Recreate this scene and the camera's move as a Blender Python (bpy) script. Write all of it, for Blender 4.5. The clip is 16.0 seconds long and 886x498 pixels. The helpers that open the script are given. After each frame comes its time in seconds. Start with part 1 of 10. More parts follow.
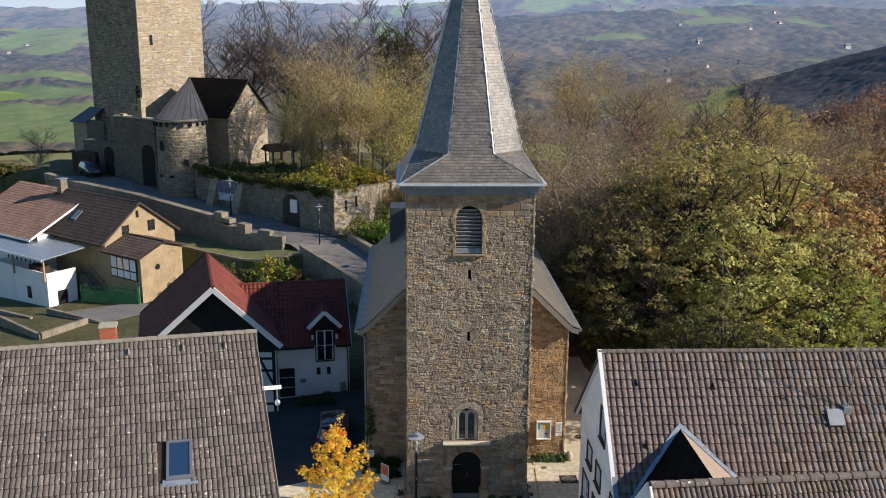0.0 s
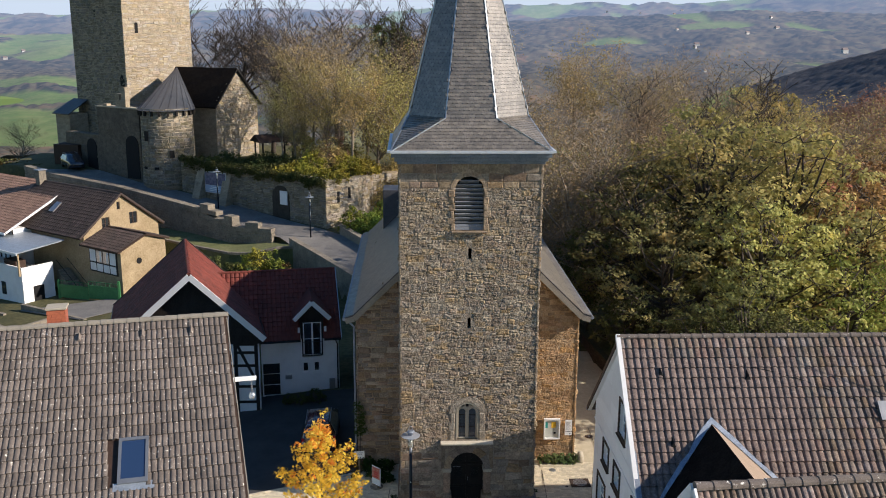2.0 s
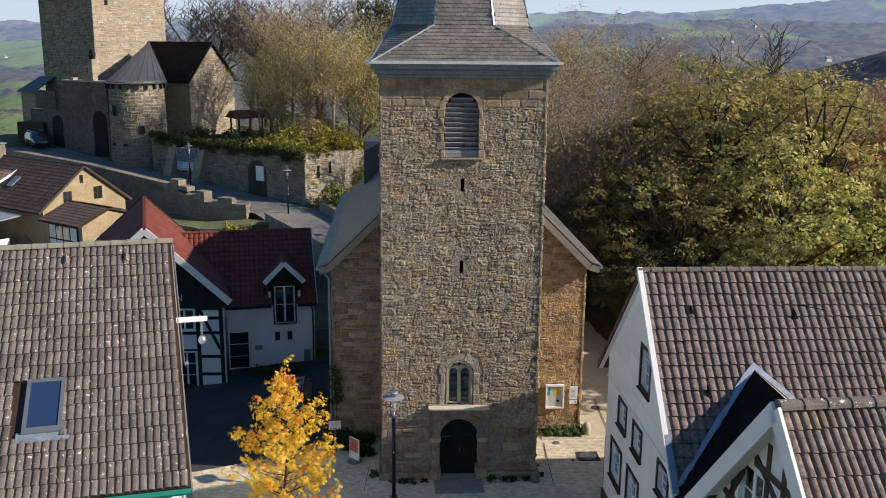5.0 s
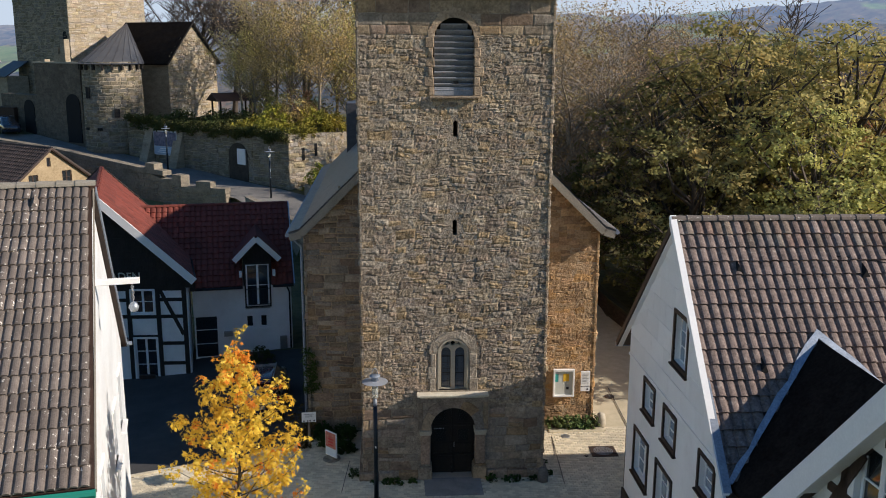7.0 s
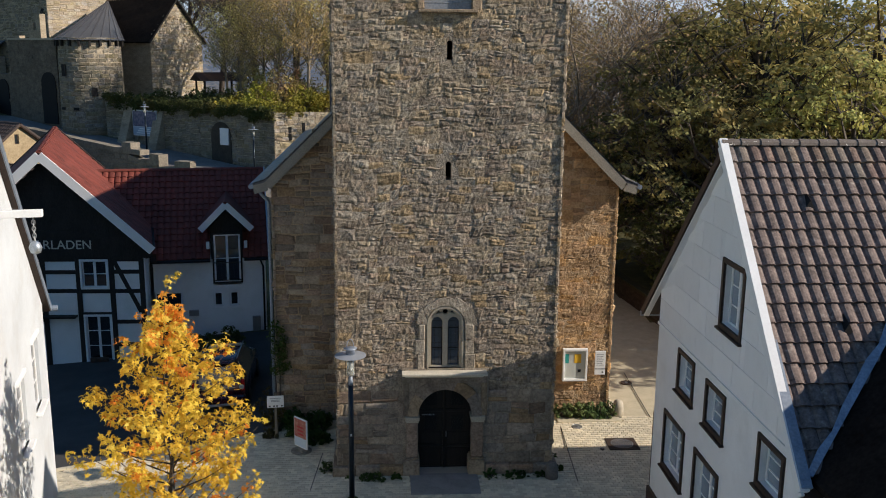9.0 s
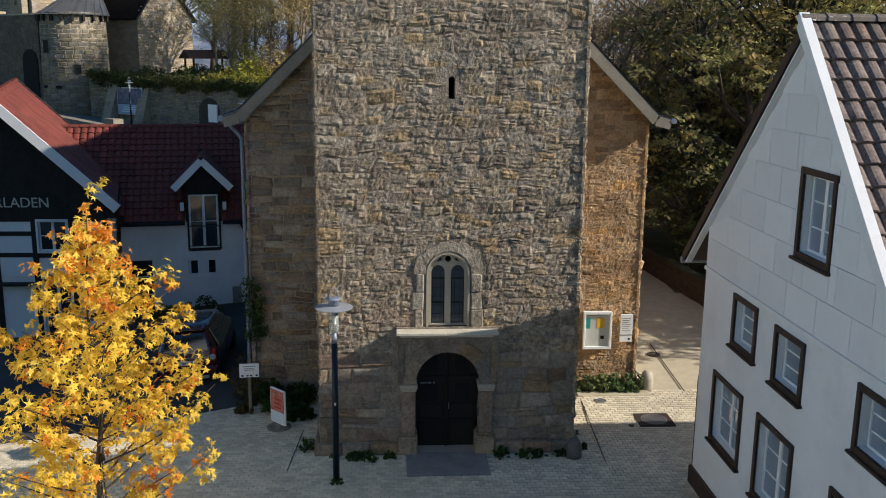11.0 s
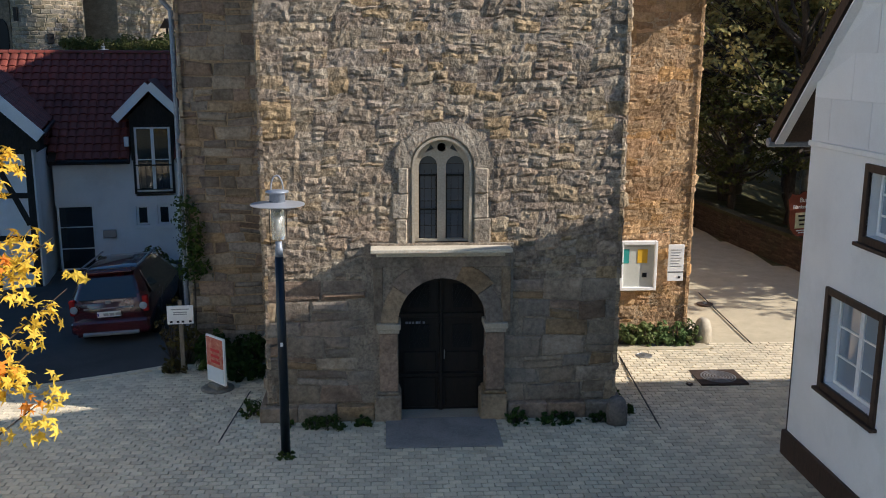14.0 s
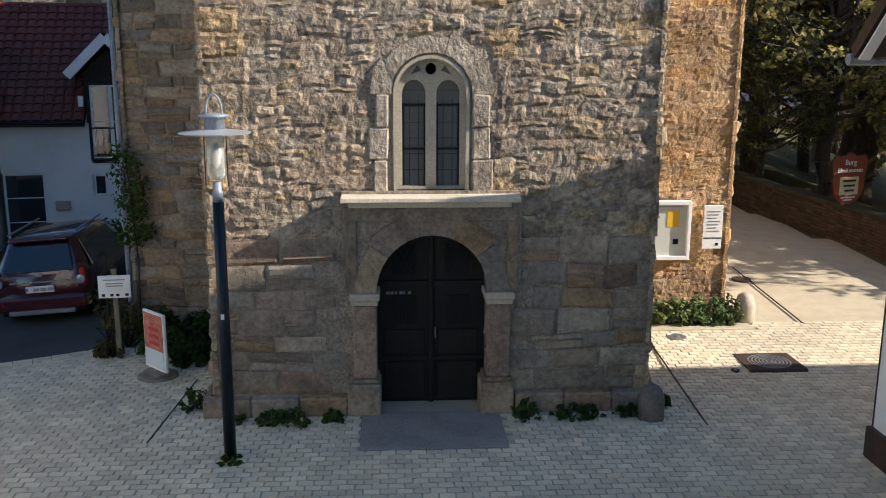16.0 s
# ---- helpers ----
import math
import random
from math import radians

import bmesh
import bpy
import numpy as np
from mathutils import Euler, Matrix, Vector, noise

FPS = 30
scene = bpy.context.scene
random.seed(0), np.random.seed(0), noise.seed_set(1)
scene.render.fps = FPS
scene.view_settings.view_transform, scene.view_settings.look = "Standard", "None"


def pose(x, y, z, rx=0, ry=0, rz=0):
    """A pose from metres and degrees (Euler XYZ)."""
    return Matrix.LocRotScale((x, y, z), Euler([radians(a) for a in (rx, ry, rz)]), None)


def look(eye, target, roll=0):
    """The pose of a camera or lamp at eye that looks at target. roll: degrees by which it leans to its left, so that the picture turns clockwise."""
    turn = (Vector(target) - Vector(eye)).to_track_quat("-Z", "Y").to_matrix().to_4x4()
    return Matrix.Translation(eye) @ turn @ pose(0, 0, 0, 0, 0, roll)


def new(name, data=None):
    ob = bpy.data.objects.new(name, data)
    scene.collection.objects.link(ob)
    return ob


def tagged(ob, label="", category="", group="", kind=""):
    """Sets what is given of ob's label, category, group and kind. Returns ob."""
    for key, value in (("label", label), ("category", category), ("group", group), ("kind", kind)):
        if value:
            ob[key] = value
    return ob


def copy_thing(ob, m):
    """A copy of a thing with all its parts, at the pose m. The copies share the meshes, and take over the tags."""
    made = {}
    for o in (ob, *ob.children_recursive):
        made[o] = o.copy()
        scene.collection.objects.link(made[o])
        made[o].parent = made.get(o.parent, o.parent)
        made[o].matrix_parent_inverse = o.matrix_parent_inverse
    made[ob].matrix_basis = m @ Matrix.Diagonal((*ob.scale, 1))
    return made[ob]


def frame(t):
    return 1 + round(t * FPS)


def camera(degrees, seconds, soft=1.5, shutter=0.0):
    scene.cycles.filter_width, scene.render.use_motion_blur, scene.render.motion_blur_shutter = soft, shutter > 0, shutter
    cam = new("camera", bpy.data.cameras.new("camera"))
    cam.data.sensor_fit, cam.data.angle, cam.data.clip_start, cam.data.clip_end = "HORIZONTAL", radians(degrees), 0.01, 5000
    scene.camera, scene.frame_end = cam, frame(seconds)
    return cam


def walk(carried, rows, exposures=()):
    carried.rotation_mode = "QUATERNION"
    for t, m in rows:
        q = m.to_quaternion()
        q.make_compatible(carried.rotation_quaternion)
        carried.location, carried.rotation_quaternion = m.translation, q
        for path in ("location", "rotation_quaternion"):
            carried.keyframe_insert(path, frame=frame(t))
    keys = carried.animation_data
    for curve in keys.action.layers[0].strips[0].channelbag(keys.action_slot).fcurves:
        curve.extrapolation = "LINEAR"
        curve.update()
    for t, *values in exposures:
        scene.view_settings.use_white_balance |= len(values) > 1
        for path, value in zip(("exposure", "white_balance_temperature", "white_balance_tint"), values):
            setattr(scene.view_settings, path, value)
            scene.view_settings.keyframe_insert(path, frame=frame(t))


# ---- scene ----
cam = camera(52.0, 16.0, 1.0)
PATH = [
    (0, (0.303, 2.404, 22.942), (0.374, 4.347, 22.469), 0.4),
    (0.5, (0.349, 3.532, 22.526), (0.418, 5.474, 22.053), 0.4),
    (1, (0.413, 4.639, 21.879), (0.482, 6.581, 21.406), 0.3),
    (1.5, (0.474, 5.727, 21.264), (0.544, 7.67, 20.797), 0.3),
    (2, (0.483, 6.523, 20.636), (0.559, 8.468, 20.176), 0.3),
    (2.5, (0.45, 7.135, 19.911), (0.533, 9.081, 19.457), 0.3),
    (3, (0.425, 7.648, 19.192), (0.515, 9.595, 18.741), 0.3),
    (3.5, (0.412, 8.262, 18.453), (0.508, 10.208, 18.004), 0.2),
    (4, (0.463, 9.068, 17.861), (0.563, 11.014, 17.414), 0.3),
    (6.5, (0.896, 14.814, 14.598), (1.013, 16.763, 14.165), 0.4),
    (7, (1.057, 15.973, 13.99), (1.173, 17.922, 13.557), 0.2),
    (7.5, (1.184, 17.152, 13.271), (1.303, 19.102, 12.844), 0.4),
    (8, (1.299, 18.265, 12.649), (1.419, 20.216, 12.225), 0.5),
    (8.5, (1.417, 19.373, 12.042), (1.538, 21.324, 11.619), 0.5),
    (9, (1.5, 20.384, 11.473), (1.622, 22.335, 11.051), 0.6),
    (11.5, (1.714, 24.729, 8.532), (1.837, 26.682, 8.119), 0.6),
    (12, (1.756, 25.549, 7.936), (1.875, 27.503, 7.528), 0.5),
    (12.5, (1.8, 26.426, 7.429), (1.92, 28.379, 7.018), 0.4),
    (13, (1.907, 27.292, 6.946), (2.023, 29.246, 6.535), 0.3),
    (13.5, (2.058, 28.275, 6.451), (2.173, 30.229, 6.041), 0.3),
    (14, (2.216, 29.162, 5.996), (2.331, 31.117, 5.588), 0.2),
    (14.5, (2.298, 30.034, 5.591), (2.414, 31.989, 5.184), 0.2),
    (15, (2.389, 30.789, 5.29), (2.506, 32.743, 4.882), 0.2),
    (15.5, (2.445, 31.516, 5.046), (2.565, 33.468, 4.628), 0.2),
    (16, (2.507, 32.132, 4.769), (2.625, 34.084, 4.349), 0.2),
]
walk(cam, [(t, look(eye, target, roll)) for t, eye, target, roll in PATH],
     [(0, 0.58, 6250, 14), (8, 0.42, 6250, 13), (9, 0.39, 6220, 12), (12, 0.62, 6020, 10), (14, 0.81, 6000, 13), (16, 1.09, 6250, 14)])

# ---- light ----
SUN_AZ, SUN_EL = math.atan2(4.3, -1.0), math.radians(28.0)   # azimuth clockwise from north (+y)
world = bpy.data.worlds.new("world")
scene.world = world
world.use_nodes = True
wn, wl = world.node_tree.nodes, world.node_tree.links
sky = wn.new("ShaderNodeTexSky")
sky.sky_type, sky.sun_disc = "NISHITA", False
sky.sun_elevation, sky.sun_rotation = SUN_EL, SUN_AZ
sky.air_density, sky.dust_density, sky.ozone_density = 1.2, 0.35, 2.0
wn["Background"].inputs["Strength"].default_value = 0.076
tone = wn.new("ShaderNodeHueSaturation")
tone.inputs["Saturation"].default_value = 1.28
wl.new(sky.outputs["Color"], tone.inputs["Color"])
wl.new(tone.outputs["Color"], wn["Background"].inputs["Color"])
sun = new("sun", bpy.data.lights.new("sun", "SUN"))
sun.data.energy, sun.data.angle, sun.data.color = 4.5, radians(0.6), (1.0, 0.88, 0.715)
_d = Vector((math.sin(SUN_AZ) * math.cos(SUN_EL), math.cos(SUN_AZ) * math.cos(SUN_EL), math.sin(SUN_EL)))
sun.matrix_basis = look(_d * 200, (0, 0, 0))
scene.view_settings.exposure = 0.45

# ---- materials ----
def mat(name, dark, light, scale=3.0, rough=0.85, metal=0.0, bump=0.3, fine=40.0, spread=0.0, stain=None,
        stain_scale=0.5, stain_amount=0.4, stretch=(1, 1, 1), dist=0.02, per="none", hue=0.0, spec=0.3, palette=(), stain_from=(0.5, 0.72)):
    """A surface of two colours mixed by coarse and fine grain, with stains and relief. per: none, object or island, which
    shifts the brightness piece by piece by spread and the hue by hue."""
    m = bpy.data.materials.new(name)
    m.use_nodes = True
    n, l = m.node_tree.nodes, m.node_tree.links
    b = n["Principled BSDF"]
    co = n.new("ShaderNodeNewGeometry") if per == "world" else n.new("ShaderNodeTexCoord")
    src = n.new("ShaderNodeNewGeometry").outputs["Position"]
    mp = n.new("ShaderNodeMapping")
    mp.inputs["Scale"].default_value = stretch
    l.new(src, mp.inputs["Vector"])
    n1 = n.new("ShaderNodeTexNoise")
    n1.inputs["Scale"].default_value, n1.inputs["Detail"].default_value, n1.inputs["Roughness"].default_value = scale, 4, 0.6
    n2 = n.new("ShaderNodeTexNoise")
    n2.inputs["Scale"].default_value, n2.inputs["Detail"].default_value, n2.inputs["Roughness"].default_value = fine, 3, 0.65
    l.new(mp.outputs[0], n1.inputs["Vector"])
    l.new(mp.outputs[0], n2.inputs["Vector"])
    add = n.new("ShaderNodeMath")
    add.operation = "MULTIPLY_ADD"
    add.inputs[1].default_value = 0.55
    l.new(n2.outputs[0], add.inputs[0])
    half = n.new("ShaderNodeMath")
    half.operation = "MULTIPLY"
    half.inputs[1].default_value = 0.45
    l.new(n1.outputs[0], half.inputs[0])
    l.new(half.outputs[0], add.inputs[2])
    ramp = n.new("ShaderNodeValToRGB")
    ramp.color_ramp.elements[0].position, ramp.color_ramp.elements[1].position = 0.36, 0.64
    ramp.color_ramp.elements[0].color, ramp.color_ramp.elements[1].color = (*dark, 1), (*light, 1)
    l.new(add.outputs[0], ramp.inputs[0])
    col = ramp.outputs[0]
    if stain:
        n3 = n.new("ShaderNodeTexNoise")
        n3.inputs["Scale"].default_value, n3.inputs["Detail"].default_value, n3.inputs["Roughness"].default_value = stain_scale, 6, 0.7
        l.new(mp.outputs[0], n3.inputs["Vector"])
        r3 = n.new("ShaderNodeMapRange")
        r3.inputs[1].default_value, r3.inputs[2].default_value, r3.inputs[4].default_value = *stain_from, stain_amount
        l.new(n3.outputs[0], r3.inputs[0])
        mx = n.new("ShaderNodeMix")
        mx.data_type = "RGBA"
        mx.inputs[7].default_value = (*stain, 1)
        l.new(r3.outputs[0], mx.inputs[0])
        l.new(col, mx.inputs[6])
        col = mx.outputs[2]
    if per in ("object", "island"):
        rnd = n.new("ShaderNodeObjectInfo").outputs["Random"] if per == "object" else n.new("ShaderNodeNewGeometry").outputs["Random Per Island"]
        hs = n.new("ShaderNodeHueSaturation")
        v = n.new("ShaderNodeMapRange")
        v.inputs[3].default_value, v.inputs[4].default_value = 1 - spread, 1 + spread
        l.new(rnd, v.inputs[0])
        l.new(v.outputs[0], hs.inputs["Value"])
        if hue:
            wn_ = n.new("ShaderNodeTexWhiteNoise")
            wn_.noise_dimensions = "1D"
            l.new(rnd, wn_.inputs["W"])
            h = n.new("ShaderNodeMapRange")
            h.inputs[3].default_value, h.inputs[4].default_value = 0.5 - hue, 0.5 + hue
            l.new(wn_.outputs["Value"], h.inputs[0])
            l.new(h.outputs[0], hs.inputs["Hue"])
            s_ = n.new("ShaderNodeMapRange")
            s_.inputs[3].default_value, s_.inputs[4].default_value = 0.45, 1.35
            l.new(wn_.outputs["Color"], s_.inputs[0])
            l.new(s_.outputs[0], hs.inputs["Saturation"])
        l.new(col, hs.inputs["Color"])
        col = hs.outputs[0]
        if palette:
            wp = n.new("ShaderNodeTexWhiteNoise")
            wp.noise_dimensions = "1D"
            wa = n.new("ShaderNodeMath")
            wa.operation = "MULTIPLY_ADD"
            wa.inputs[1].default_value, wa.inputs[2].default_value = 37.0, 5.3
            l.new(rnd, wa.inputs[0])
            l.new(wa.outputs[0], wp.inputs["W"])
            pr = n.new("ShaderNodeValToRGB")
            pr.color_ramp.interpolation = "CONSTANT"
            pr.color_ramp.elements[0].color = (*palette[0], 1)
            pr.color_ramp.elements[1].position, pr.color_ramp.elements[1].color = 1 / len(palette), (*palette[1], 1)
            for i_, c_ in enumerate(palette[2:]):
                pr.color_ramp.elements.new((i_ + 2) / len(palette)).color = (*c_, 1)
            l.new(wp.outputs["Value"], pr.inputs[0])
            mu = n.new("ShaderNodeMix")
            mu.data_type, mu.blend_type = "RGBA", "MULTIPLY"
            mu.inputs[0].default_value = 1.0
            l.new(col, mu.inputs[6])
            l.new(pr.outputs[0], mu.inputs[7])
            col = mu.outputs[2]
    l.new(col, b.inputs["Base Color"])
    b.inputs["Metallic"].default_value = metal
    b.inputs["Specular IOR Level"].default_value = spec
    rr = n.new("ShaderNodeMapRange")
    rr.inputs[3].default_value, rr.inputs[4].default_value = max(0.02, rough - 0.1), min(1.0, rough + 0.1)
    l.new(n1.outputs[0], rr.inputs[0])
    l.new(rr.outputs[0], b.inputs["Roughness"])
    if bump:
        bp = n.new("ShaderNodeBump")
        bp.inputs["Strength"].default_value, bp.inputs["Distance"].default_value = bump, dist
        l.new(add.outputs[0], bp.inputs["Height"])
        l.new(bp.outputs[0], b.inputs["Normal"])
    return m


def plain(name, c, rough=0.5, metal=0.0, spec=0.4):
    return mat(name, tuple(v * 0.9 for v in c), c, 2.0, rough, metal, 0.05, 25.0, spec=spec)


def leafy(name, a, b_, c, trans=0.2, shift=0.025):
    """Leaves: colour varies leaf by leaf; some light passes through."""
    m = bpy.data.materials.new(name)
    m.use_nodes = True
    n, l = m.node_tree.nodes, m.node_tree.links
    b = n["Principled BSDF"]
    rnd = n.new("ShaderNodeNewGeometry")
    ramp = n.new("ShaderNodeValToRGB")
    ramp.color_ramp.elements[0].color, ramp.color_ramp.elements[1].color = (*a, 1), (*c, 1)
    e = ramp.color_ramp.elements.new(0.5)
    e.color = (*b_, 1)
    ns = n.new("ShaderNodeTexNoise")
    ns.inputs["Scale"].default_value, ns.inputs["Detail"].default_value = 0.5, 3
    l.new(rnd.outputs["Position"], ns.inputs["Vector"])
    ma = n.new("ShaderNodeMath")
    ma.operation = "MULTIPLY_ADD"
    ma.inputs[1].default_value = 1.6
    l.new(ns.outputs[0], ma.inputs[0])
    mb = n.new("ShaderNodeMath")
    mb.operation = "MULTIPLY_ADD"
    mb.inputs[1].default_value, mb.inputs[2].default_value = 0.22, -0.41
    l.new(rnd.outputs["Random Per Island"], mb.inputs[0])
    l.new(mb.outputs[0], ma.inputs[2])
    l.new(ma.outputs[0], ramp.inputs[0])
    oi = n.new("ShaderNodeObjectInfo")
    hs = n.new("ShaderNodeHueSaturation")
    v = n.new("ShaderNodeMapRange")
    v.inputs[3].default_value, v.inputs[4].default_value = 0.75, 1.25
    l.new(oi.outputs["Random"], v.inputs[0])
    l.new(v.outputs[0], hs.inputs["Value"])
    wn2 = n.new("ShaderNodeTexWhiteNoise")
    wn2.noise_dimensions = "1D"
    l.new(oi.outputs["Random"], wn2.inputs["W"])
    hr = n.new("ShaderNodeMapRange")
    hr.inputs[3].default_value, hr.inputs[4].default_value = 0.5 - shift, 0.5 + shift
    l.new(wn2.outputs["Value"], hr.inputs[0])
    l.new(hr.outputs[0], hs.inputs["Hue"])
    l.new(ramp.outputs[0], hs.inputs["Color"])
    l.new(hs.outputs[0], b.inputs["Base Color"])
    b.inputs["Roughness"].default_value = 0.8
    b.inputs["Specular IOR Level"].default_value = 0.06
    tr = n.new("ShaderNodeBsdfTranslucent")
    l.new(hs.outputs[0], tr.inputs["Color"])
    mix = n.new("ShaderNodeMixShader")
    mix.inputs[0].default_value = trans
    l.new(b.outputs[0], mix.inputs[1])
    l.new(tr.outputs[0], mix.inputs[2])
    l.new(mix.outputs[0], n["Material Output"].inputs["Surface"])
    return m


def glass_mat(name, tint, rough=0.05):
    m = bpy.data.materials.new(name)
    m.use_nodes = True
    b = m.node_tree.nodes["Principled BSDF"]
    b.inputs["Base Color"].default_value = (*tint, 1)
    b.inputs["Roughness"].default_value = rough
    b.inputs["Specular IOR Level"].default_value = 0.6
    b.inputs["Coat Weight"].default_value = 0.6
    b.inputs["Coat Roughness"].default_value = 0.03
    return m


PAL_A = ((0.95, 0.95, 0.95), (1.0, 0.84, 0.62), (0.80, 0.68, 0.60), (0.80, 0.83, 0.88), (0.92, 0.88, 0.82), (1.0, 0.98, 0.92), (0.74, 0.71, 0.71), (0.96, 0.88, 0.74), (0.84, 0.85, 0.86), (0.88, 0.77, 0.72))
PAL = ((0.95, 0.95, 0.95), (0.95, 0.90, 0.82), (0.86, 0.86, 0.88), (0.97, 0.91, 0.86), (1.02, 1.0, 0.96), (0.76, 0.73, 0.71), (0.88, 0.82, 0.80), (1.02, 0.92, 0.76), (0.97, 0.92, 0.82), (1.0, 0.98, 0.95), (0.82, 0.80, 0.82), (0.98, 0.88, 0.82), (0.70, 0.66, 0.64), (1.06, 1.0, 0.90), (1.04, 0.89, 0.66))
M_RUBBLE = mat("rubble_stone", (0.16, 0.132, 0.099), (0.455, 0.392, 0.305), 3.5, 0.92, bump=0.9, fine=14, dist=0.06, per="island", spread=0.14, stain=(0.11, 0.092, 0.075), stain_scale=2.3, stain_amount=0.75, palette=PAL)
M_RUBBLE_P = mat("rubble_stone_piece", (0.16, 0.132, 0.099), (0.455, 0.392, 0.305), 3.5, 0.92, bump=0.9, fine=14, dist=0.06, per="object", spread=0.14, stain=(0.11, 0.092, 0.075), stain_scale=2.3, stain_amount=0.75, palette=PAL)
M_WARM = mat("warm_rubble", (0.28, 0.185, 0.10), (0.53, 0.37, 0.215), 3.0, 0.9, bump=1.0, fine=18, dist=0.05, per="island", spread=0.32, stain=(0.16, 0.11, 0.07), stain_scale=1.2, stain_amount=0.4, palette=PAL)
M_WARM_P = mat("single_warm_rubble", (0.28, 0.185, 0.10), (0.53, 0.37, 0.215), 3.0, 0.9, bump=1.0, fine=18, dist=0.05, per="object", spread=0.32, stain=(0.16, 0.11, 0.07), stain_scale=1.2, stain_amount=0.4, palette=PAL)
M_ASHLAR = mat("ashlar_stone", (0.17, 0.14, 0.11), (0.40, 0.34, 0.27), 2.4, 0.9, bump=0.9, fine=14, dist=0.035, per="island", spread=0.28, stain=(0.10, 0.085, 0.07), stain_scale=1.7, stain_amount=0.6, palette=PAL_A)
M_ASHLAR_P = mat("single_ashlar_stone", (0.17, 0.14, 0.11), (0.40, 0.34, 0.27), 2.4, 0.9, bump=0.9, fine=14, dist=0.035, per="object", spread=0.28, stain=(0.10, 0.085, 0.07), stain_scale=1.7, stain_amount=0.6, palette=PAL_A)
M_DRESSED = mat("dressed_sandstone", (0.34, 0.30, 0.23), (0.50, 0.45, 0.36), 1.5, 0.85, bump=0.25, fine=30, stain=(0.18, 0.15, 0.12), stain_scale=1.5, stain_amount=0.4)
M_VERGE = mat("weathered_verge", (0.20, 0.18, 0.145), (0.34, 0.31, 0.26), 1.5, 0.85, bump=0.25, fine=30, stain=(0.13, 0.115, 0.095), stain_scale=1.5, stain_amount=0.5)
M_MORTAR = mat("mortar", (0.19, 0.158, 0.122), (0.385, 0.328, 0.255), 5, 0.95, bump=1.0, fine=20, dist=0.06, stain=(0.11, 0.092, 0.075), stain_scale=2.3, stain_amount=0.75)
M_MORTAR_WARM = mat("warm_mortar", (0.28, 0.20, 0.125), (0.46, 0.345, 0.22), 5, 0.95, bump=1.0, fine=20, dist=0.06, stain=(0.16, 0.11, 0.07), stain_scale=1.2, stain_amount=0.4)
M_CASTLE = mat("castle_stone", (0.22, 0.18, 0.125), (0.46, 0.385, 0.28), 1.2, 0.92, bump=1.0, fine=7, dist=0.10, stain=(0.15, 0.13, 0.10), stain_scale=0.35, stain_amount=0.5, stretch=(1, 1, 2.2))
M_SLATE = mat("slate", (0.112, 0.10, 0.086), (0.245, 0.218, 0.182), 1.0, 0.32, bump=0.15, fine=14, per="island", spread=0.24, stain=(0.22, 0.19, 0.14), stain_scale=1.5, stain_amount=0.35, spec=1.0)
M_SLATE_FLAT = mat("slate_dark", (0.035, 0.037, 0.045), (0.09, 0.09, 0.10), 2.0, 0.5, bump=0.4, fine=12, stretch=(1, 1, 3), spec=0.5)
M_LEAD = mat("lead_flashing", (0.30, 0.34, 0.38), (0.52, 0.57, 0.62), 3, 0.4, 0.6, 0.15, 20)
M_GUTTER = mat("pale_zinc", (0.46, 0.51, 0.57), (0.66, 0.71, 0.76), 3, 0.42, 0.15, 0.12, 20)
M_ZINC = mat("zinc", (0.17, 0.20, 0.25), (0.30, 0.34, 0.40), 3, 0.5, 0.3, 0.1, 20)
M_TILE = mat("concrete_tile", (0.097, 0.080, 0.069), (0.198, 0.167, 0.145), 2.5, 0.9, bump=0.4, fine=30, per="island", spread=0.22, stain=(0.80, 0.76, 0.68), stain_scale=9, stain_amount=1.0, stain_from=(0.615, 0.66), dist=0.01)
M_TILE_P = mat("concrete_tile_piece", (0.097, 0.080, 0.069), (0.198, 0.167, 0.145), 2.5, 0.9, bump=0.4, fine=30, per="object", spread=0.22, stain=(0.80, 0.76, 0.68), stain_scale=9, stain_amount=1.0, stain_from=(0.615, 0.66), dist=0.01)
M_TILE_B = mat("brown_clay_tile", (0.086, 0.064, 0.052), (0.262, 0.195, 0.157), 3.0, 0.85, bump=0.4, fine=16, per="island", spread=0.26, hue=0.018, stain=(0.42, 0.38, 0.31), stain_scale=6, stain_amount=0.6, stain_from=(0.58, 0.70), dist=0.01)
# Near-black slate: shade of slopes turned from the sun, put into the colour
M_SHADE_SLATE = mat("shade_black_slate", (0.009, 0.007, 0.006), (0.024, 0.019, 0.016), 2.0, 0.95, bump=0.4, fine=12, spec=0.03)
# Lighter tan for the wing slope that the sun strikes
M_SUNLIT_TAN = mat("sunlit_tan_roof", (0.26, 0.195, 0.145), (0.40, 0.31, 0.235), 1.5, 0.9, bump=0.3, fine=20, stain=(0.16, 0.12, 0.09), stain_scale=1.5, stain_amount=0.5)
M_FLASH = mat("pale_flashing", (0.19, 0.235, 0.31), (0.40, 0.47, 0.57), 4, 0.5, 0.15, 0.2, 20, stain=(0.16, 0.17, 0.19), stain_scale=3, stain_amount=0.5)
M_TILE_R = mat("red_clay_tile", (0.12, 0.031, 0.022), (0.215, 0.054, 0.038), 1.0, 0.7, bump=0.3, fine=25, per="island", spread=0.25, stain=(0.12, 0.05, 0.04), stain_scale=1.2, stain_amount=0.4)
M_TILE_O = mat("orange_clay_tile", (0.36, 0.10, 0.05), (0.55, 0.18, 0.10), 1.0, 0.75, bump=0.3, fine=25)
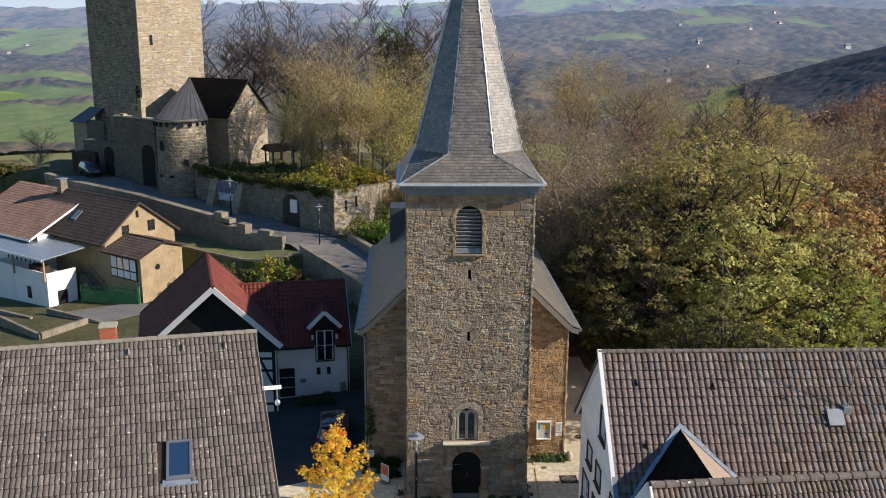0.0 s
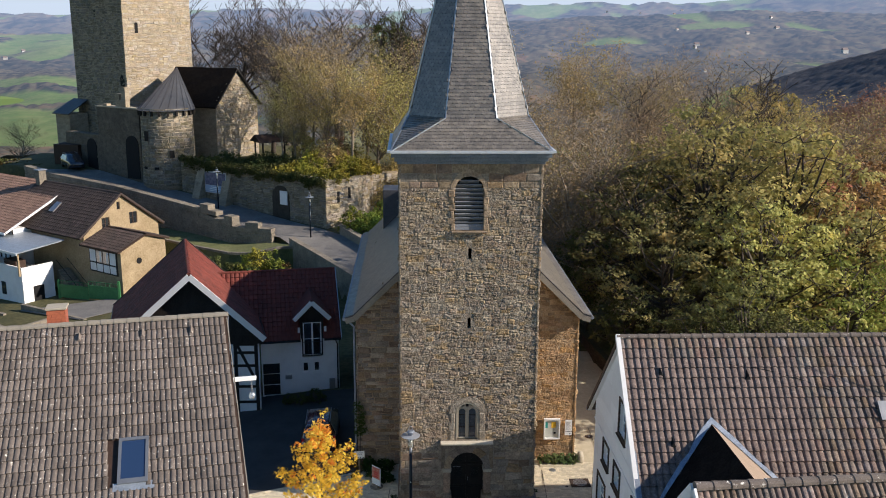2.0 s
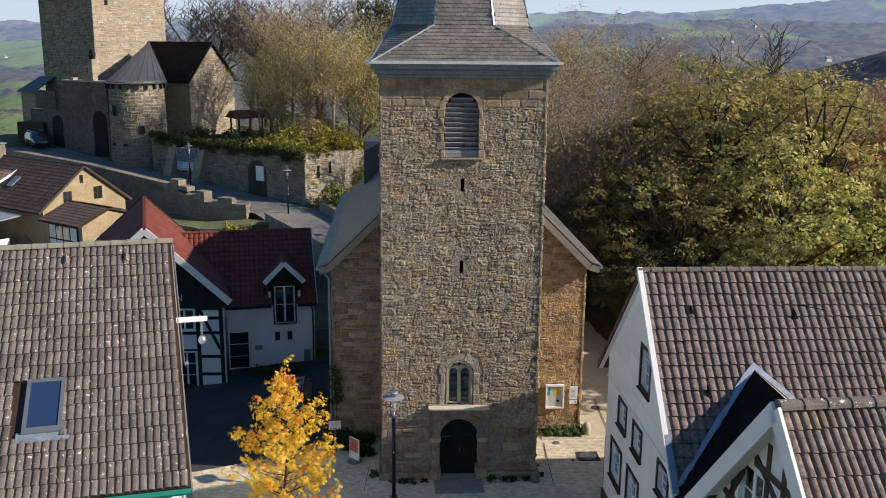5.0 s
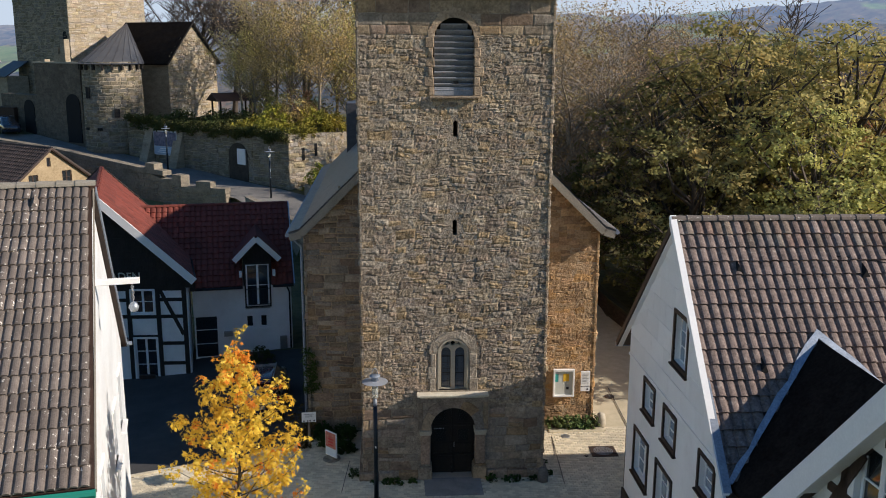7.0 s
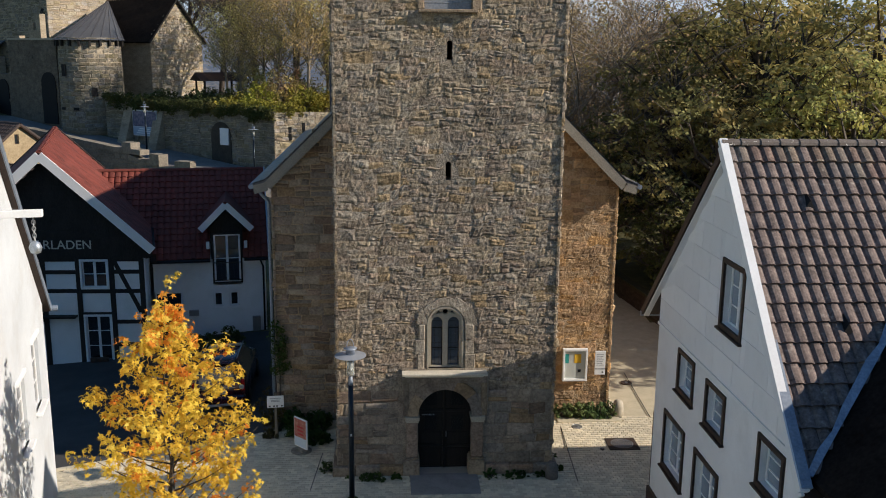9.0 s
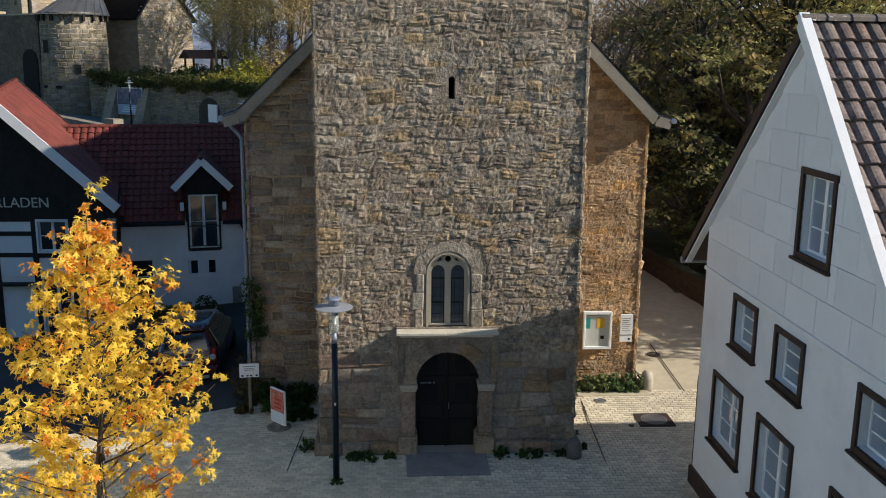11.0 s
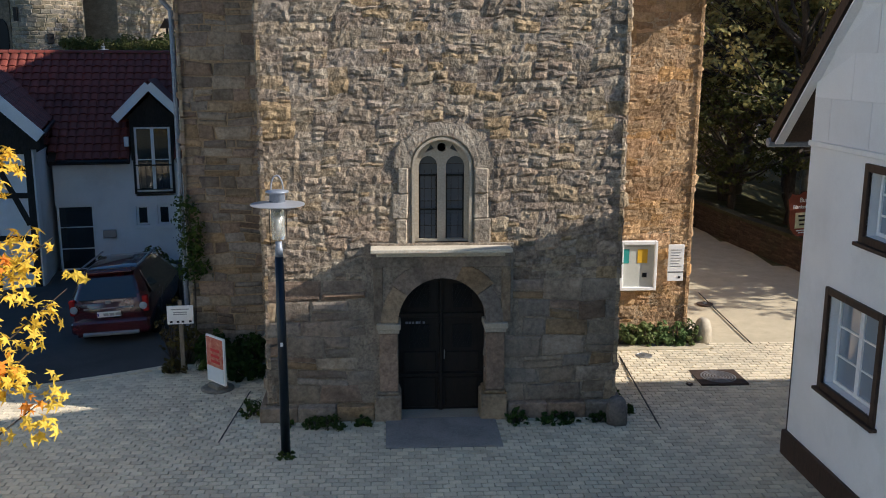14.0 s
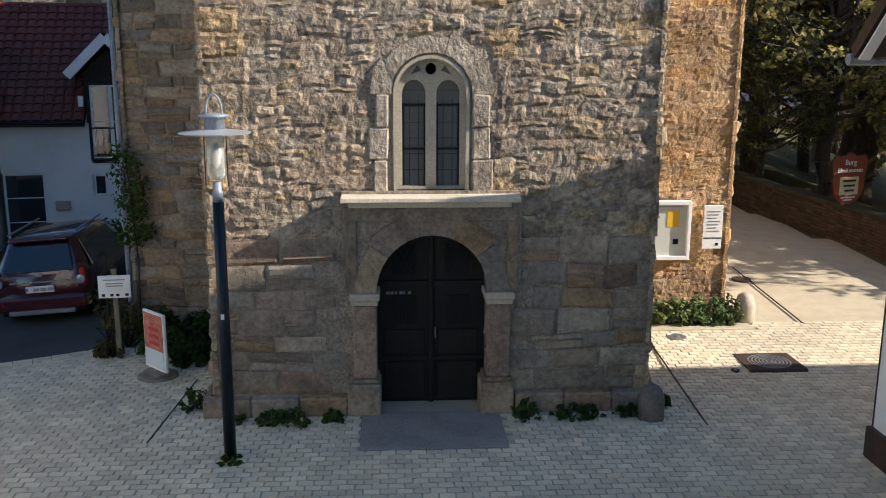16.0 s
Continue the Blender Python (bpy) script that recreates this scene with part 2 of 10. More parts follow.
M_TILE_D = mat("dark_brown_tile", (0.045, 0.034, 0.030), (0.10, 0.074, 0.064), 1.0, 0.8, bump=0.3, fine=25, per="island", spread=0.2)
M_WHITE = mat("white_render", (0.77, 0.77, 0.77), (0.88, 0.88, 0.88), 0.8, 0.85, bump=0.12, fine=60, stain=(0.52, 0.51, 0.49), stain_scale=0.6, stain_amount=0.35, dist=0.006)
M_PANEL = mat("white_cladding", (0.78, 0.78, 0.78), (0.88, 0.88, 0.88), 0.8, 0.7, bump=0.1, fine=50, per="object", spread=0.05, stain=(0.55, 0.54, 0.52), stain_scale=0.8, stain_amount=0.3, dist=0.005)
M_WHITEP = plain("white_paint", (0.86, 0.86, 0.855), 0.45)
M_OLDWHITE = mat("old_white_render", (0.50, 0.525, 0.55), (0.66, 0.69, 0.72), 0.8, 0.9, bump=0.2, fine=40, stain=(0.42, 0.40, 0.37), stain_scale=0.7, stain_amount=0.4, dist=0.01)
# Pale blue-grey base: sky reflection of the white house windows painted in
M_PANE_PALE = glass_mat("sky_tinted_glass", (0.26, 0.31, 0.37))
M_TIMBER = mat("black_timber", (0.012, 0.011, 0.010), (0.035, 0.030, 0.027), 3, 0.75, bump=0.4, fine=30, stretch=(1, 1, 0.3))
M_BROWNWOOD = mat("dark_brown_wood", (0.030, 0.018, 0.013), (0.07, 0.042, 0.03), 3, 0.6, bump=0.3, fine=30, stretch=(1, 1, 0.3))
M_DOOR = mat("dark_oak_door", (0.007, 0.0055, 0.005), (0.020, 0.015, 0.012), 3, 0.55, bump=0.4, fine=30, stretch=(4, 4, 0.5))
M_BLACK = plain("black_metal", (0.018, 0.02, 0.022), 0.4, 0.6)
M_STEEL = plain("grey_metal", (0.35, 0.36, 0.37), 0.4, 0.7)
M_PANE = glass_mat("window_glass", (0.02, 0.025, 0.03))
M_PANE_BLUE = glass_mat("roof_window_glass", (0.022, 0.045, 0.105))
# Near-black that paints the unlit depth of interiors and openings; also dark fittings
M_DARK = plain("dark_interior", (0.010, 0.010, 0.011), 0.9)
M_PAVER = mat("paving_brick", (0.53, 0.465, 0.345), (0.74, 0.665, 0.50), 2.0, 0.9, bump=0.3, fine=50, per="island", spread=0.16, stain=(0.27, 0.245, 0.205), stain_scale=0.5, stain_amount=0.3, dist=0.006)
M_PAVER_P = mat("paving_brick_piece", (0.53, 0.465, 0.345), (0.74, 0.665, 0.50), 2.0, 0.9, bump=0.3, fine=50, per="object", spread=0.16, stain=(0.27, 0.245, 0.205), stain_scale=0.5, stain_amount=0.3, dist=0.006)
M_ASPHALT = mat("asphalt", (0.035, 0.035, 0.037), (0.075, 0.074, 0.074), 1.0, 0.92, bump=0.4, fine=90, stain=(0.10, 0.10, 0.095), stain_scale=0.4, stain_amount=0.4, dist=0.008)
M_ROAD = mat("old_road_setts", (0.13, 0.125, 0.12), (0.24, 0.23, 0.215), 0.8, 0.9, bump=0.5, fine=12, stain=(0.32, 0.29, 0.25), stain_scale=0.3, stain_amount=0.5)
M_TWIG = mat("pale_twigs", (0.16, 0.13, 0.10), (0.34, 0.285, 0.215), 3, 0.95, bump=0.4, fine=20, dist=0.02)
M_BARK = mat("bark", (0.035, 0.028, 0.022), (0.11, 0.09, 0.075), 3, 0.95, bump=0.8, fine=20, stretch=(1, 1, 0.3), dist=0.03)
M_SOIL = mat("grass_and_leaf_litter", (0.045, 0.05, 0.02), (0.14, 0.12, 0.05), 0.35, 0.95, bump=0.6, fine=3, stain=(0.15, 0.10, 0.045), stain_scale=0.12, stain_amount=0.8, dist=0.1)
M_JAMB = mat("worn_jamb_stone", (0.20, 0.165, 0.125), (0.44, 0.385, 0.305), 3.0, 0.9, bump=1.0, fine=14, dist=0.06, per="object", spread=0.18, stain=(0.13, 0.11, 0.09), stain_scale=2.5, stain_amount=0.6)

M_JAMB_WARM = mat("warm_jamb_stone", (0.23, 0.17, 0.115), (0.45, 0.35, 0.245), 3.0, 0.9, bump=1.0, fine=14, dist=0.05, per="object", spread=0.2, stain=(0.14, 0.11, 0.08), stain_scale=2.5, stain_amount=0.5)

# ---- mesh helpers ----
def link(name, bm, material, parent=None, label="", smooth=False):
    me = bpy.data.meshes.new(name)
    bm.to_mesh(me)
    bm.free()
    for m in (material if isinstance(material, (list, tuple)) else [material]):
        me.materials.append(m)
    if smooth:
        for p in me.polygons:
            p.use_smooth = True
    ob = new(name, me)
    if parent:
        ob.parent = parent
    if label:
        ob["label"] = label
    return ob


def part(name, bm, material, parent, label="", smooth=False):
    return link(name, bm, material, parent, label, smooth)


def raw(name, verts, faces, material, parent=None, smooth=False):
    me = bpy.data.meshes.new(name)
    me.from_pydata(verts, [], faces)
    me.update()
    me.materials.append(material)
    if smooth:
        for p in me.polygons:
            p.use_smooth = True
    ob = new(name, me)
    if parent:
        ob.parent = parent
    return ob


def empty(name, label, category, group="", kind="", at=(0, 0, 0), rz=0):
    ob = new(name)
    ob.matrix_basis = pose(*at, 0, 0, rz)
    ob.empty_display_size = 0.1
    return tagged(ob, label, category, group, kind)


def box(x0, y0, z0, x1, y1, z1, bevel=0.0, bm=None):
    bm = bm or bmesh.new()
    r = bmesh.ops.create_cube(bm, size=1)
    bmesh.ops.scale(bm, vec=(x1 - x0, y1 - y0, z1 - z0), verts=r["verts"])
    bmesh.ops.translate(bm, vec=((x0 + x1) / 2, (y0 + y1) / 2, (z0 + z1) / 2), verts=r["verts"])
    if bevel:
        es = {e for v in r["verts"] for e in v.link_edges}
        bmesh.ops.bevel(bm, geom=list(es), offset=bevel, segments=1, affect="EDGES")
    return bm


def beam(p, q, w, h, bm=None, up=(0, 0, 1)):
    """A bar from p to q, w wide and h high."""
    bm = bm or bmesh.new()
    p, q = Vector(p), Vector(q)
    d = (q - p).normalized()
    u = Vector(up)
    s = d.cross(u)
    if s.length < 1e-4:
        s = d.cross(Vector((1, 0, 0)))
    s.normalize()
    u = s.cross(d)
    vs = [bm.verts.new(c + s * (w / 2 * a) + u * (h / 2 * b)) for c in (p, q) for a, b in ((-1, -1), (1, -1), (1, 1), (-1, 1))]
    for f in ((0, 3, 2, 1), (4, 5, 6, 7), (0, 1, 5, 4), (1, 2, 6, 5), (2, 3, 7, 6), (3, 0, 4, 7)):
        bm.faces.new([vs[i] for i in f])
    return bm


def tube(p, q, r0, r1, seg=10, bm=None, caps=True):
    bm = bm or bmesh.new()
    p, q = Vector(p), Vector(q)
    m = Matrix.Translation((p + q) / 2) @ (q - p).to_track_quat("Z", "Y").to_matrix().to_4x4()
    bmesh.ops.create_cone(bm, cap_ends=caps, segments=seg, radius1=r0, radius2=max(r1, 1e-4), depth=(q - p).length, matrix=m)
    return bm


def prism(poly, d, bm=None):
    """The flat polygon poly (3D points), pushed out by the vector d into a solid."""
    bm = bm or bmesh.new()
    d = Vector(d)
    a = [bm.verts.new(Vector(p)) for p in poly]
    b = [bm.verts.new(Vector(p) + d) for p in poly]
    n = len(poly)
    bm.faces.new(a)
    bm.faces.new(b[::-1])
    for i in range(n):
        bm.faces.new((a[i], b[i], b[(i + 1) % n], a[(i + 1) % n]))
    bmesh.ops.recalc_face_normals(bm, faces=bm.faces)
    return bm


def lathe(profile, seg=16, at=(0, 0, 0), bm=None):
    """A turned form from (radius, z) pairs."""
    bm = bm or bmesh.new()
    rings = []
    for r, z in profile:
        rings.append([bm.verts.new((at[0] + r * math.cos(2 * math.pi * i / seg), at[1] + r * math.sin(2 * math.pi * i / seg), at[2] + z)) for i in range(seg)])
    for a, b in zip(rings, rings[1:]):
        for i in range(seg):
            bm.faces.new((a[i], a[(i + 1) % seg], b[(i + 1) % seg], b[i]))
    bm.faces.new(rings[0][::-1])
    bm.faces.new(rings[-1])
    return bm


def smooth01(a, b, x):
    u = min(1.0, max(0.0, (x - a) / (b - a)))
    return u * u * (3 - 2 * u)


class Stones:
    """Collects block-shaped pieces; some become objects of their own, the rest one joined mesh."""

    def __init__(self):
        self.v, self.f = [], []

    def add(self, verts, faces):
        k = len(self.v)
        self.v += verts
        self.f += [tuple(i + k for i in f) for f in faces]


BLOCK_FACES = [(0, 1, 5, 4), (1, 2, 6, 5), (2, 3, 7, 6), (3, 0, 4, 7), (4, 5, 9, 8), (5, 6, 10, 9), (6, 7, 11, 10), (7, 4, 8, 11), (8, 9, 10, 11)]


def block(rng, o, u, v, n, w, h, d, rough):
    """One dressed or rough stone: its foot at o on the wall, w along u, h along v, d proud along n."""
    g = min(0.012, w * 0.05)
    c = [(g, g), (w - g, g), (w - g, h - g), (g, h - g)]
    e = min(0.25 * w, 0.25 * h, 0.05)
    verts = []
    j = rough * 0.35
    cc = [(a + rng.uniform(-j, j) * h, b + rng.uniform(-j, j) * h) for a, b in c]
    for a, b in cc:
        verts.append(o + u * a + v * b - n * 0.04)
    dd = [d * (1 + rng.uniform(-rough, rough) * 1.4) for _ in range(4)]
    for k, (a, b) in enumerate(cc):
        verts.append(o + u * a + v * b + n * dd[k] * 0.35)
    for k, (a, b) in enumerate(cc):
        ca, cb = w / 2, h / 2
        a2, b2 = a + (e if a < ca else -e) * rng.uniform(0.6, 1.3), b + (e if b < cb else -e) * rng.uniform(0.6, 1.3)
        verts.append(o + u * a2 + v * b2 + n * max(0.008, dd[k]))
    return verts


def warp(p, o, u, v, length, height):
    """Bends the courses of a rough wall a little, and leaves its edges straight."""
    a, b = (p - o).dot(u), (p - o).dot(v)
    e = min(1.0, max(0.0, min(a, length - a) * 2.5)) * min(1.0, max(0.0, min(b, height - b) * 2.5))
    q = Vector((a * 0.85, b * 0.85, o.x * 0.3 + o.y * 0.7))
    return p + v * (0.09 * e * noise.noise(q) + 0.05 * e * noise.noise(q * 2.7)) + u * (0.08 * e * noise.noise(q * 1.9 + Vector((7, 3, 1))))


def masonry(parent, name, material, piece_material, o, u, v, length, height, course, width, proud, rough, seed, holes=(), singles=None, label="", n=None):
    """Lays a wall face with stones in uneven courses. o: the lower corner; u, v: along and up the face; holes: predicates of
    (a, b) in metres along and up that keep stones out; singles: a test of (a, b) that makes a stone an object of its own."""
    rng = random.Random(seed)
    o, u, v = Vector(o), Vector(u).normalized(), Vector(v).normalized()
    n = n or u.cross(v)
    rest = Stones()
    count = 0
    b = 0.0
    while b < height - 0.02:
        h = min(rng.uniform(*course), height - b)
        if height - b - h < course[0] * 0.5:
            h = height - b
        a = -rng.uniform(0, width[0])
        while a < length:
            w = rng.uniform(*width) * (0.7 + 0.6 * h / course[1])
            a0, a1 = max(0.0, a), min(length, a + w)
            a += w
            if a1 - a0 < 0.05:
                continue
            subs = [(b, h)]
            if h > 0.2 and rng.random() < 0.35 and rough > 0.2:
                s = h * rng.uniform(0.4, 0.6)
                subs = [(b, s), (b + s, h - s)]
            for bb, hh in subs:
                mid = ((a0 + a1) / 2, bb + hh / 2)
                if any(t(*mid) for t in holes):
                    continue
                d = proud * rng.uniform(0.35, 1.0) * (1.6 if rough > 0.2 and rng.random() < 0.12 else 1.0)
                vs = block(rng, o + u * a0 + v * bb, u, v, n, a1 - a0, hh, d, rough)
                if rough > 0.15:
                    vs = [warp(p, o, u, v, length, height) for p in vs]
                if singles and count < 300 and singles(*mid):
                    count += 1
                    raw(name, vs, BLOCK_FACES, piece_material, parent)
                else:
                    rest.add(vs, BLOCK_FACES)
        b += h
    if rest.v:
        ob = raw(name + "work", rest.v, rest.f, material, parent)
        tagged(ob, label, "", "", "stuff")
    return rest


def ragged(a, b, k):
    """How far a joint wanders from its straight line at (a, b) on the wall."""
    q = Vector((a * 6.0, b * 6.0, k))
    f = Vector((a * 17.0, b * 17.0, k + 5))
    return (0.022 * noise.noise(q) + 0.011 * noise.noise(f), 0.026 * noise.noise(q + Vector((31, 7, 2))) + 0.015 * noise.noise(f + Vector((3, 19, 8))))


def rubble_stone(rng, a0, b0, w, h, d, k):
    """One rough stone as (along, up, out) points and faces: a broken face, worn down to the joints, on a closed edge."""
    nx, ny = max(2, int(round(w / 0.065))), max(2, int(round(h / 0.05)))
    tilt_a, tilt_b, own = rng.uniform(-0.5, 0.5), rng.uniform(-0.45, 0.4), rng.uniform(0, 90)
    pts, faces = [], []
    for j in range(ny + 1):
        for i in range(nx + 1):
            s, t = i / nx, j / ny
            a, b = a0 + w * s, b0 + h * t
            rim = min(1.0, min(min(s, 1 - s) * w, min(t, 1 - t) * h) / 0.028)
            da, db = ragged(a, b, k)
            joint = 0.012 + 0.018 * noise.noise(Vector((a * 3.1, b * 3.1, k + 2)))
            face = d * (0.75 + tilt_a * (s - 0.5) + tilt_b * (t - 0.5)) + 0.022 * noise.noise(Vector((a * 13, b * 15, own))) + rng.uniform(-0.009, 0.009)
            pts.append((a + da, b + db, joint + rim * (max(0.006, face) - joint)))
    for j in range(ny):
        for i in range(nx):
            c = j * (nx + 1) + i
            faces.append((c, c + 1, c + nx + 2, c + nx + 1))
    ring = [i for i in range(nx)] + [nx + j * (nx + 1) for j in range(ny)] + [ny * (nx + 1) + nx - i for i in range(nx)] + [(ny - j) * (nx + 1) for j in range(ny)]
    m = len(pts)
    pts += [(pts[r][0], pts[r][1], -0.05) for r in ring]
    for i in range(len(ring)):
        n = (i + 1) % len(ring)
        faces.append((ring[n], ring[i], m + i, m + n))
    return pts, faces


def rubble(parent, name, material, piece_material, o, u, v, length, height, cell, proud, seed, holes=(), singles=None, label="", long=(2, 5)):
    """An uncoursed rubble face: stones of many sizes packed on a small grid, then bent and broken. cell: the grid's step."""
    rng = random.Random(seed)
    o, u, v = Vector(o), Vector(u).normalized(), Vector(v).normalized()
    n = u.cross(v)
    cols, rows = int(round(length / cell)), int(round(height / (cell * 0.8)))
    cw, ch = length / cols, height / rows
    used = [[False] * cols for _ in range(rows)]
    rest, count = Stones(), 0
    for j in range(rows):
        for i in range(cols):
            if used[j][i]:
                continue
            k = rng.randint(*long)
            hgt = rng.choice((1, 2, 2, 2, 3, 3, 4))
            if rng.random() < 0.08:
                k, hgt = k + 3, 4
            if i == 0 or cols - i <= 5:
                k, hgt = rng.randint(4, 8) if i == 0 else cols - i, rng.choice((3, 4, 5))
            w = 1
            while w < k and i + w < cols and not used[j][i + w]:
                w += 1
            hgt = min(hgt, rows - j, max(1, (2 * w + 1) // 3))
            for b in range(j, j + hgt):
                for a in range(i, i + w):
                    used[b][a] = True
            a0, b0, ww, hh = i * cw, j * ch, w * cw, hgt * ch
            if any(t(a0 + ww / 2, b0 + hh / 2) for t in holes):
                continue
            pts, faces = rubble_stone(rng, a0, b0, ww, hh, proud * rng.uniform(0.35, 1.05), seed * 11.3)
            vs = [warp(o + u * a + v * b + n * c, o, u, v, length, height) for a, b, c in pts]
            if singles and count < 300 and singles(a0 + ww / 2, b0 + hh / 2):
                count += 1
                raw(name, vs, faces, piece_material, parent)
            else:
                rest.add(vs, faces)
    tagged(raw(name + "work", rest.v, rest.f, material, parent), label, "", "", "stuff")


def pantile(w, l, t=0.045, amp=0.03, lift=0.03, rolls=1):
    """One wavy roof tile with one or two rounded rolls, w wide, l long, its nose lifted over the tile below; foot at the
    origin, y up the slope, z out."""
    wave = ((0.0, -1.0), (0.09, -0.1), (0.24, 0.75), (0.44, 1.0), (0.64, 0.85), (0.82, 0.2), (0.90, -1.0))
    prof = [(w * (x + r) / rolls, amp * z) for r in range(rolls) for x, z in wave] + [(w, -amp)]
    vs, fs = [], []
    for y, z in ((0, lift), (l, 0)):
        for x, dz in prof:
            vs.append(Vector((x, y, z + dz + amp)))
    for x, dz in prof:
        vs.append(Vector((x, 0, lift + dz + amp - t)))
    k = len(prof)
    for i in range(k - 1):
        fs.append((i, i + 1, k + i + 1, k + i))
        fs.append((2 * k + i, 2 * k + i + 1, i + 1, i))
    return vs, fs


def tiled_slope(parent, o, u, v, length, height, w, l, material, piece_material, seed, skip=(), singles=None, name="roof_tile", amp=0.03, shear=0.0, lift=0.03, rolls=1):
    """Lays roof tiles from the eave corner o along u and up v."""
    rng = random.Random(seed)
    o, u, v = Vector(o), Vector(u).normalized(), Vector(v).normalized()
    n = u.cross(v)
    tv, tf = pantile(w * 1.01, l * 1.06, amp=amp, lift=lift, rolls=rolls)
    rest, count = Stones(), 0
    rows, cols = int(round(height / l)), int(round(length / w))
    shared = None
    if singles:
        shared = bpy.data.meshes.new(name)
        shared.from_pydata([tuple(p) for p in tv], [], tf)
        shared.update()
        shared.materials.append(piece_material)
        for p in shared.polygons:
            p.use_smooth = False
    base = Matrix.Identity(4)
    for i in range(3):
        base[i][0], base[i][1], base[i][2] = u[i], v[i], n[i]
    for r in range(rows):
        for c in range(cols):
            a, b = c * w, r * l
            if any(t(a + w / 2, b + l / 2) for t in skip):
                continue
            m = Matrix.Translation(o + u * (a + shear * b + rng.uniform(-0.006, 0.006)) + v * (b + rng.uniform(-0.012, 0.012)) + n * rng.uniform(0, 0.008)) @ base @ Matrix.Rotation(rng.uniform(-0.012, 0.012), 4, "Z")
            if singles and count < 300 and singles(a, b):
                count += 1
                ob = new(name, shared)
                ob.parent = parent
                ob.matrix_basis = m
            else:
                rest.add([m @ p for p in tv], tf)
    if rest.v:
        tagged(raw(name + "s", rest.v, rest.f, material, parent), "", "", "", "stuff")


def ridge_tiles(parent, p, q, material, r=0.13, step=0.4, name="ridge_tile"):
    p, q = Vector(p), Vector(q)
    k = max(1, int((q - p).length / step))
    d = (q - p) / k
    s = d.cross(Vector((0, 0, 1))).normalized()
    up = s.cross(d).normalized()
    me = None
    for i in range(k):
        vs, fs = [], []
        for e, rr in ((0, r), (1.06, r * 0.86)):
            for j in range(7):
                a = math.pi * j / 6
                vs.append(d * e + s * (math.cos(a) * rr) + up * (math.sin(a) * rr * 0.9))
        for j in range(6):
            fs.append((j, j + 1, 7 + j + 1, 7 + j))
        fs.append(tuple(range(7)))
        if me is None:
            me = bpy.data.meshes.new(name)
            me.from_pydata([tuple(x) for x in vs], [], fs)
            me.update()
            me.materials.append(material)
        ob = new(name, me)
        ob.parent = parent
        ob.matrix_basis = Matrix.Translation(p + d * i)


def words(text, size, m, material, name="lettering", parent=None, depth=0.01, align="LEFT"):
    cu = bpy.data.curves.new(name, "FONT")
    cu.body, cu.size, cu.extrude, cu.align_x = text, size, depth, align
    tmp = bpy.data.objects.new(name, cu)
    scene.collection.objects.link(tmp)
    me = bpy.data.meshes.new_from_object(tmp)
    bpy.data.objects.remove(tmp)
    me.materials.clear()
    me.materials.append(material)
    ob = new(name, me)
    ob.parent = parent
    ob.matrix_basis = m
    return ob

# ---- ground ----
def road_edge(y):
    """x of the retaining wall along the lower side of the castle road."""
    pts = ((60, -3.0), (79, -3.6), (88.5, -10.2), (92, -12.6), (93.4, -16.5), (98, -21.3), (104.7, -30.8), (110, -39.5), (150, -100))
    for (y0, x0), (y1, x1) in zip(pts, pts[1:]):
        if y <= y1:
            return x0 + (x1 - x0) * max(0, y - y0) / (y1 - y0)
    return pts[-1][1]


def mound_edge(x):
    """y of the castle wall that holds the mound, for x left of its corner."""
    return 94.9 + (104.9 - 94.9) * (-7.6 - x) / 13.8


def height(x, y):
    """The height of the ground."""
    near = -0.12 + 0.045 * max(0.0, min(y, 66) - 45.0) * smooth01(3, 8, x)
    near -= 0.085 * max(0.0, min(12.0, -1.5 - x)) * smooth01(44, 50, y)
    low = -1.0 - 0.06 * max(0.0, min(40, -6.0 - x)) - 0.02 * max(0.0, min(60, y - 57))
    road = 0.2 + 0.12 * (y - 81) + 0.03 * max(0.0, -14 - x)
    road = max(road, -0.3) if y < 81 else min(road, 5.2)
    s = smooth01(62, 76, y)
    side = smooth01(0.3, 0.75, x - road_edge(y)) if y > 60 else 1.0
    up = near * (1 - s) + road * s
    if x < -2 and y > 58:
        z = low * (1 - side) + up * side if y > 62 else near * (1 - smooth01(58, 62, y)) + low * smooth01(58, 62, y)
    else:
        z = up
    if x < 4:
        e = mound_edge(min(x, -7.6)) if x < -7.6 else 94.9 + (x + 7.6) * 1.9
        z += (6.1 - min(z, 6.1)) * smooth01(1.1, 1.7, y - e) * smooth01(-25, -23.5, x + 0.2 * (y - 105))
    z -= 0.35 * max(0.0, min(x - 15 - 0.1 * max(0, y - 50), 170))
    z -= 0.30 * max(0.0, min(y - 128, 200))
    z -= 0.30 * max(0.0, min(-x - 48, 190)) * smooth01(60, 110, y)
    far = math.hypot(x, y)
    z = max(z, -58 + 3 * noise.noise((x * 0.004, y * 0.004, 0)))
    # the wooded hill beyond the side valley
    hx, hy = (x - 530) / 172, (y - 720) / 420
    z += 86 * math.exp(-(hx * hx + hy * hy)) * smooth01(160, 330, far)
    hx, hy = (x - 255) / 120, (y - 330) / 180
    z += 66 * math.exp(-(hx * hx + hy * hy)) * smooth01(120, 220, far)
    z += smooth01(1500, 2600, far) * 14 * noise.noise((x * 0.0016, y * 0.0016, 3.1))
    if far > 60:
        z += 0.8 * noise.noise((x * 0.05, y * 0.05, 1.7)) * smooth01(60, 200, far)
    return z


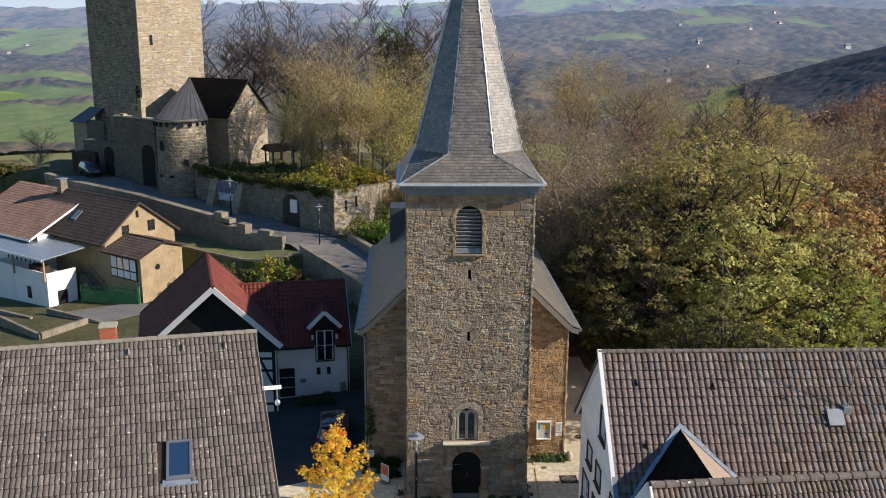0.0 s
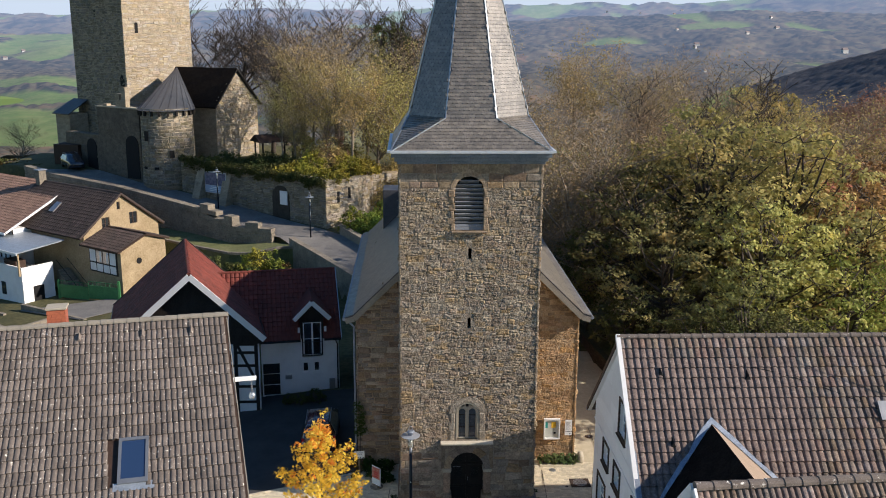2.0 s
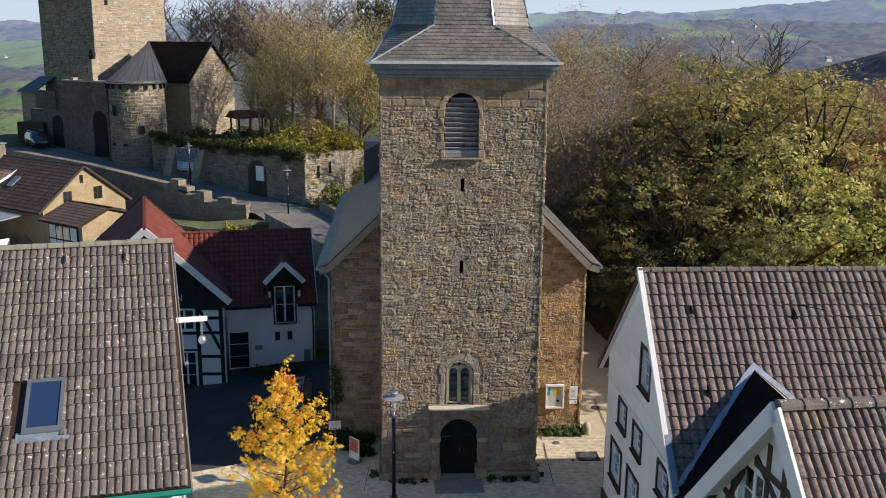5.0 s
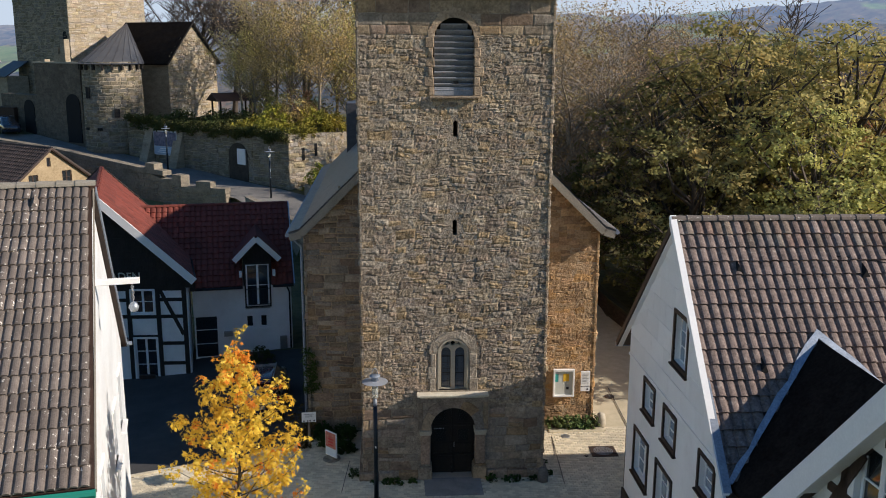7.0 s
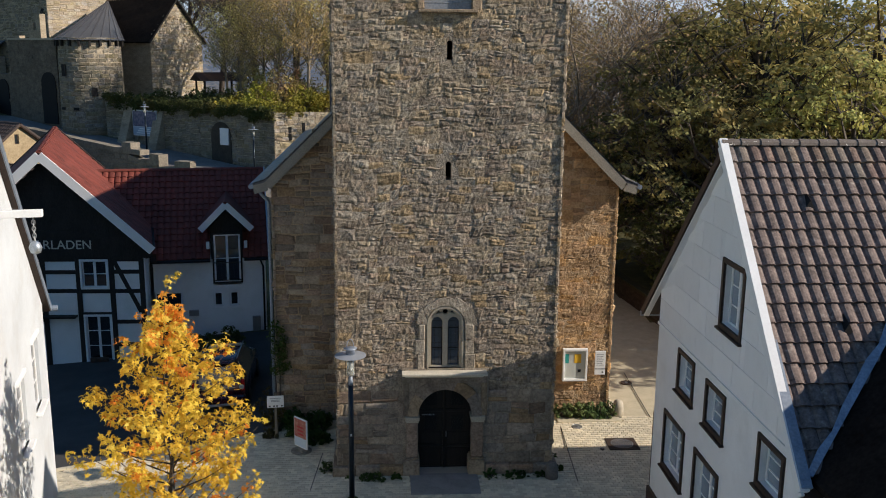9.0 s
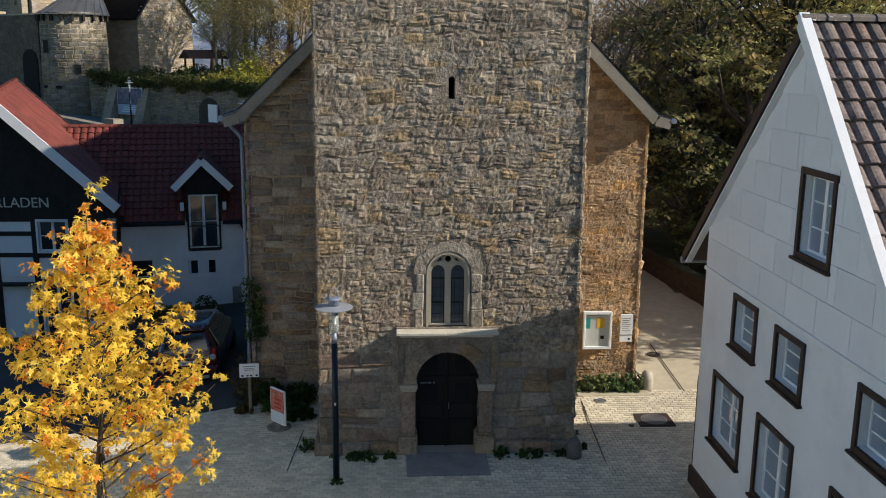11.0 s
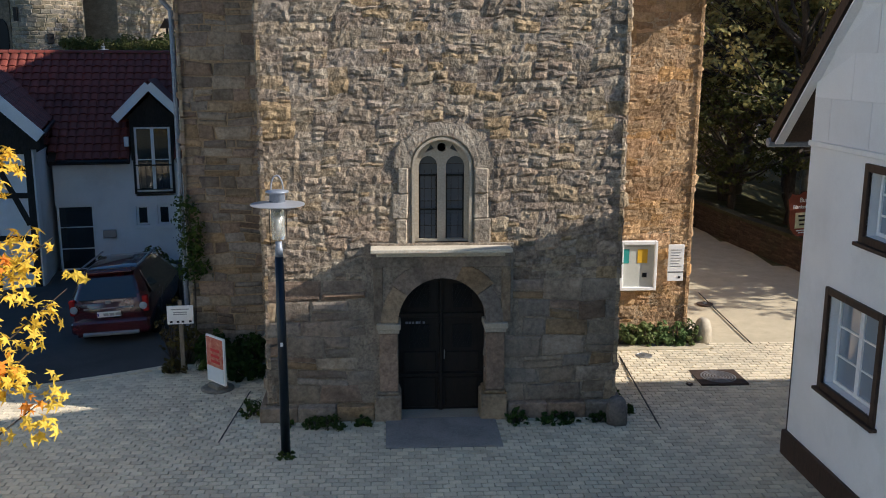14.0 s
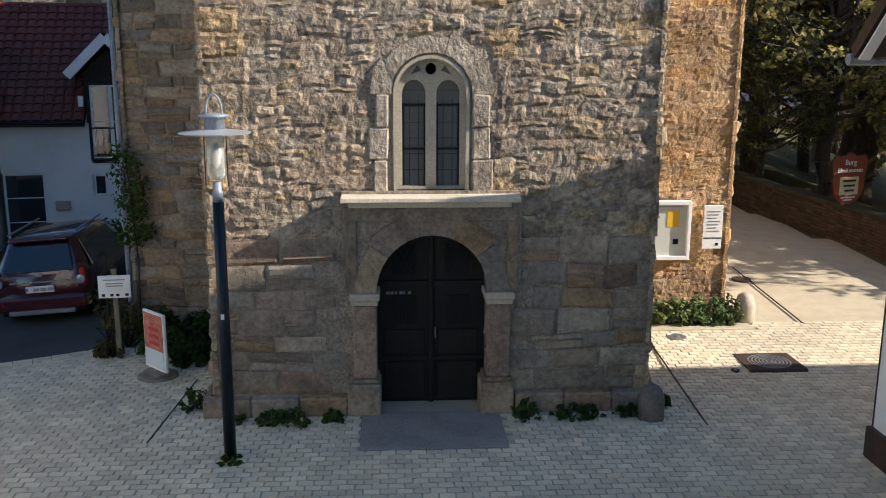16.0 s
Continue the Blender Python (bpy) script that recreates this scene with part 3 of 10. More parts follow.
def ground_sheet():
    def axis(lo, hi, fine0, fine1, step, grow):
        a = []
        x = fine0
        while x <= fine1:
            a.append(x)
            x += step
        s, x = step, a[-1]
        while x < hi:
            s *= grow
            x += s
            a.append(x)
        s, x, b = step, a[0], []
        while x > lo:
            s *= grow
            x -= s
            b.append(x)
        return b[::-1] + a
    xs, ys = axis(-4500, 4500, -46, 22, 0.8, 1.08), axis(-300, 4800, 28, 120, 0.8, 1.07)
    vs = [(x, y, height(x, y)) for y in ys for x in xs]
    k = len(xs)
    fs = [(j * k + i, j * k + i + 1, (j + 1) * k + i + 1, (j + 1) * k + i) for j in range(len(ys) - 1) for i in range(k - 1)]
    return vs, fs


def land_material():
    """Meadows, woods and fields, in patches of landscape size."""
    m = mat("land", (0.045, 0.05, 0.02), (0.13, 0.115, 0.05), 0.35, 0.95, bump=0.5, fine=2.5, dist=0.1)
    n, l = m.node_tree.nodes, m.node_tree.links
    b = n["Principled BSDF"]
    old = b.inputs["Base Color"].links[0].from_socket
    g = n.new("ShaderNodeNewGeometry")
    v = n.new("ShaderNodeTexVoronoi")
    v.inputs["Scale"].default_value = 0.004
    mpp = n.new("ShaderNodeMapping")
    mpp.inputs["Scale"].default_value = (0.6, 1.0, 0.0)
    l.new(g.outputs["Position"], mpp.inputs["Vector"])
    l.new(mpp.outputs[0], v.inputs["Vector"])
    r = n.new("ShaderNodeValToRGB")
    r.color_ramp.interpolation = "CONSTANT"
    r.color_ramp.elements[0].color = (0.15, 0.225, 0.05, 1)
    r.color_ramp.elements[1].position, r.color_ramp.elements[1].color = 0.45, (0.20, 0.28, 0.07, 1)
    for p, c in ((0.7, (0.13, 0.20, 0.05, 1)), (0.85, (0.20, 0.19, 0.08, 1))):
        e = r.color_ramp.elements.new(p)
        e.color = c
    sp = n.new("ShaderNodeSeparateColor")
    l.new(v.outputs["Color"], sp.inputs[0])
    l.new(sp.outputs[0], r.inputs[0])
    # meadows begin down in the valley
    sx = n.new("ShaderNodeSeparateXYZ")
    l.new(g.outputs["Position"], sx.inputs[0])
    mr = n.new("ShaderNodeMapRange")
    mr.inputs[1].default_value, mr.inputs[2].default_value = -35, -45
    l.new(sx.outputs[2], mr.inputs[0])
    mx = n.new("ShaderNodeMix")
    mx.data_type = "RGBA"
    l.new(mr.outputs[0], mx.inputs[0])
    l.new(old, mx.inputs[6])
    l.new(r.outputs[0], mx.inputs[7])
    l.new(mx.outputs[2], b.inputs["Base Color"])
    return m


M_LAND = land_material()
_v, _f = ground_sheet()
ground = tagged(raw("ground", _v, _f, M_LAND, smooth=True), "grassy ground with leaf litter falling to valley meadows", "ground", "", "structure")

# ---- church ----
TX0, TX1, TY0, TY1, TZ = 0.08, 6.14, 44.0, 50.06, 15.5
CX, CY = (TX0 + TX1) / 2, (TY0 + TY1) / 2
GZ = -0.3

church = empty("church", "rubble sandstone village church with slate spire", "church")


def arch_poly(cx, half, z0, spring, y, rise=None, seg=14):
    """An upright arched outline in the plane y."""
    rise = half if rise is None else rise
    p = [(cx - half, y, z0), (cx + half, y, z0)]
    p += [(cx + half * math.cos(math.pi * i / seg), y, spring + rise * math.sin(math.pi * i / seg)) for i in range(seg + 1)]
    return p


def wall_with_openings(x0, x1, z0, z1, y, depth, openings, step=None):
    """An upright wall along x with arched openings cut through: built strip by strip round them. openings: (cx, half, z0, spring)."""
    bm = bmesh.new()
    cuts = sorted({x0, x1, *[c for cx, h, _, _ in openings for c in [cx - h + 2 * h * i / 12 for i in range(13)]]})
    for a, b in zip(cuts, cuts[1:]):
        m = (a + b) / 2
        spans = []
        for cx, h, o0, sp in openings:
            if abs(m - cx) < h:
                top = sp + math.sqrt(max(0, h * h - (m - cx) ** 2))
                spans.append((o0, top))
        z = z0
        for o0, o1 in sorted(spans):
            if o0 > z:
                box(a, y, z, b, y + depth, o0, bm=bm)
            z = o1
        box(a, y, z, b, y + depth, z1, bm=bm)
    return bm


# openings of the tower front: cx, half width, sill, spring line
OP_DOOR = (3.08, 0.84, -0.2, 1.62)
OP_WIN = (3.07, 0.53, 3.0, 4.26)
OP_BELL = (3.05, 0.65, 12.55, 14.28)
front = wall_with_openings(TX0 + 0.06, TX1 - 0.06, GZ, TZ, TY0 + 0.06, 0.8, [OP_DOOR, OP_WIN, OP_BELL, (3.1, 0.07, 8.2, 8.62), (3.1, 0.07, 11.3, 11.72)])
part("tower_front", front, M_MORTAR, church)
core = bmesh.new()
box(TX0 + 0.06, TY0 + 0.86, GZ, TX0 + 0.8, TY1, TZ, bm=core)
box(TX1 - 0.8, TY0 + 0.86, GZ, TX1 - 0.06, TY1, TZ, bm=core)
box(TX0 + 0.8, TY1 - 0.8, GZ, TX1 - 0.8, TY1, TZ, bm=core)
part("tower_wall", core, M_MORTAR, church)
# Dark sheet in place of the unlit tower interior
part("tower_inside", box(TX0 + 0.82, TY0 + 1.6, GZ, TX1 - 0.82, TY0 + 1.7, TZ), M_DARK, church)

# nave
NX0, NX1, NY0, NY1 = -2.05, 8.72, 48.05, 66.0
EZ, RX = 7.45, 3.35
RZ = EZ + (RX - NX0) * 1.02
nave = prism([(NX0, NY0 + 0.05, -1.5), (NX1, NY0 + 0.05, -1.5), (NX1, NY0 + 0.05, EZ), (RX, NY0 + 0.05, RZ - 0.1), (NX0, NY0 + 0.05, EZ)], (0, NY1 - NY0, 0))
part("nave_wall", nave, M_MORTAR_WARM, church)


def nave_roof(side):
    """One slope of the nave roof, kicked out at the eave, as a slab with courses of slates."""
    bm = bmesh.new()
    x_w = NX0 if side < 0 else NX1
    x_e = x_w + side * 0.48
    prof = [(RX, RZ + 0.12), (x_w + side * 0.08, EZ + 0.27), (x_e, EZ + 0.13)]
    y0, y1 = NY0 - 0.38, NY1 + 0.3
    pts = [(x, y0, z) for x, z in prof] + [(x, y0, z - 0.16) for x, z in reversed(prof)]
    return prism(pts, (0, y1 - y0, 0), bm)


for s in (-1, 1):
    part("nave_roof", nave_roof(s), M_SLATE_FLAT, church)
    x_w = NX0 if s < 0 else NX1
    bm = bmesh.new()
    prof = [(RX, RZ - 0.08), (x_w + s * 0.06, EZ + 0.06), (x_w + s * 0.46, EZ - 0.05)]
    for a, b in zip(prof, prof[1:]):
        beam((a[0], NY0 - 0.36, a[1]), (b[0], NY0 - 0.36, b[1]), 0.06, 0.26, bm)
    part("verge_board", bm, M_VERGE, church, "weathered grey verge board")
    part("gutter", tube((x_w + s * 0.53, NY0 - 0.4, EZ + 0.05), (x_w + s * 0.53, NY1, EZ + 0.05), 0.08, 0.08, 8), M_ZINC, church, "zinc gutter")
    if s > 0:
        continue
    bm = tube((x_w + s * 0.50, NY0 + 0.05, EZ + 0.0), (x_w + s * 0.10, NY0 + 0.20, EZ - 0.5), 0.05, 0.05, 8)
    tube((x_w + s * 0.10, NY0 + 0.20, EZ - 0.5), (x_w + s * 0.10, NY0 + 0.20, -0.5), 0.05, 0.05, 8, bm)
    part("downpipe", bm, M_ZINC, church, "zinc downpipe")
# slate-clad turret on the nave roof
bm = box(-1.08, 62.0, 7.5, 0.9, 64.0, 11.27, 0.03)
part("stair_turret", bm, M_SLATE_FLAT, church, "slate-hung stair turret")

# cornice
bm = bmesh.new()
for z0, z1, e in ((15.40, 15.52, 0.06), (15.52, 15.70, 0.16), (15.70, 15.90, 0.30)):
    box(TX0 - e, TY0 - e, z0, TX1 + e, TY1 + e, z1, 0.015, bm)
part("cornice", bm, mat("cornice_paint", (0.11, 0.14, 0.18), (0.22, 0.26, 0.31), 2, 0.6, bump=0.1, fine=20), church, "lead-grey painted cornice with zinc gutter")

# spire: a square foot that turns into an octagon
SZ0, SZ1, SZT = 15.94, 17.25, 27.9
A1 = 2.58
foot = 3.03 + 0.33
octo = [(A1 * math.tan(math.pi / 8), -A1), (A1, -A1 * math.tan(math.pi / 8)), (A1, A1 * math.tan(math.pi / 8)), (A1 * math.tan(math.pi / 8), A1), (-A1 * math.tan(math.pi / 8), A1), (-A1, A1 * math.tan(math.pi / 8)), (-A1, -A1 * math.tan(math.pi / 8)), (-A1 * math.tan(math.pi / 8), -A1)]
ringv = [Vector((CX + x, CY + y, SZ1)) for x, y in octo]
corner = [Vector((CX + sx * foot, CY + sy * foot, SZ0)) for sx, sy in ((1, -1), (1, 1), (-1, 1), (-1, -1))]
apex = Vector((CX, CY, SZT))
spire_faces = [
    [corner[3], corner[0], ringv[0], ringv[7]], [corner[0], corner[1], ringv[2], ringv[1]], [corner[1], corner[2], ringv[4], ringv[3]], [corner[2], corner[3], ringv[6], ringv[5]],
    [corner[0], ringv[1], ringv[0]], [corner[1], ringv[3], ringv[2]], [corner[2], ringv[5], ringv[4]], [corner[3], ringv[7], ringv[6]]]
spire_faces += [[ringv[i], ringv[(i + 1) % 8], apex] for i in range(8)]
bm = bmesh.new()
for f in spire_faces:
    bm.faces.new([bm.verts.new(p) for p in f])
bmesh.ops.remove_doubles(bm, verts=bm.verts, dist=0.001)
part("spire_roof", bm, M_SLATE_FLAT, church)


def plate(loops, y, depth):
    """An upright plate in the plane y from an outline and the outlines of its holes, as lists of (x, z)."""
    bm = bmesh.new()
    for lp in loops:
        vs = [bm.verts.new((x, y, z)) for x, z in lp]
        for i in range(len(vs)):
            bm.edges.new((vs[i], vs[(i + 1) % len(vs)]))
    bmesh.ops.triangle_fill(bm, use_beauty=True, edges=bm.edges[:])
    r = bmesh.ops.extrude_face_region(bm, geom=bm.faces[:])
    bmesh.ops.translate(bm, vec=(0, depth, 0), verts=[g for g in r["geom"] if isinstance(g, bmesh.types.BMVert)])
    bmesh.ops.recalc_face_normals(bm, faces=bm.faces[:])
    return bm


def lancet(cx, h, z0, spring, rise=1.15):
    return [(cx - h, z0), (cx + h, z0)] + [(cx + h * math.cos(math.pi * i / 12), spring + h * rise * math.sin(math.pi * i / 12)) for i in range(13)]


def disc(cx, cz, r):
    return [(cx + r * math.cos(math.pi * i / 8), cz + r * math.sin(math.pi * i / 8)) for i in range(16)]


# two-light tracery window above the door
# Reflected sky put into the glass colour as blue-grey
M_PANE_LEAD = glass_mat("sky_tinted_leaded_glass", (0.07, 0.085, 0.11), 0.2)
wx = OP_WIN[0]
win = part("window", plate([lancet(wx, 0.50, 3.0, 4.26, 1.0), lancet(wx - 0.225, 0.155, 3.04, 4.26), lancet(wx + 0.225, 0.155, 3.04, 4.26), disc(wx, 4.58, 0.075),
           [(wx - 0.13, 4.56), (wx - 0.27, 4.50), (wx - 0.18, 4.63)], [(wx + 0.13, 4.56), (wx + 0.27, 4.50), (wx + 0.18, 4.63)]], TY0 + 0.16, 0.14), M_DRESSED, church, "pale sandstone two-light tracery window")
for sx in (-1, 1):
    cx = wx + sx * 0.225
    part("pane", box(cx - 0.165, TY0 + 0.27, 3.0, cx + 0.165, TY0 + 0.29, 4.66), M_PANE_LEAD, win, "leaded glass, reflected sky tinted in blue-grey")
    bm = bmesh.new()
    for k in range(1, 7):
        box(cx - 0.155, TY0 + 0.262, 3.04 + k * 0.21, cx + 0.155, TY0 + 0.27, 3.048 + k * 0.21, bm=bm)
    for k in (-1, 1):
        box(cx + k * 0.06 - 0.004, TY0 + 0.262, 3.04, cx + k * 0.06 + 0.004, TY0 + 0.27, 4.2, bm=bm)
    for z in (3.52, 4.10):
        box(cx - 0.155, TY0 + 0.235, z, cx + 0.155, TY0 + 0.262, z + 0.03, bm=bm)
    for k in (-1, 1):
        box(cx + k * 0.142 - 0.014, TY0 + 0.235, 3.04, cx + k * 0.142 + 0.014, TY0 + 0.262, 4.14, bm=bm)
    part("leading", bm, M_BLACK, win, "black lead and iron bars")
# moulded reveal
bm = bmesh.new()
for r, d in ((0.475, 0.0), (0.52, -0.05)):
    prev = None
    for i in range(19):
        a = math.pi * i / 18
        p = (wx + r * math.cos(a), TY0 + 0.06 - d, 4.26 + r * math.sin(a))
        if prev:
            beam(prev, p, 0.045, 0.045, bm, (0, 1, 0))
        prev = p
    for s in (-1, 1):
        beam((wx + s * r, TY0 + 0.06 - d, 3.0), (wx + s * r, TY0 + 0.06 - d, 4.26), 0.045, 0.045, bm, (0, 1, 0))
part("window_moulding", bm, M_DRESSED, church)
rng = random.Random(11)


def surround(cx, half, z0, spring, wide, y, name, rise=1.0, steps=5, top_step=5, stone=None):
    """Jamb stones and an arch of wedge stones round an opening."""
    z = z0
    h = (spring - z0) / steps
    for i in range(steps):
        for s in (-1, 1):
            w = wide * rng.uniform(0.8, 1.1) + (0.08 if (i + (s > 0)) % 2 else 0.0)
            x0, x1 = sorted((cx + s * half, cx + s * (half + w)))
            bm = box(x0 + 0.004, y + 0.012 - rng.uniform(0, 0.03), z + 0.003, x1 - rng.uniform(0, 0.05), y + 0.3, z + h - 0.003, 0.02)
            for q_ in bm.verts:
                q_.co += Vector((noise.noise(q_.co * 6) * 0.02, noise.noise(q_.co * 5 + Vector((3, 1, 8))) * 0.022, noise.noise(q_.co * 6 + Vector((9, 4, 2))) * 0.02))
            part(name, bm, stone or M_JAMB, church)
        z += h
    for i in range(top_step):
        a0, a1 = math.pi * i / top_step + 0.004, math.pi * (i + 1) / top_step - 0.004
        pts = []
        out_r = half + wide * rng.uniform(0.8, 1.3)
        for r in (half, out_r):
            seq = [a0 + (a1 - a0) * k / 3 for k in range(4)]
            if r > half:
                seq = seq[::-1]
            pts += [(cx + r * math.cos(a), y - 0.008, spring + r * rise * math.sin(a)) for a in seq]
        bm = prism(pts, (0, 0.3, 0))
        for q_ in bm.verts:
            q_.co += Vector((noise.noise(q_.co * 6) * 0.02, 0.014 + noise.noise(q_.co * 5 + Vector((3, 1, 8))) * 0.02, noise.noise(q_.co * 6 + Vector((9, 4, 2))) * 0.02))
        part(name, bm, stone or M_JAMB, church)


surround(wx, 0.53, 2.97, 4.26, 0.25, TY0 + 0.02, "jamb_stone", steps=3, top_step=5)
# belfry opening
bx = OP_BELL[0]
surround(bx, 0.60, 12.55, 14.28, 0.22, TY0 + 0.02, "jamb_stone", steps=6, top_step=7, stone=M_JAMB_WARM)
M_LOUVRE = mat("weathered_louvre", (0.17, 0.185, 0.215), (0.32, 0.34, 0.38), 3, 0.8, bump=0.2, fine=20)
belfry = part("belfry_shutter", box(bx - 0.60, TY0 + 0.34, 12.55, bx + 0.60, TY0 + 0.38, 14.9), M_DARK, church, "dark timber louvred belfry opening")
for i in range(12):
    z = 12.66 + i * 0.178
    h = 0.6 if z < 14.2 else math.sqrt(max(0.01, 0.36 - (z + 0.1 - 14.28) ** 2))
    part("louvre", beam((bx - h, TY0 + 0.24, z), (bx + h, TY0 + 0.24, z), 0.22, 0.03, None, (0, 0.65, 0.75)), M_LOUVRE, belfry)
part("window_sill", box(bx - 0.76, TY0 - 0.10, 12.47, bx + 0.76, TY0 + 0.3, 12.55, 0.015), M_JAMB_WARM, church)
part("lower_board", box(bx - 0.60, TY0 + 0.16, 12.55, bx + 0.60, TY0 + 0.20, 12.80, 0.01), M_LOUVRE, belfry, "pale blue-grey board below the louvres")
part("hatch", box(bx - 0.02, TY0 + 0.14, 12.92, bx + 0.14, TY0 + 0.2, 12.98), M_DARK, belfry)
# portal
dx = OP_DOOR[0]
for s in (-1, 1):
    x0, x1 = sorted((dx + s * 0.75, dx + s * 1.07))
    part("pilaster", box(x0, TY0 - 0.06, 0.42, x1, TY0 + 0.35, 1.46, 0.015), M_ASHLAR_P, church)
    bm = box(x0 - 0.02, TY0 - 0.09, 1.46, x1 + 0.02, TY0 + 0.35, 1.53, 0.01)
    box(x0 - 0.045, TY0 - 0.12, 1.53, x1 + 0.045, TY0 + 0.35, 1.63, 0.012, bm)
    part("impost", bm, M_DRESSED, church)
    part("plinth_block", box(x0 - 0.09, TY0 - 0.16, -0.35, x1 + 0.05, TY0 + 0.35, 0.36, 0.02), M_ASHLAR_P, church)
    part("plinth_cap", box(x0 - 0.05, TY0 - 0.11, 0.36, x1 + 0.03, TY0 + 0.35, 0.42, 0.02), M_ASHLAR_P, church)
    part("spandrel_stone", box(*sorted((dx + s * 1.0, dx + s * 1.16))[:1], TY0 - 0.03, 1.64, sorted((dx + s * 1.0, dx + s * 1.16))[1], TY0 + 0.3, 2.78, 0.01), M_ASHLAR_P, church)
ARCH_CUTS = (0, 38, 73, 107, 142, 180)
for i, (d0, d1) in enumerate(zip(ARCH_CUTS, ARCH_CUTS[1:])):
    a0, a1 = math.radians(d0 + 0.2), math.radians(d1 - 0.2)
    mid_ = [a0 + (a1 - a0) * k / 4 for k in range(5)]
    pts = [(dx + 0.75 * math.cos(a), TY0 - 0.05, 1.63 + 0.78 * math.sin(a)) for a in mid_]
    if i == 2:
        pts += [(dx - 0.42, TY0 - 0.05, 2.78), (dx + 0.42, TY0 - 0.05, 2.78)]
    else:
        r1 = 1.04 if i in (0, 4) else 1.10
        pts += [(dx + r1 * math.cos(a), TY0 - 0.045, min(2.60, 1.63 + r1 * math.sin(a))) for a in reversed(mid_)]
    part("keystone" if i == 2 else "arch_stone", prism(pts, (0, 0.4, 0)), M_ASHLAR_P, church)
part("lintel", box(dx - 1.18, TY0 - 0.045, 2.60, dx + 1.14, TY0 + 0.3, 2.79, 0.01), M_ASHLAR_P, church)
part("backing", box(dx - 1.2, TY0 + 0.0, 1.6, dx - 0.8, TY0 + 0.3, 3.0), M_MORTAR, church)
part("backing", box(dx + 0.8, TY0 + 0.0, 1.6, dx + 1.2, TY0 + 0.3, 3.0), M_MORTAR, church)
part("backing", box(dx - 0.8, TY0 + 0.0, 2.42, dx + 0.8, TY0 + 0.3, 3.0), M_MORTAR, church)
bm = box(1.88, TY0 - 0.32, 2.89, 4.22, TY0 + 0.2, 2.96, 0.012)
box(1.98, TY0 - 0.16, 2.80, 4.12, TY0 + 0.2, 2.89, 0.012, bm)
part("cornice_slab", bm, mat("washed_sandstone", (0.50, 0.45, 0.35), (0.68, 0.63, 0.52), 1.8, 0.85, bump=0.3, fine=30, stain=(0.26, 0.23, 0.18), stain_scale=2.0, stain_amount=0.35), church, "projecting pale sandstone slab over the portal")
door = part("door", box(dx - 0.78, TY0 + 0.42, -0.15, dx + 0.78, TY0 + 0.47, 2.45), M_DOOR, church, "dark oak double church door, closed")
for s in (-1, 1):
    c = dx + s * 0.375
    for z0, z1 in ((-0.05, 0.50), (0.62, 0.98), (1.62, 1.66)):
        part("door_panel", box(c - 0.29, TY0 + 0.395, z0, c + 0.29, TY0 + 0.42, z1, 0.012), M_DOOR, door)
    part("rail", box(dx + s * 0.02 if s > 0 else dx - 0.74, TY0 + 0.37, 0.53, dx + 0.74 if s > 0 else dx - 0.02, TY0 + 0.42, 0.59, 0.008), M_DOOR, door)
    part("rail", box(dx + s * 0.02 if s > 0 else dx - 0.74, TY0 + 0.37, 1.60, dx + 0.74 if s > 0 else dx - 0.02, TY0 + 0.42, 1.69, 0.008), M_DOOR, door)
    for zz in (1.05, 1.78):
        part("door_pane", box(c - 0.17, TY0 + 0.405, zz, c + 0.17, TY0 + 0.42, zz + 0.42), M_DARK, door, "small leaded pane")
        bm = bmesh.new()
        for k in range(-3, 4):
            for q in (-1, 1):
                beam((c + k * 0.09 - q * 0.10, TY0 + 0.398, zz + 0.02), (c + k * 0.09 + q * 0.10, TY0 + 0.398, zz + 0.40), 0.008, 0.008, bm)
        for v in bm.verts:
            v.co.x = min(c + 0.18, max(c - 0.18, v.co.x))
        part("grille", bm, M_DOOR, door)
part("cover_strip", box(dx - 0.035, TY0 + 0.36, -0.1, dx + 0.035, TY0 + 0.42, 2.4, 0.01), M_DOOR, door)
part("handle", box(dx + 0.05, TY0 + 0.33, 0.86, dx + 0.07, TY0 + 0.38, 1.02, 0.004), M_STEEL, door, "steel door handle")
bm = bmesh.new()
for k, w in enumerate((0.05, 0.04, 0.03, 0.05, 0.02, 0.04)):
    box(dx - 0.62 + k * 0.06, TY0 + 0.36, 1.50, dx - 0.62 + k * 0.06 + w, TY0 + 0.366, 1.54, bm=bm)
part("chalk_marks", bm, M_LOUVRE, door, "white chalk blessing marks")
part("threshold", box(dx - 0.72, TY0 - 0.05, -0.3, dx + 0.72, TY0 + 0.45, -0.10, 0.02), M_DRESSED, church)

# plinth of the tower
for x0, x1 in ((TX0 - 0.12, dx - 1.16), (dx + 1.14, TX1 + 0.12)):
    n = max(3, int((x1 - x0) / 0.6))
    for i in range(n):
        a, b = x0 + (x1 - x0) * i / n, x0 + (x1 - x0) * (i + 1) / n
        part("plinth_stone", box(a + 0.004, TY0 - 0.12 - rng.uniform(0, 0.02), -0.45, b - 0.004, TY0 + 0.1, 0.18 + rng.uniform(-0.015, 0.015), 0.018), M_ASHLAR_P, church)
part("plinth_side", box(TX1, TY0 + 0.0, -0.45, TX1 + 0.12, NY0, 0.18, 0.02), M_ASHLAR_P, church)
part("plinth_side", box(TX0 - 0.12, TY0 + 0.0, -0.9, TX0, NY0, 0.18, 0.02), M_ASHLAR_P, church)


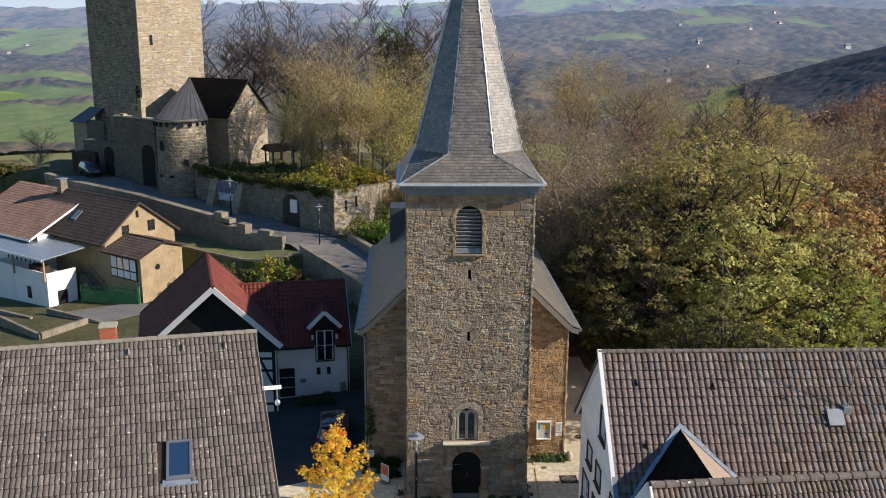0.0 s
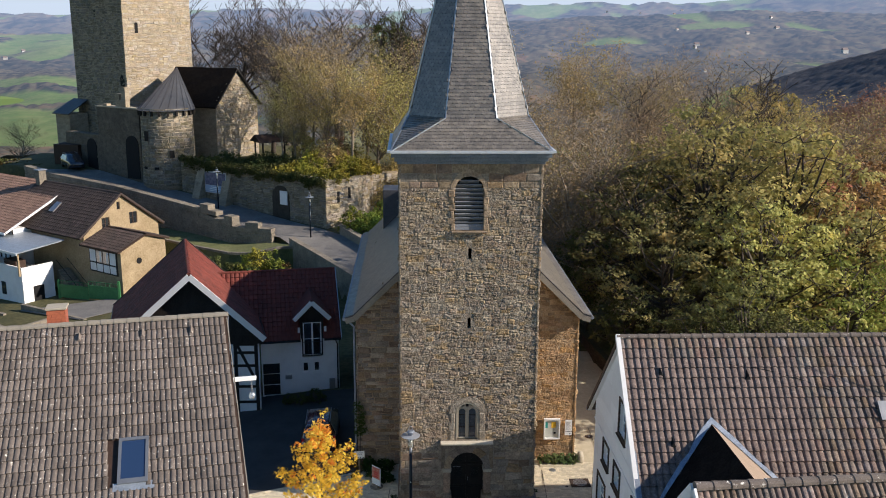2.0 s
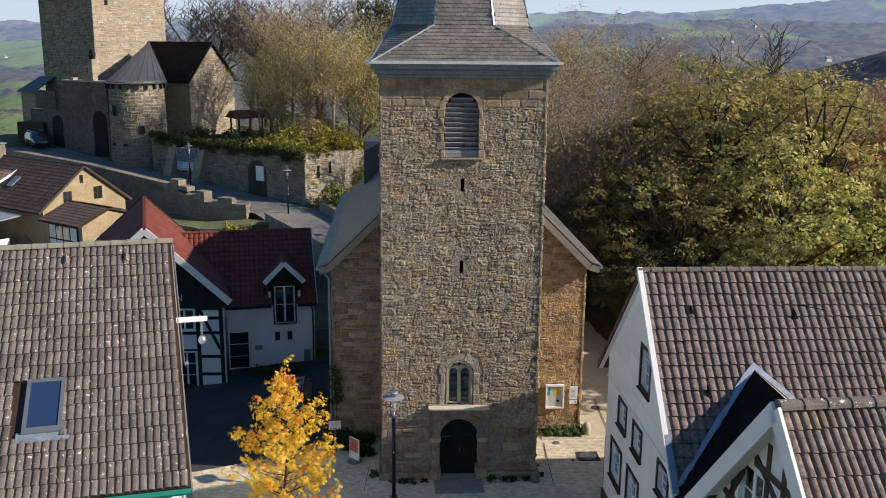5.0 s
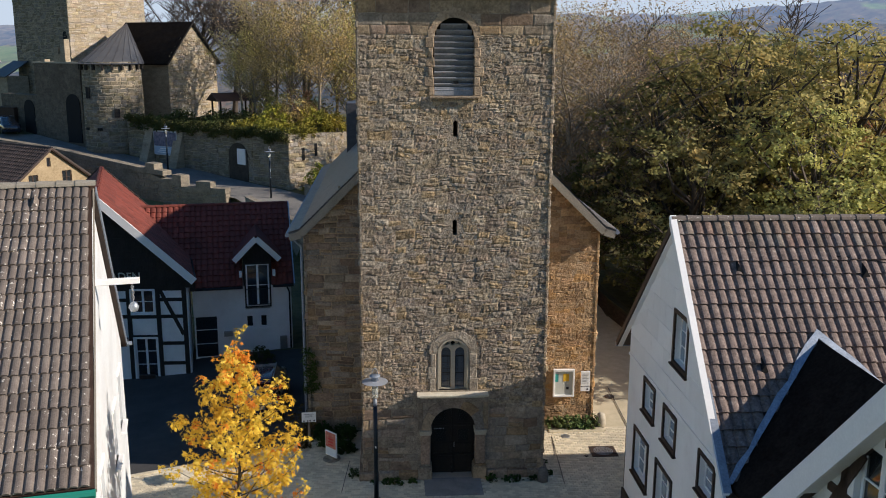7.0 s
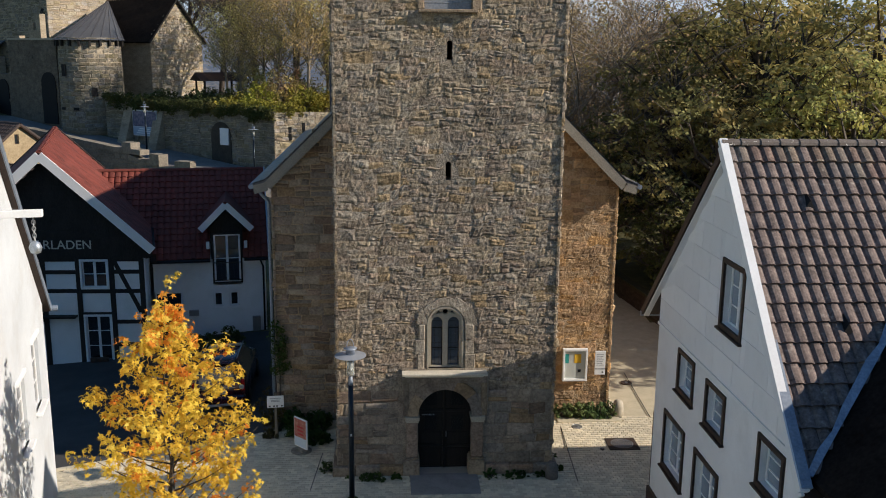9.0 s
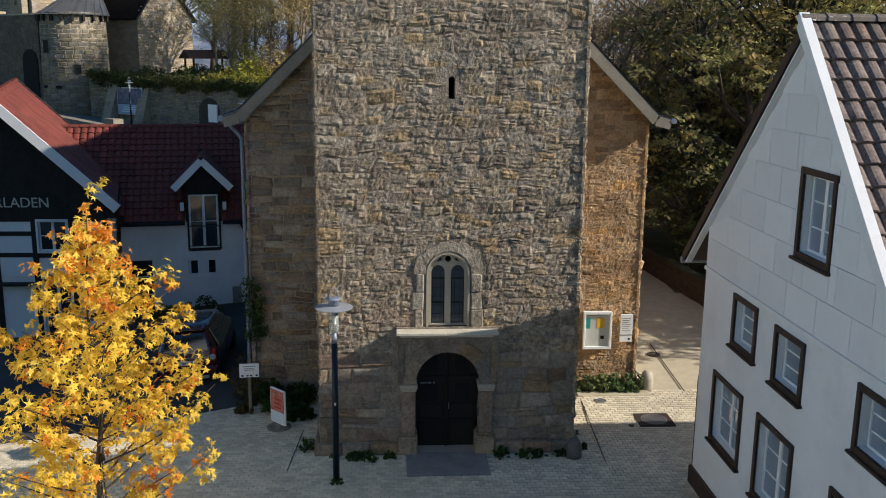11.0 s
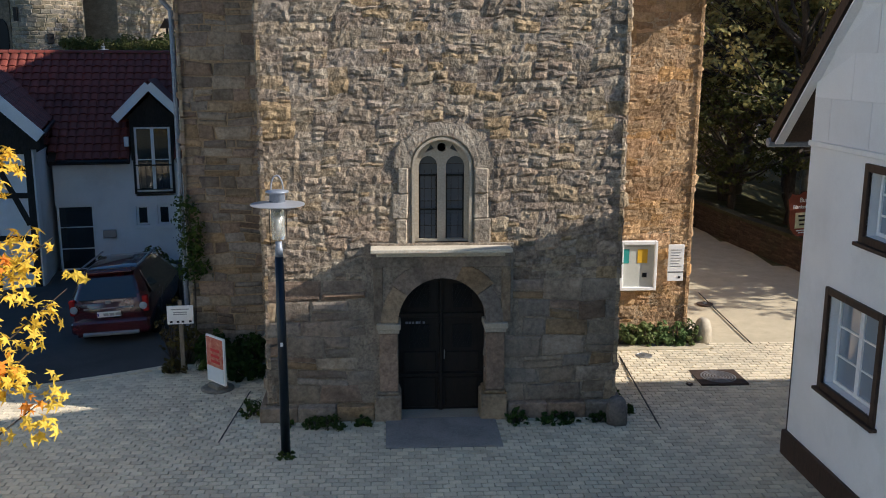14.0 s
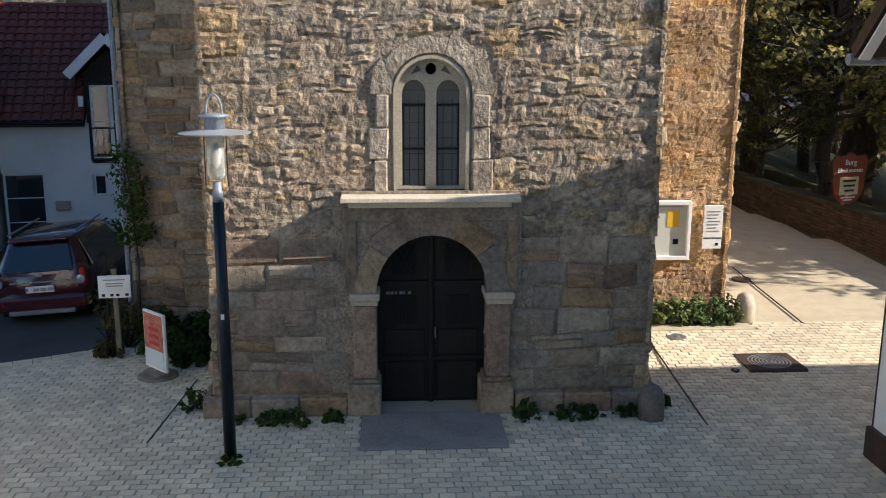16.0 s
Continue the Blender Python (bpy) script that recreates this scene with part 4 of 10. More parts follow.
# slates of the spire
def slates(faces, w, h, seed):
    rng2 = random.Random(seed)
    st = Stones()
    for f in faces:
        c = sum(f, Vector()) / len(f)
        nrm = (f[1] - f[0]).cross(f[2] - f[0]).normalized()
        if nrm.dot(Vector((c.x - CX, c.y - CY, 0.3))) < 0:
            nrm = -nrm
        u = Vector((0, 0, 1)).cross(nrm).normalized()
        v = nrm.cross(u)
        q = [((p - f[0]).dot(u), (p - f[0]).dot(v)) for p in f]
        a0, a1 = min(p[0] for p in q), max(p[0] for p in q)
        b0, b1 = min(p[1] for p in q), max(p[1] for p in q)
        area = sum(q[i][0] * q[(i + 1) % len(q)][1] - q[(i + 1) % len(q)][0] * q[i][1] for i in range(len(q)))
        sg = 1 if area > 0 else -1

        def inside(a, b):
            return all(sg * ((q[(i + 1) % len(q)][0] - q[i][0]) * (b - q[i][1]) - (q[(i + 1) % len(q)][1] - q[i][1]) * (a - q[i][0])) > -0.01 for i in range(len(q)))
        r = 0
        b = b0
        while b < b1:
            a = a0 - w + (r % 3) * w * 0.36
            while a < a1 + w:
                if inside(a + w / 2, b + h / 2):
                    t = 0.015 + rng2.uniform(0, 0.008)
                    o = f[0] + u * a + v * (b + rng2.uniform(-0.008, 0.008))
                    vs = [o + nrm * t + u * 0.004 + v * (h * 0.30), o + u * (w * 0.35) + nrm * t, o + u * (w * 0.996) + nrm * t + v * (h * 0.12), o + u * w + v * h * 1.05 + nrm * 0.004, o + v * h * 1.05 + nrm * 0.004,
                          o + u * 0.004 + v * (h * 0.30), o + u * (w * 0.35), o + u * (w * 0.996) + v * (h * 0.12)]
                    st.add(vs, [(0, 1, 2, 3, 4), (5, 6, 1, 0), (6, 7, 2, 1)])
                a += w
            b += h
            r += 1
    return st


st = slates(spire_faces, 0.205, 0.15, 21)
tagged(raw("slate_roofing", st.v, st.f, M_SLATE, church), "grey scale-cut roofing slates", "", "", "stuff")
for i in range(8):
    bm = beam(ringv[i], apex, 0.055, 0.05, None, ((ringv[i] - Vector((CX, CY, SZ1))).normalized() + Vector((0, 0, 0.2))))
    part("hip_flashing", bm, M_LEAD, church)
for i, (a, b) in enumerate(((0, 1), (2, 3), (4, 5), (6, 7))):
    for k in (a, b):
        part("hip_flashing", beam(corner[i], ringv[k], 0.06, 0.05), M_LEAD, church)
bm = bmesh.new()
for i in range(4):
    p, q = corner[i], corner[(i + 1) % 4]
    off = ((p + q) / 2 - Vector((CX, CY, SZ0))).normalized() * 0.05
    beam(p + off - Vector((0, 0, 0.0)), q + off, 0.16, 0.10, bm)
part("eaves_gutter", bm, M_GUTTER, church, "pale zinc eaves gutter")

# stone faces
def not_front(a, b):
    x, z = TX0 + a, b + 2.36
    if abs(x - wx) < 0.80 and 2.7 < z < 4.3 or math.hypot(x - wx, z - 4.26) < 0.80 and z > 4.2:
        return True
    if abs(x - bx) < 0.84 and 12.4 < z < 14.3 or math.hypot(x - bx, z - 14.28) < 0.84 and z > 14.2:
        return True
    if abs(x - dx) < 1.2 and z < 2.98:
        return True
    return abs(x - 3.1) < 0.20 and (8.05 < z < 8.85 or 11.15 < z < 11.95)


def not_base(a, b):
    x, z = TX0 + a, b + 0.18
    return abs(x - dx) < 1.16 and z < 2.98


def not_frieze(a, b):
    x, z = TX0 + a, b + 14.36
    return math.hypot(x - bx, z - 14.28) < 0.84


rubble(church, "stone", M_RUBBLE, M_RUBBLE_P, (TX0, TY0 + 0.064, 2.36), (1, 0, 0), (0, 0, 1), TX1 - TX0, 12.0, 0.086, 0.05, 1, [not_front], lambda a, b: b < 3.6, "rough grey-brown rubble stonework")
masonry(church, "ashlar", M_ASHLAR, M_ASHLAR_P, (TX0, TY0 + 0.052, 0.18), (1, 0, 0), (0, 0, 1), TX1 - TX0, 2.18, (0.17, 0.36), (0.28, 0.85), 0.030, 0.22, 2, [not_base], lambda a, b: True)
masonry(church, "ashlar", M_ASHLAR, M_ASHLAR, (TX0, TY0 + 0.05, 14.36), (1, 0, 0), (0, 0, 1), TX1 - TX0, 1.06, (0.26, 0.36), (0.40, 0.8), 0.022, 0.14, 3, [not_frieze], None, "smooth frieze stones")
# tower flanks
masonry(church, "stone", M_RUBBLE, M_RUBBLE_P, (TX1 - 0.05, TY0, 0.18), (0, 1, 0), (0, 0, 1), 6.06, 15.2, (0.2, 0.34), (0.3, 0.7), 0.07, 0.35, 4, [], None, "rubble stonework")
masonry(church, "stone", M_RUBBLE, M_RUBBLE_P, (TX0 + 0.05, TY1, -0.4), (0, -1, 0), (0, 0, 1), 6.06, 15.7, (0.2, 0.34), (0.3, 0.7), 0.07, 0.35, 5, [], None, "rubble stonework")


def above_roof(x_of, base):
    return lambda a, b: b + base > EZ + 0.0 + max(0.0, min(x_of(a) - NX0, NX1 - x_of(a))) * 1.0


rubble(church, "stone", M_WARM, M_WARM_P, (TX1, NY0 + 0.057, -0.1), (1, 0, 0), (0, 0, 1), NX1 - TX1, 10.2, 0.095, 0.034, 6, [above_roof(lambda a: TX1 + a, -0.1)], lambda a, b: b < 4.5, "warm ochre rubble stonework")
masonry(church, "stone", M_ASHLAR, M_ASHLAR_P, (NX0, NY0 + 0.04, -0.9), (1, 0, 0), (0, 0, 1), TX0 - NX0, 10.6, (0.14, 0.32), (0.22, 0.62), 0.032, 0.30, 7, [above_roof(lambda a: NX0 + a, -0.9)], lambda a, b: b < 5.0, "grey-brown stonework in shade")
masonry(church, "stone", M_WARM, M_WARM, (NX1 - 0.05, NY0, -0.1), (0, 1, 0), (0, 0, 1), 18, 7.5, (0.22, 0.36), (0.35, 0.8), 0.06, 0.3, 8, [], None, "warm ochre rubble stonework")
masonry(church, "stone", M_ASHLAR, M_ASHLAR, (NX0 + 0.05, NY1, -0.9), (0, -1, 0), (0, 0, 1), 18, 8.2, (0.22, 0.36), (0.35, 0.8), 0.06, 0.3, 9, [], None, "grey-brown stonework")
# slate courses on the nave roof
for s in (-1, 1):
    x_w = NX0 if s < 0 else NX1
    x_e = x_w + s * 0.48
    st = Stones()
    for (xa, za), (xb, zb) in (((x_w + s * 0.08, EZ + 0.28), (RX, RZ + 0.13)), ((x_e, EZ + 0.14), (x_w + s * 0.08, EZ + 0.28))):
        A, B = Vector((xa, NY0 - 0.4, za)), Vector((xb, NY0 - 0.4, zb))
        v = (B - A)
        k = max(1, int(v.length / 0.2))
        n_ = Vector((0, -1, 0)).cross(v).normalized() * (1 if s < 0 else -1)
        if n_.z < 0:
            n_ = -n_
        for r in range(k):
            o = A + v * (r / k)
            y = -(r % 2) * 0.13
            while y < NY1 - NY0 + 0.6:
                a = o + Vector((0, max(0, y), 0))
                b = o + Vector((0, y + 0.255, 0))
                up = v * (1.06 / k)
                st.add([a + n_ * 0.03, b + n_ * 0.03, b + up + n_ * 0.006, a + up + n_ * 0.006, a, b], [(0, 1, 2, 3), (4, 5, 1, 0)])
                y += 0.26
    tagged(raw("slate_roofing", st.v, st.f, M_SLATE, church), "grey roofing slates", "", "", "stuff")

# ---- houses by the square ----
def slab(parent, p, u, v, length, rise, t, material, name="roof_deck", shear=0.0):
    p, u, v = Vector(p), Vector(u).normalized(), Vector(v).normalized()
    n = u.cross(v)
    return part(name, prism([p, p + u * length, p + u * (length + shear * rise) + v * rise, p + u * (shear * rise) + v * rise], -n * t), material, parent)


def slope(parent, x0, x1, y_e, z_e, y_r, z_r, w, l, m, mp, seed, singles=None, skip=(), shear=0.0, amp=0.03, deck=True, lift=0.04, rolls=1):
    """A roof slope with its eave along x at (y_e, z_e) and its ridge at (y_r, z_r)."""
    v = Vector((0, y_r - y_e, z_r - z_e))
    if y_r > y_e:
        o, u = Vector((x0, y_e, z_e)), Vector((1, 0, 0))
    else:
        o, u = Vector((x1, y_e, z_e)), Vector((-1, 0, 0))
    if deck:
        slab(parent, o, u, v, x1 - x0 - 0.04, v.length, 0.14, M_BROWNWOOD, "roof_deck", shear)
    n = u.cross(v.normalized())
    tiled_slope(parent, o + n * 0.01, u, v, x1 - x0, v.length, w, l, m, mp, seed, skip, singles, amp=amp, shear=shear, lift=lift, rolls=rolls)


def framed_window(parent, cx, cz, w, h, axis, at, out, frame_m, surround_m, panes=(1, 2), depth=0.16, border=0.07, sill=True, name="window", glass=None):
    """A window in a wall: a surround proud of the wall, a reveal, a white sash with glazing bars and glass. axis: the world
    axis along the wall ('x' or 'y'); at: the wall's place on the other axis; out: the sign of the way out."""
    def bx(a0, z0, a1, z1, d0, d1, bev=0.0):
        lo, hi = sorted((at + out * d0, at + out * d1))
        return box(a0, lo, z0, a1, hi, z1, bev) if axis == "x" else box(lo, a0, z0, hi, a1, z1, bev)
    a0, a1, z0, z1 = cx - w / 2, cx + w / 2, cz - h / 2, cz + h / 2
    win_ = part(name, bx(a0, z0, a1, z1, 0.004, 0.012), M_WHITEP, parent, "white casement window")
    if surround_m:
        for q in ((a0 - border, z0 - border, a0, z1 + border), (a1, z0 - border, a1 + border, z1 + border), (a0, z1, a1, z1 + border), (a0, z0 - border, a1, z0)):
            part("window_frame", bx(*q, 0.0, depth * 0.55, 0.006), surround_m, win_)
        if sill:
            part("window_sill", bx(a0 - border - 0.03, z0 - border - 0.05, a1 + border + 0.03, z0 - border, 0.0, depth * 0.9, 0.008), surround_m, win_)
    t = 0.05
    n_ = panes[0]
    pw = (w - t) / n_
    for i in range(n_):
        p0, p1 = a0 + t / 2 + i * pw, a0 + t / 2 + (i + 1) * pw
        for q in ((p0, z0, p0 + t, z1), (p1 - t, z0, p1, z1), (p0 + t, z0, p1 - t, z0 + t), (p0 + t, z1 - t, p1 - t, z1)):
            part("sash", bx(*q, 0.012, 0.05, 0.004), frame_m, win_)
        part("pane", bx(p0 + t, z0 + t, p1 - t, z1 - t, 0.014, 0.022), glass or M_PANE, win_)
        for k in range(1, panes[1]):
            z = z0 + h * k / panes[1]
            part("glazing_bar", bx(p0 + t, z - 0.014, p1 - t, z + 0.014, 0.022, 0.042), frame_m, win_)
    return win_


def hole_wall_x(parent, x, thick, y0, y1, z_of_top, base, wins, material, name="wall"):
    """A wall in the plane x with window openings (cy, cz, w, h) cut through it."""
    bm = bmesh.new()
    cuts = sorted({y0, y1, *[c for cy, cz, w, h in wins for c in (cy - w / 2, cy + w / 2)], *[y0 + (y1 - y0) * i / 24 for i in range(25)]})
    cuts = [c for c in cuts if y0 <= c <= y1]
    for a, b in zip(cuts, cuts[1:]):
        m = (a + b) / 2
        z = base
        for lo, hi in sorted((cz - h / 2, cz + h / 2) for cy, cz, w, h in wins if abs(m - cy) < w / 2):
            box(x, a, z, x + thick, b, lo, bm=bm)
            z = hi
        ta, tb = z_of_top(a), z_of_top(b)
        prism([(x, a, z), (x, b, z), (x, b, tb), (x, a, ta)], (thick, 0, 0), bm)
    bmesh.ops.remove_doubles(bm, verts=bm.verts, dist=0.0005)
    return part(name, bm, material, parent)


# -- white house on the right of the square: gable towards the street
WH = 8.42
white_house = empty("white_house", "white rendered house with brown tiled roof and dark window frames", "house")
WH_WINS = [(37.60, 6.70, 1.02, 1.28), (40.02, 4.18, 0.95, 0.84), (38.10, 4.12, 0.95, 0.84), (35.25, 4.12, 0.95, 0.84), (40.57, 2.12, 1.35, 1.30), (38.35, 2.05, 1.30, 1.40), (35.6, 2.05, 1.2, 1.3)]


def wh_top(y):
    return 9.62 - (38.3 - y) * 1.09 if y < 38.3 else 9.62 - (y - 38.3) * 0.98


hole_wall_x(white_house, WH, 0.32, 33.9, 42.25, wh_top, -0.8, WH_WINS, M_WHITE)
part("wall", box(WH + 0.32, 33.9, -0.8, 23.0, 42.25, 4.7), M_WHITE, white_house)
# Near-black fill painted as the darkness under the roof
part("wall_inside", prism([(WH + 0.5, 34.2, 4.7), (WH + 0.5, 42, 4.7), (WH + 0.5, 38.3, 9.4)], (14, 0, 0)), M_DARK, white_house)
for cy, cz, w, h in WH_WINS:
    wn_ = framed_window(white_house, cy, cz, w - 0.02, h - 0.02, "y", WH + 0.17, -1, M_WHITEP, None, (1, 3) if h < 1 else (2, 3), glass=M_PANE_PALE)
    for q in ((cy - w / 2 - 0.10, cz - h / 2 - 0.10, cy - w / 2, cz + h / 2 + 0.10), (cy + w / 2, cz - h / 2 - 0.10, cy + w / 2 + 0.10, cz + h / 2 + 0.10), (cy - w / 2, cz + h / 2, cy + w / 2, cz + h / 2 + 0.10), (cy - w / 2, cz - h / 2 - 0.10, cy + w / 2, cz - h / 2)):
        part("window_frame", box(WH - 0.045, q[0], q[1], WH + 0.02, q[2], q[3], 0.006), M_BROWNWOOD, wn_, "dark brown window surround")
    part("window_sill", box(WH - 0.10, cy - w / 2 - 0.15, cz - h / 2 - 0.15, WH + 0.02, cy + w / 2 + 0.15, cz - h / 2 - 0.10, 0.01), M_BROWNWOOD, wn_)
# cladding sheets over the upper gable
_r = random.Random(31)
zc, row = 4.86, 0
while zc < 9.3:
    y = 34.0 + (row % 2) * 0.55
    while y < 42.2:
        ya, yb = max(y, 34.0), min(y + 1.1, 42.2)
        zb = zc + 0.62
        top = lambda yy: min(zb, wh_top(yy) - 0.10)
        hit_w = any(ya < cy + w / 2 + 0.1 and yb > cy - w / 2 - 0.1 and zc < cz + h / 2 + 0.1 and zb > cz - h / 2 - 0.1 for cy, cz, w, h in WH_WINS[:1])
        if hit_w:
            for a_, b_, c_, d_ in ((ya, min(yb, 37.60 - 0.62), zc, zb), (max(ya, 37.60 + 0.62), yb, zc, zb), (max(ya, 37.60 - 0.62), min(yb, 37.60 + 0.62), zc, min(zb, 6.70 - 0.80)), (max(ya, 37.60 - 0.62), min(yb, 37.60 + 0.62), max(zc, 6.70 + 0.75), zb)):
                d_ = min(d_, top(a_), top(b_))
                if b_ - a_ > 0.06 and d_ - c_ > 0.06:
                    part("panel", box(WH - 0.022, a_ + 0.004, c_ + 0.004, WH - 0.003, b_ - 0.004, d_ - 0.004, 0.004), M_PANEL, white_house)
        elif top(ya) - zc > 0.02 or top(yb) - zc > 0.02:
            pts = [(WH - 0.022, ya + 0.005, zc + 0.004), (WH - 0.022, yb - 0.005, zc + 0.004), (WH - 0.022, yb - 0.005, max(zc + 0.01, top(yb) - 0.004)), (WH - 0.022, ya + 0.005, max(zc + 0.01, top(ya) - 0.004))]
            part("panel", prism(pts, (0.019, 0, 0)), M_PANEL, white_house)
        y += 1.1
    zc += 0.62
    row += 1
part("drip_board", box(WH - 0.05, 34.0, 4.78, WH, 42.25, 4.86, 0.01), M_WHITEP, white_house)
part("plinth", box(WH - 0.07, 33.9, -0.8, WH + 0.02, 42.30, 0.31, 0.015), M_BROWNWOOD, white_house, "dark brown painted plinth")
part("plinth", box(WH - 0.0, 42.25, -0.8, 23, 42.31, 0.31, 0.01), M_BROWNWOOD, white_house)
part("corner_post", box(WH - 0.012, 42.245, 0.22, WH + 0.05, 42.262, 2.4), M_BROWNWOOD, white_house)

WY_E, WZ_E = 33.55, 4.45
nslope = Vector((0, 38.3 - WY_E, 9.72 - WZ_E))


def cross_cut(a, b):
    """The part of the near slope under the cross wing."""
    x = 8.2 + a
    z = WZ_E + b * nslope.z / nslope.length
    return (11.17 - x if x < 11.17 else (x - 11.17) * 0.89) < (7.18 - z) * 1.08 + 0.08


slope(white_house, 8.2, 23, WY_E, WZ_E, 38.3, 9.72, 0.252, 0.39, M_TILE_B, M_TILE_B, 3, lambda a, b: a < 6.5, [cross_cut], amp=0.027, lift=0.06)
slope(white_house, 8.28, 23, 43.30, 4.85, 38.3, 9.72, 0.252, 0.39, M_TILE_B, M_TILE_B, 4, amp=0.027)
ridge_tiles(white_house, (8.18, 38.3, 9.73), (23, 38.3, 9.73), M_TILE, 0.14, 0.40)
part("barge_board", beam((8.19, 38.3, 9.70), (8.19, WY_E + 0.02, WZ_E + 0.03), 0.05, 0.20), M_WHITEP, white_house, "white painted verge board")
part("barge_board", beam((8.27, 38.3, 9.66), (8.27, 43.30, 4.80), 0.05, 0.16), M_BROWNWOOD, white_house, "brown verge board")
part("soffit", beam((8.35, 38.3, 9.50), (8.35, 43.2, 4.72), 0.14, 0.03), M_WHITEP, white_house)
bm = beam((8.22, 38.3, 9.82), (8.22, WY_E, WZ_E + 0.13), 0.16, 0.12)
part("verge_flashing", bm, M_WHITEP, white_house)
part("verge_flashing", beam((8.26, 35.35, 6.56), (8.26, WY_E, WZ_E + 0.18), 0.18, 0.10), M_ZINC, white_house)
part("gutter", tube((8.25, 43.40, 4.72), (23, 43.43, 4.70), 0.075, 0.075, 8), M_ZINC, white_house, "zinc gutter")
# small vent tiles
for a, b in ((9.62, 37.3), (12.8, 37.2), (9.7, 35.55), (14.35, 34.6)):
    z = WZ_E + (b - WY_E) * nslope.z / nslope.y - 0.05
    part("vent_tile", prism([(a - 0.10, b - 0.12, z + 0.03), (a + 0.10, b - 0.12, z + 0.03), (a, b - 0.12, z + 0.22)], (0, 0.26, 0.12)), M_DARK, white_house, "dark vent tile")
# cross wing: ridge towards the viewer side; shaded slope painted black, sunlit slope tan
CWX, CWZ = 11.17, 7.22
rz_ = lambda y: WZ_E + (y - WY_E) * nslope.z / nslope.y + 0.14
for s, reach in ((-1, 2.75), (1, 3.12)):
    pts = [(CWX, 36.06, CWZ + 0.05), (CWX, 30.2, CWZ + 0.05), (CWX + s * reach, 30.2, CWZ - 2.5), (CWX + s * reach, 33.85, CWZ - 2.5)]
    part("wing_roof", prism(pts, (0, 0, -0.10)), M_SHADE_SLATE if s < 0 else M_SUNLIT_TAN, white_house, "slated wing roof, shade painted in as black" if s < 0 else "weathered wing roof, sun painted in as tan")
    rag = random.Random(60 + s)
    outer = [(CWX + s * (0.06 + (reach + 0.12 - 0.06) * k / 9), 36.10 - (36.10 - 33.72) * k / 9 + rag.uniform(-0.04, 0.04)) for k in range(10)]
    pts = [(CWX, 35.97, rz_(35.97)), (CWX + s * reach, 33.70, rz_(33.70))] + [(x, y, rz_(y)) for x, y in reversed(outer)] + [(CWX, 36.13, rz_(36.13))]
    part("valley_flashing", prism(pts, (0, -0.02, 0.03)), M_FLASH, white_house, "blue-white sheet metal valley flashing")
part("wing_wall", prism([(CWX - 2.6, 30.4, -0.8), (CWX + 2.6, 30.4, -0.8), (CWX + 2.6, 30.4, CWZ - 2.5), (CWX, 30.4, CWZ - 0.1), (CWX - 2.6, 30.4, CWZ - 2.5)], (0, 3.7, 0)), M_WHITE, white_house)
# roof hatch and aerial
hz = lambda y: WZ_E + (y - WY_E) * nslope.z / nslope.y
hatch = part("roof_hatch", prism([(17.3, 36.03, hz(36.03) + 0.10), (17.95, 36.03, hz(36.03) + 0.10), (17.95, 36.5, hz(36.5) + 0.10), (17.3, 36.5, hz(36.5) + 0.10)], (0, -0.08, 0.08)), M_STEEL, white_house, "grey metal roof hatch")
part("hatch_glass", prism([(17.35, 36.0, hz(36.0) + 0.2), (17.9, 36.0, hz(36.0) + 0.2), (17.9, 36.4, hz(36.4) + 0.2), (17.35, 36.4, hz(36.4) + 0.2)], (0, -0.01, 0.01)), M_LEAD, hatch)
mast = part("aerial_mast", tube((18.2, 36.5, hz(36.5)), (18.5, 36.6, hz(36.5) + 3.3), 0.025, 0.02, 8), M_STEEL, white_house, "thin steel aerial mast")
part("mast_bracket", box(18.0, 36.35, hz(36.35) + 0.08, 18.35, 36.6, hz(36.6) + 0.16, 0.01), M_LEAD, mast)
bm = bmesh.new()
prev = None
for k in range(13):
    u = k / 12
    p = (17.3 - 5.2 * u, 36.3 + 1.2 * math.sin(u * 1.4), hz(36.3 + 1.2 * math.sin(u * 1.4)) + 0.13)
    if prev:
        tube(prev, p, 0.012, 0.012, 5, bm, False)
    prev = p
part("cable", bm, M_BLACK, white_house)
bars = empty("house_number", "small dark house number plate on white wall", "house number", at=(WH - 0.03, 36.85, 2.2))
part("plate", box(-0.01, -0.05, -0.07, 0.01, 0.05, 0.07, 0.004), M_BLACK, bars)
part("digit_bar", box(-0.016, -0.03, -0.04, -0.010, 0.0, 0.04), M_STEEL, bars)

# -- grey tiled house on the left of the square, turned a little
grey_house = empty("tiled_house", "white house with moss-flecked grey-brown tiled roof", "house", at=(-6.2, 38.2, 0), rz=12.0)
GH_K = 0.577


def gh_top(y):
    return 10.5 + y * GH_K if y < 0 else 10.5 - y * 1.05


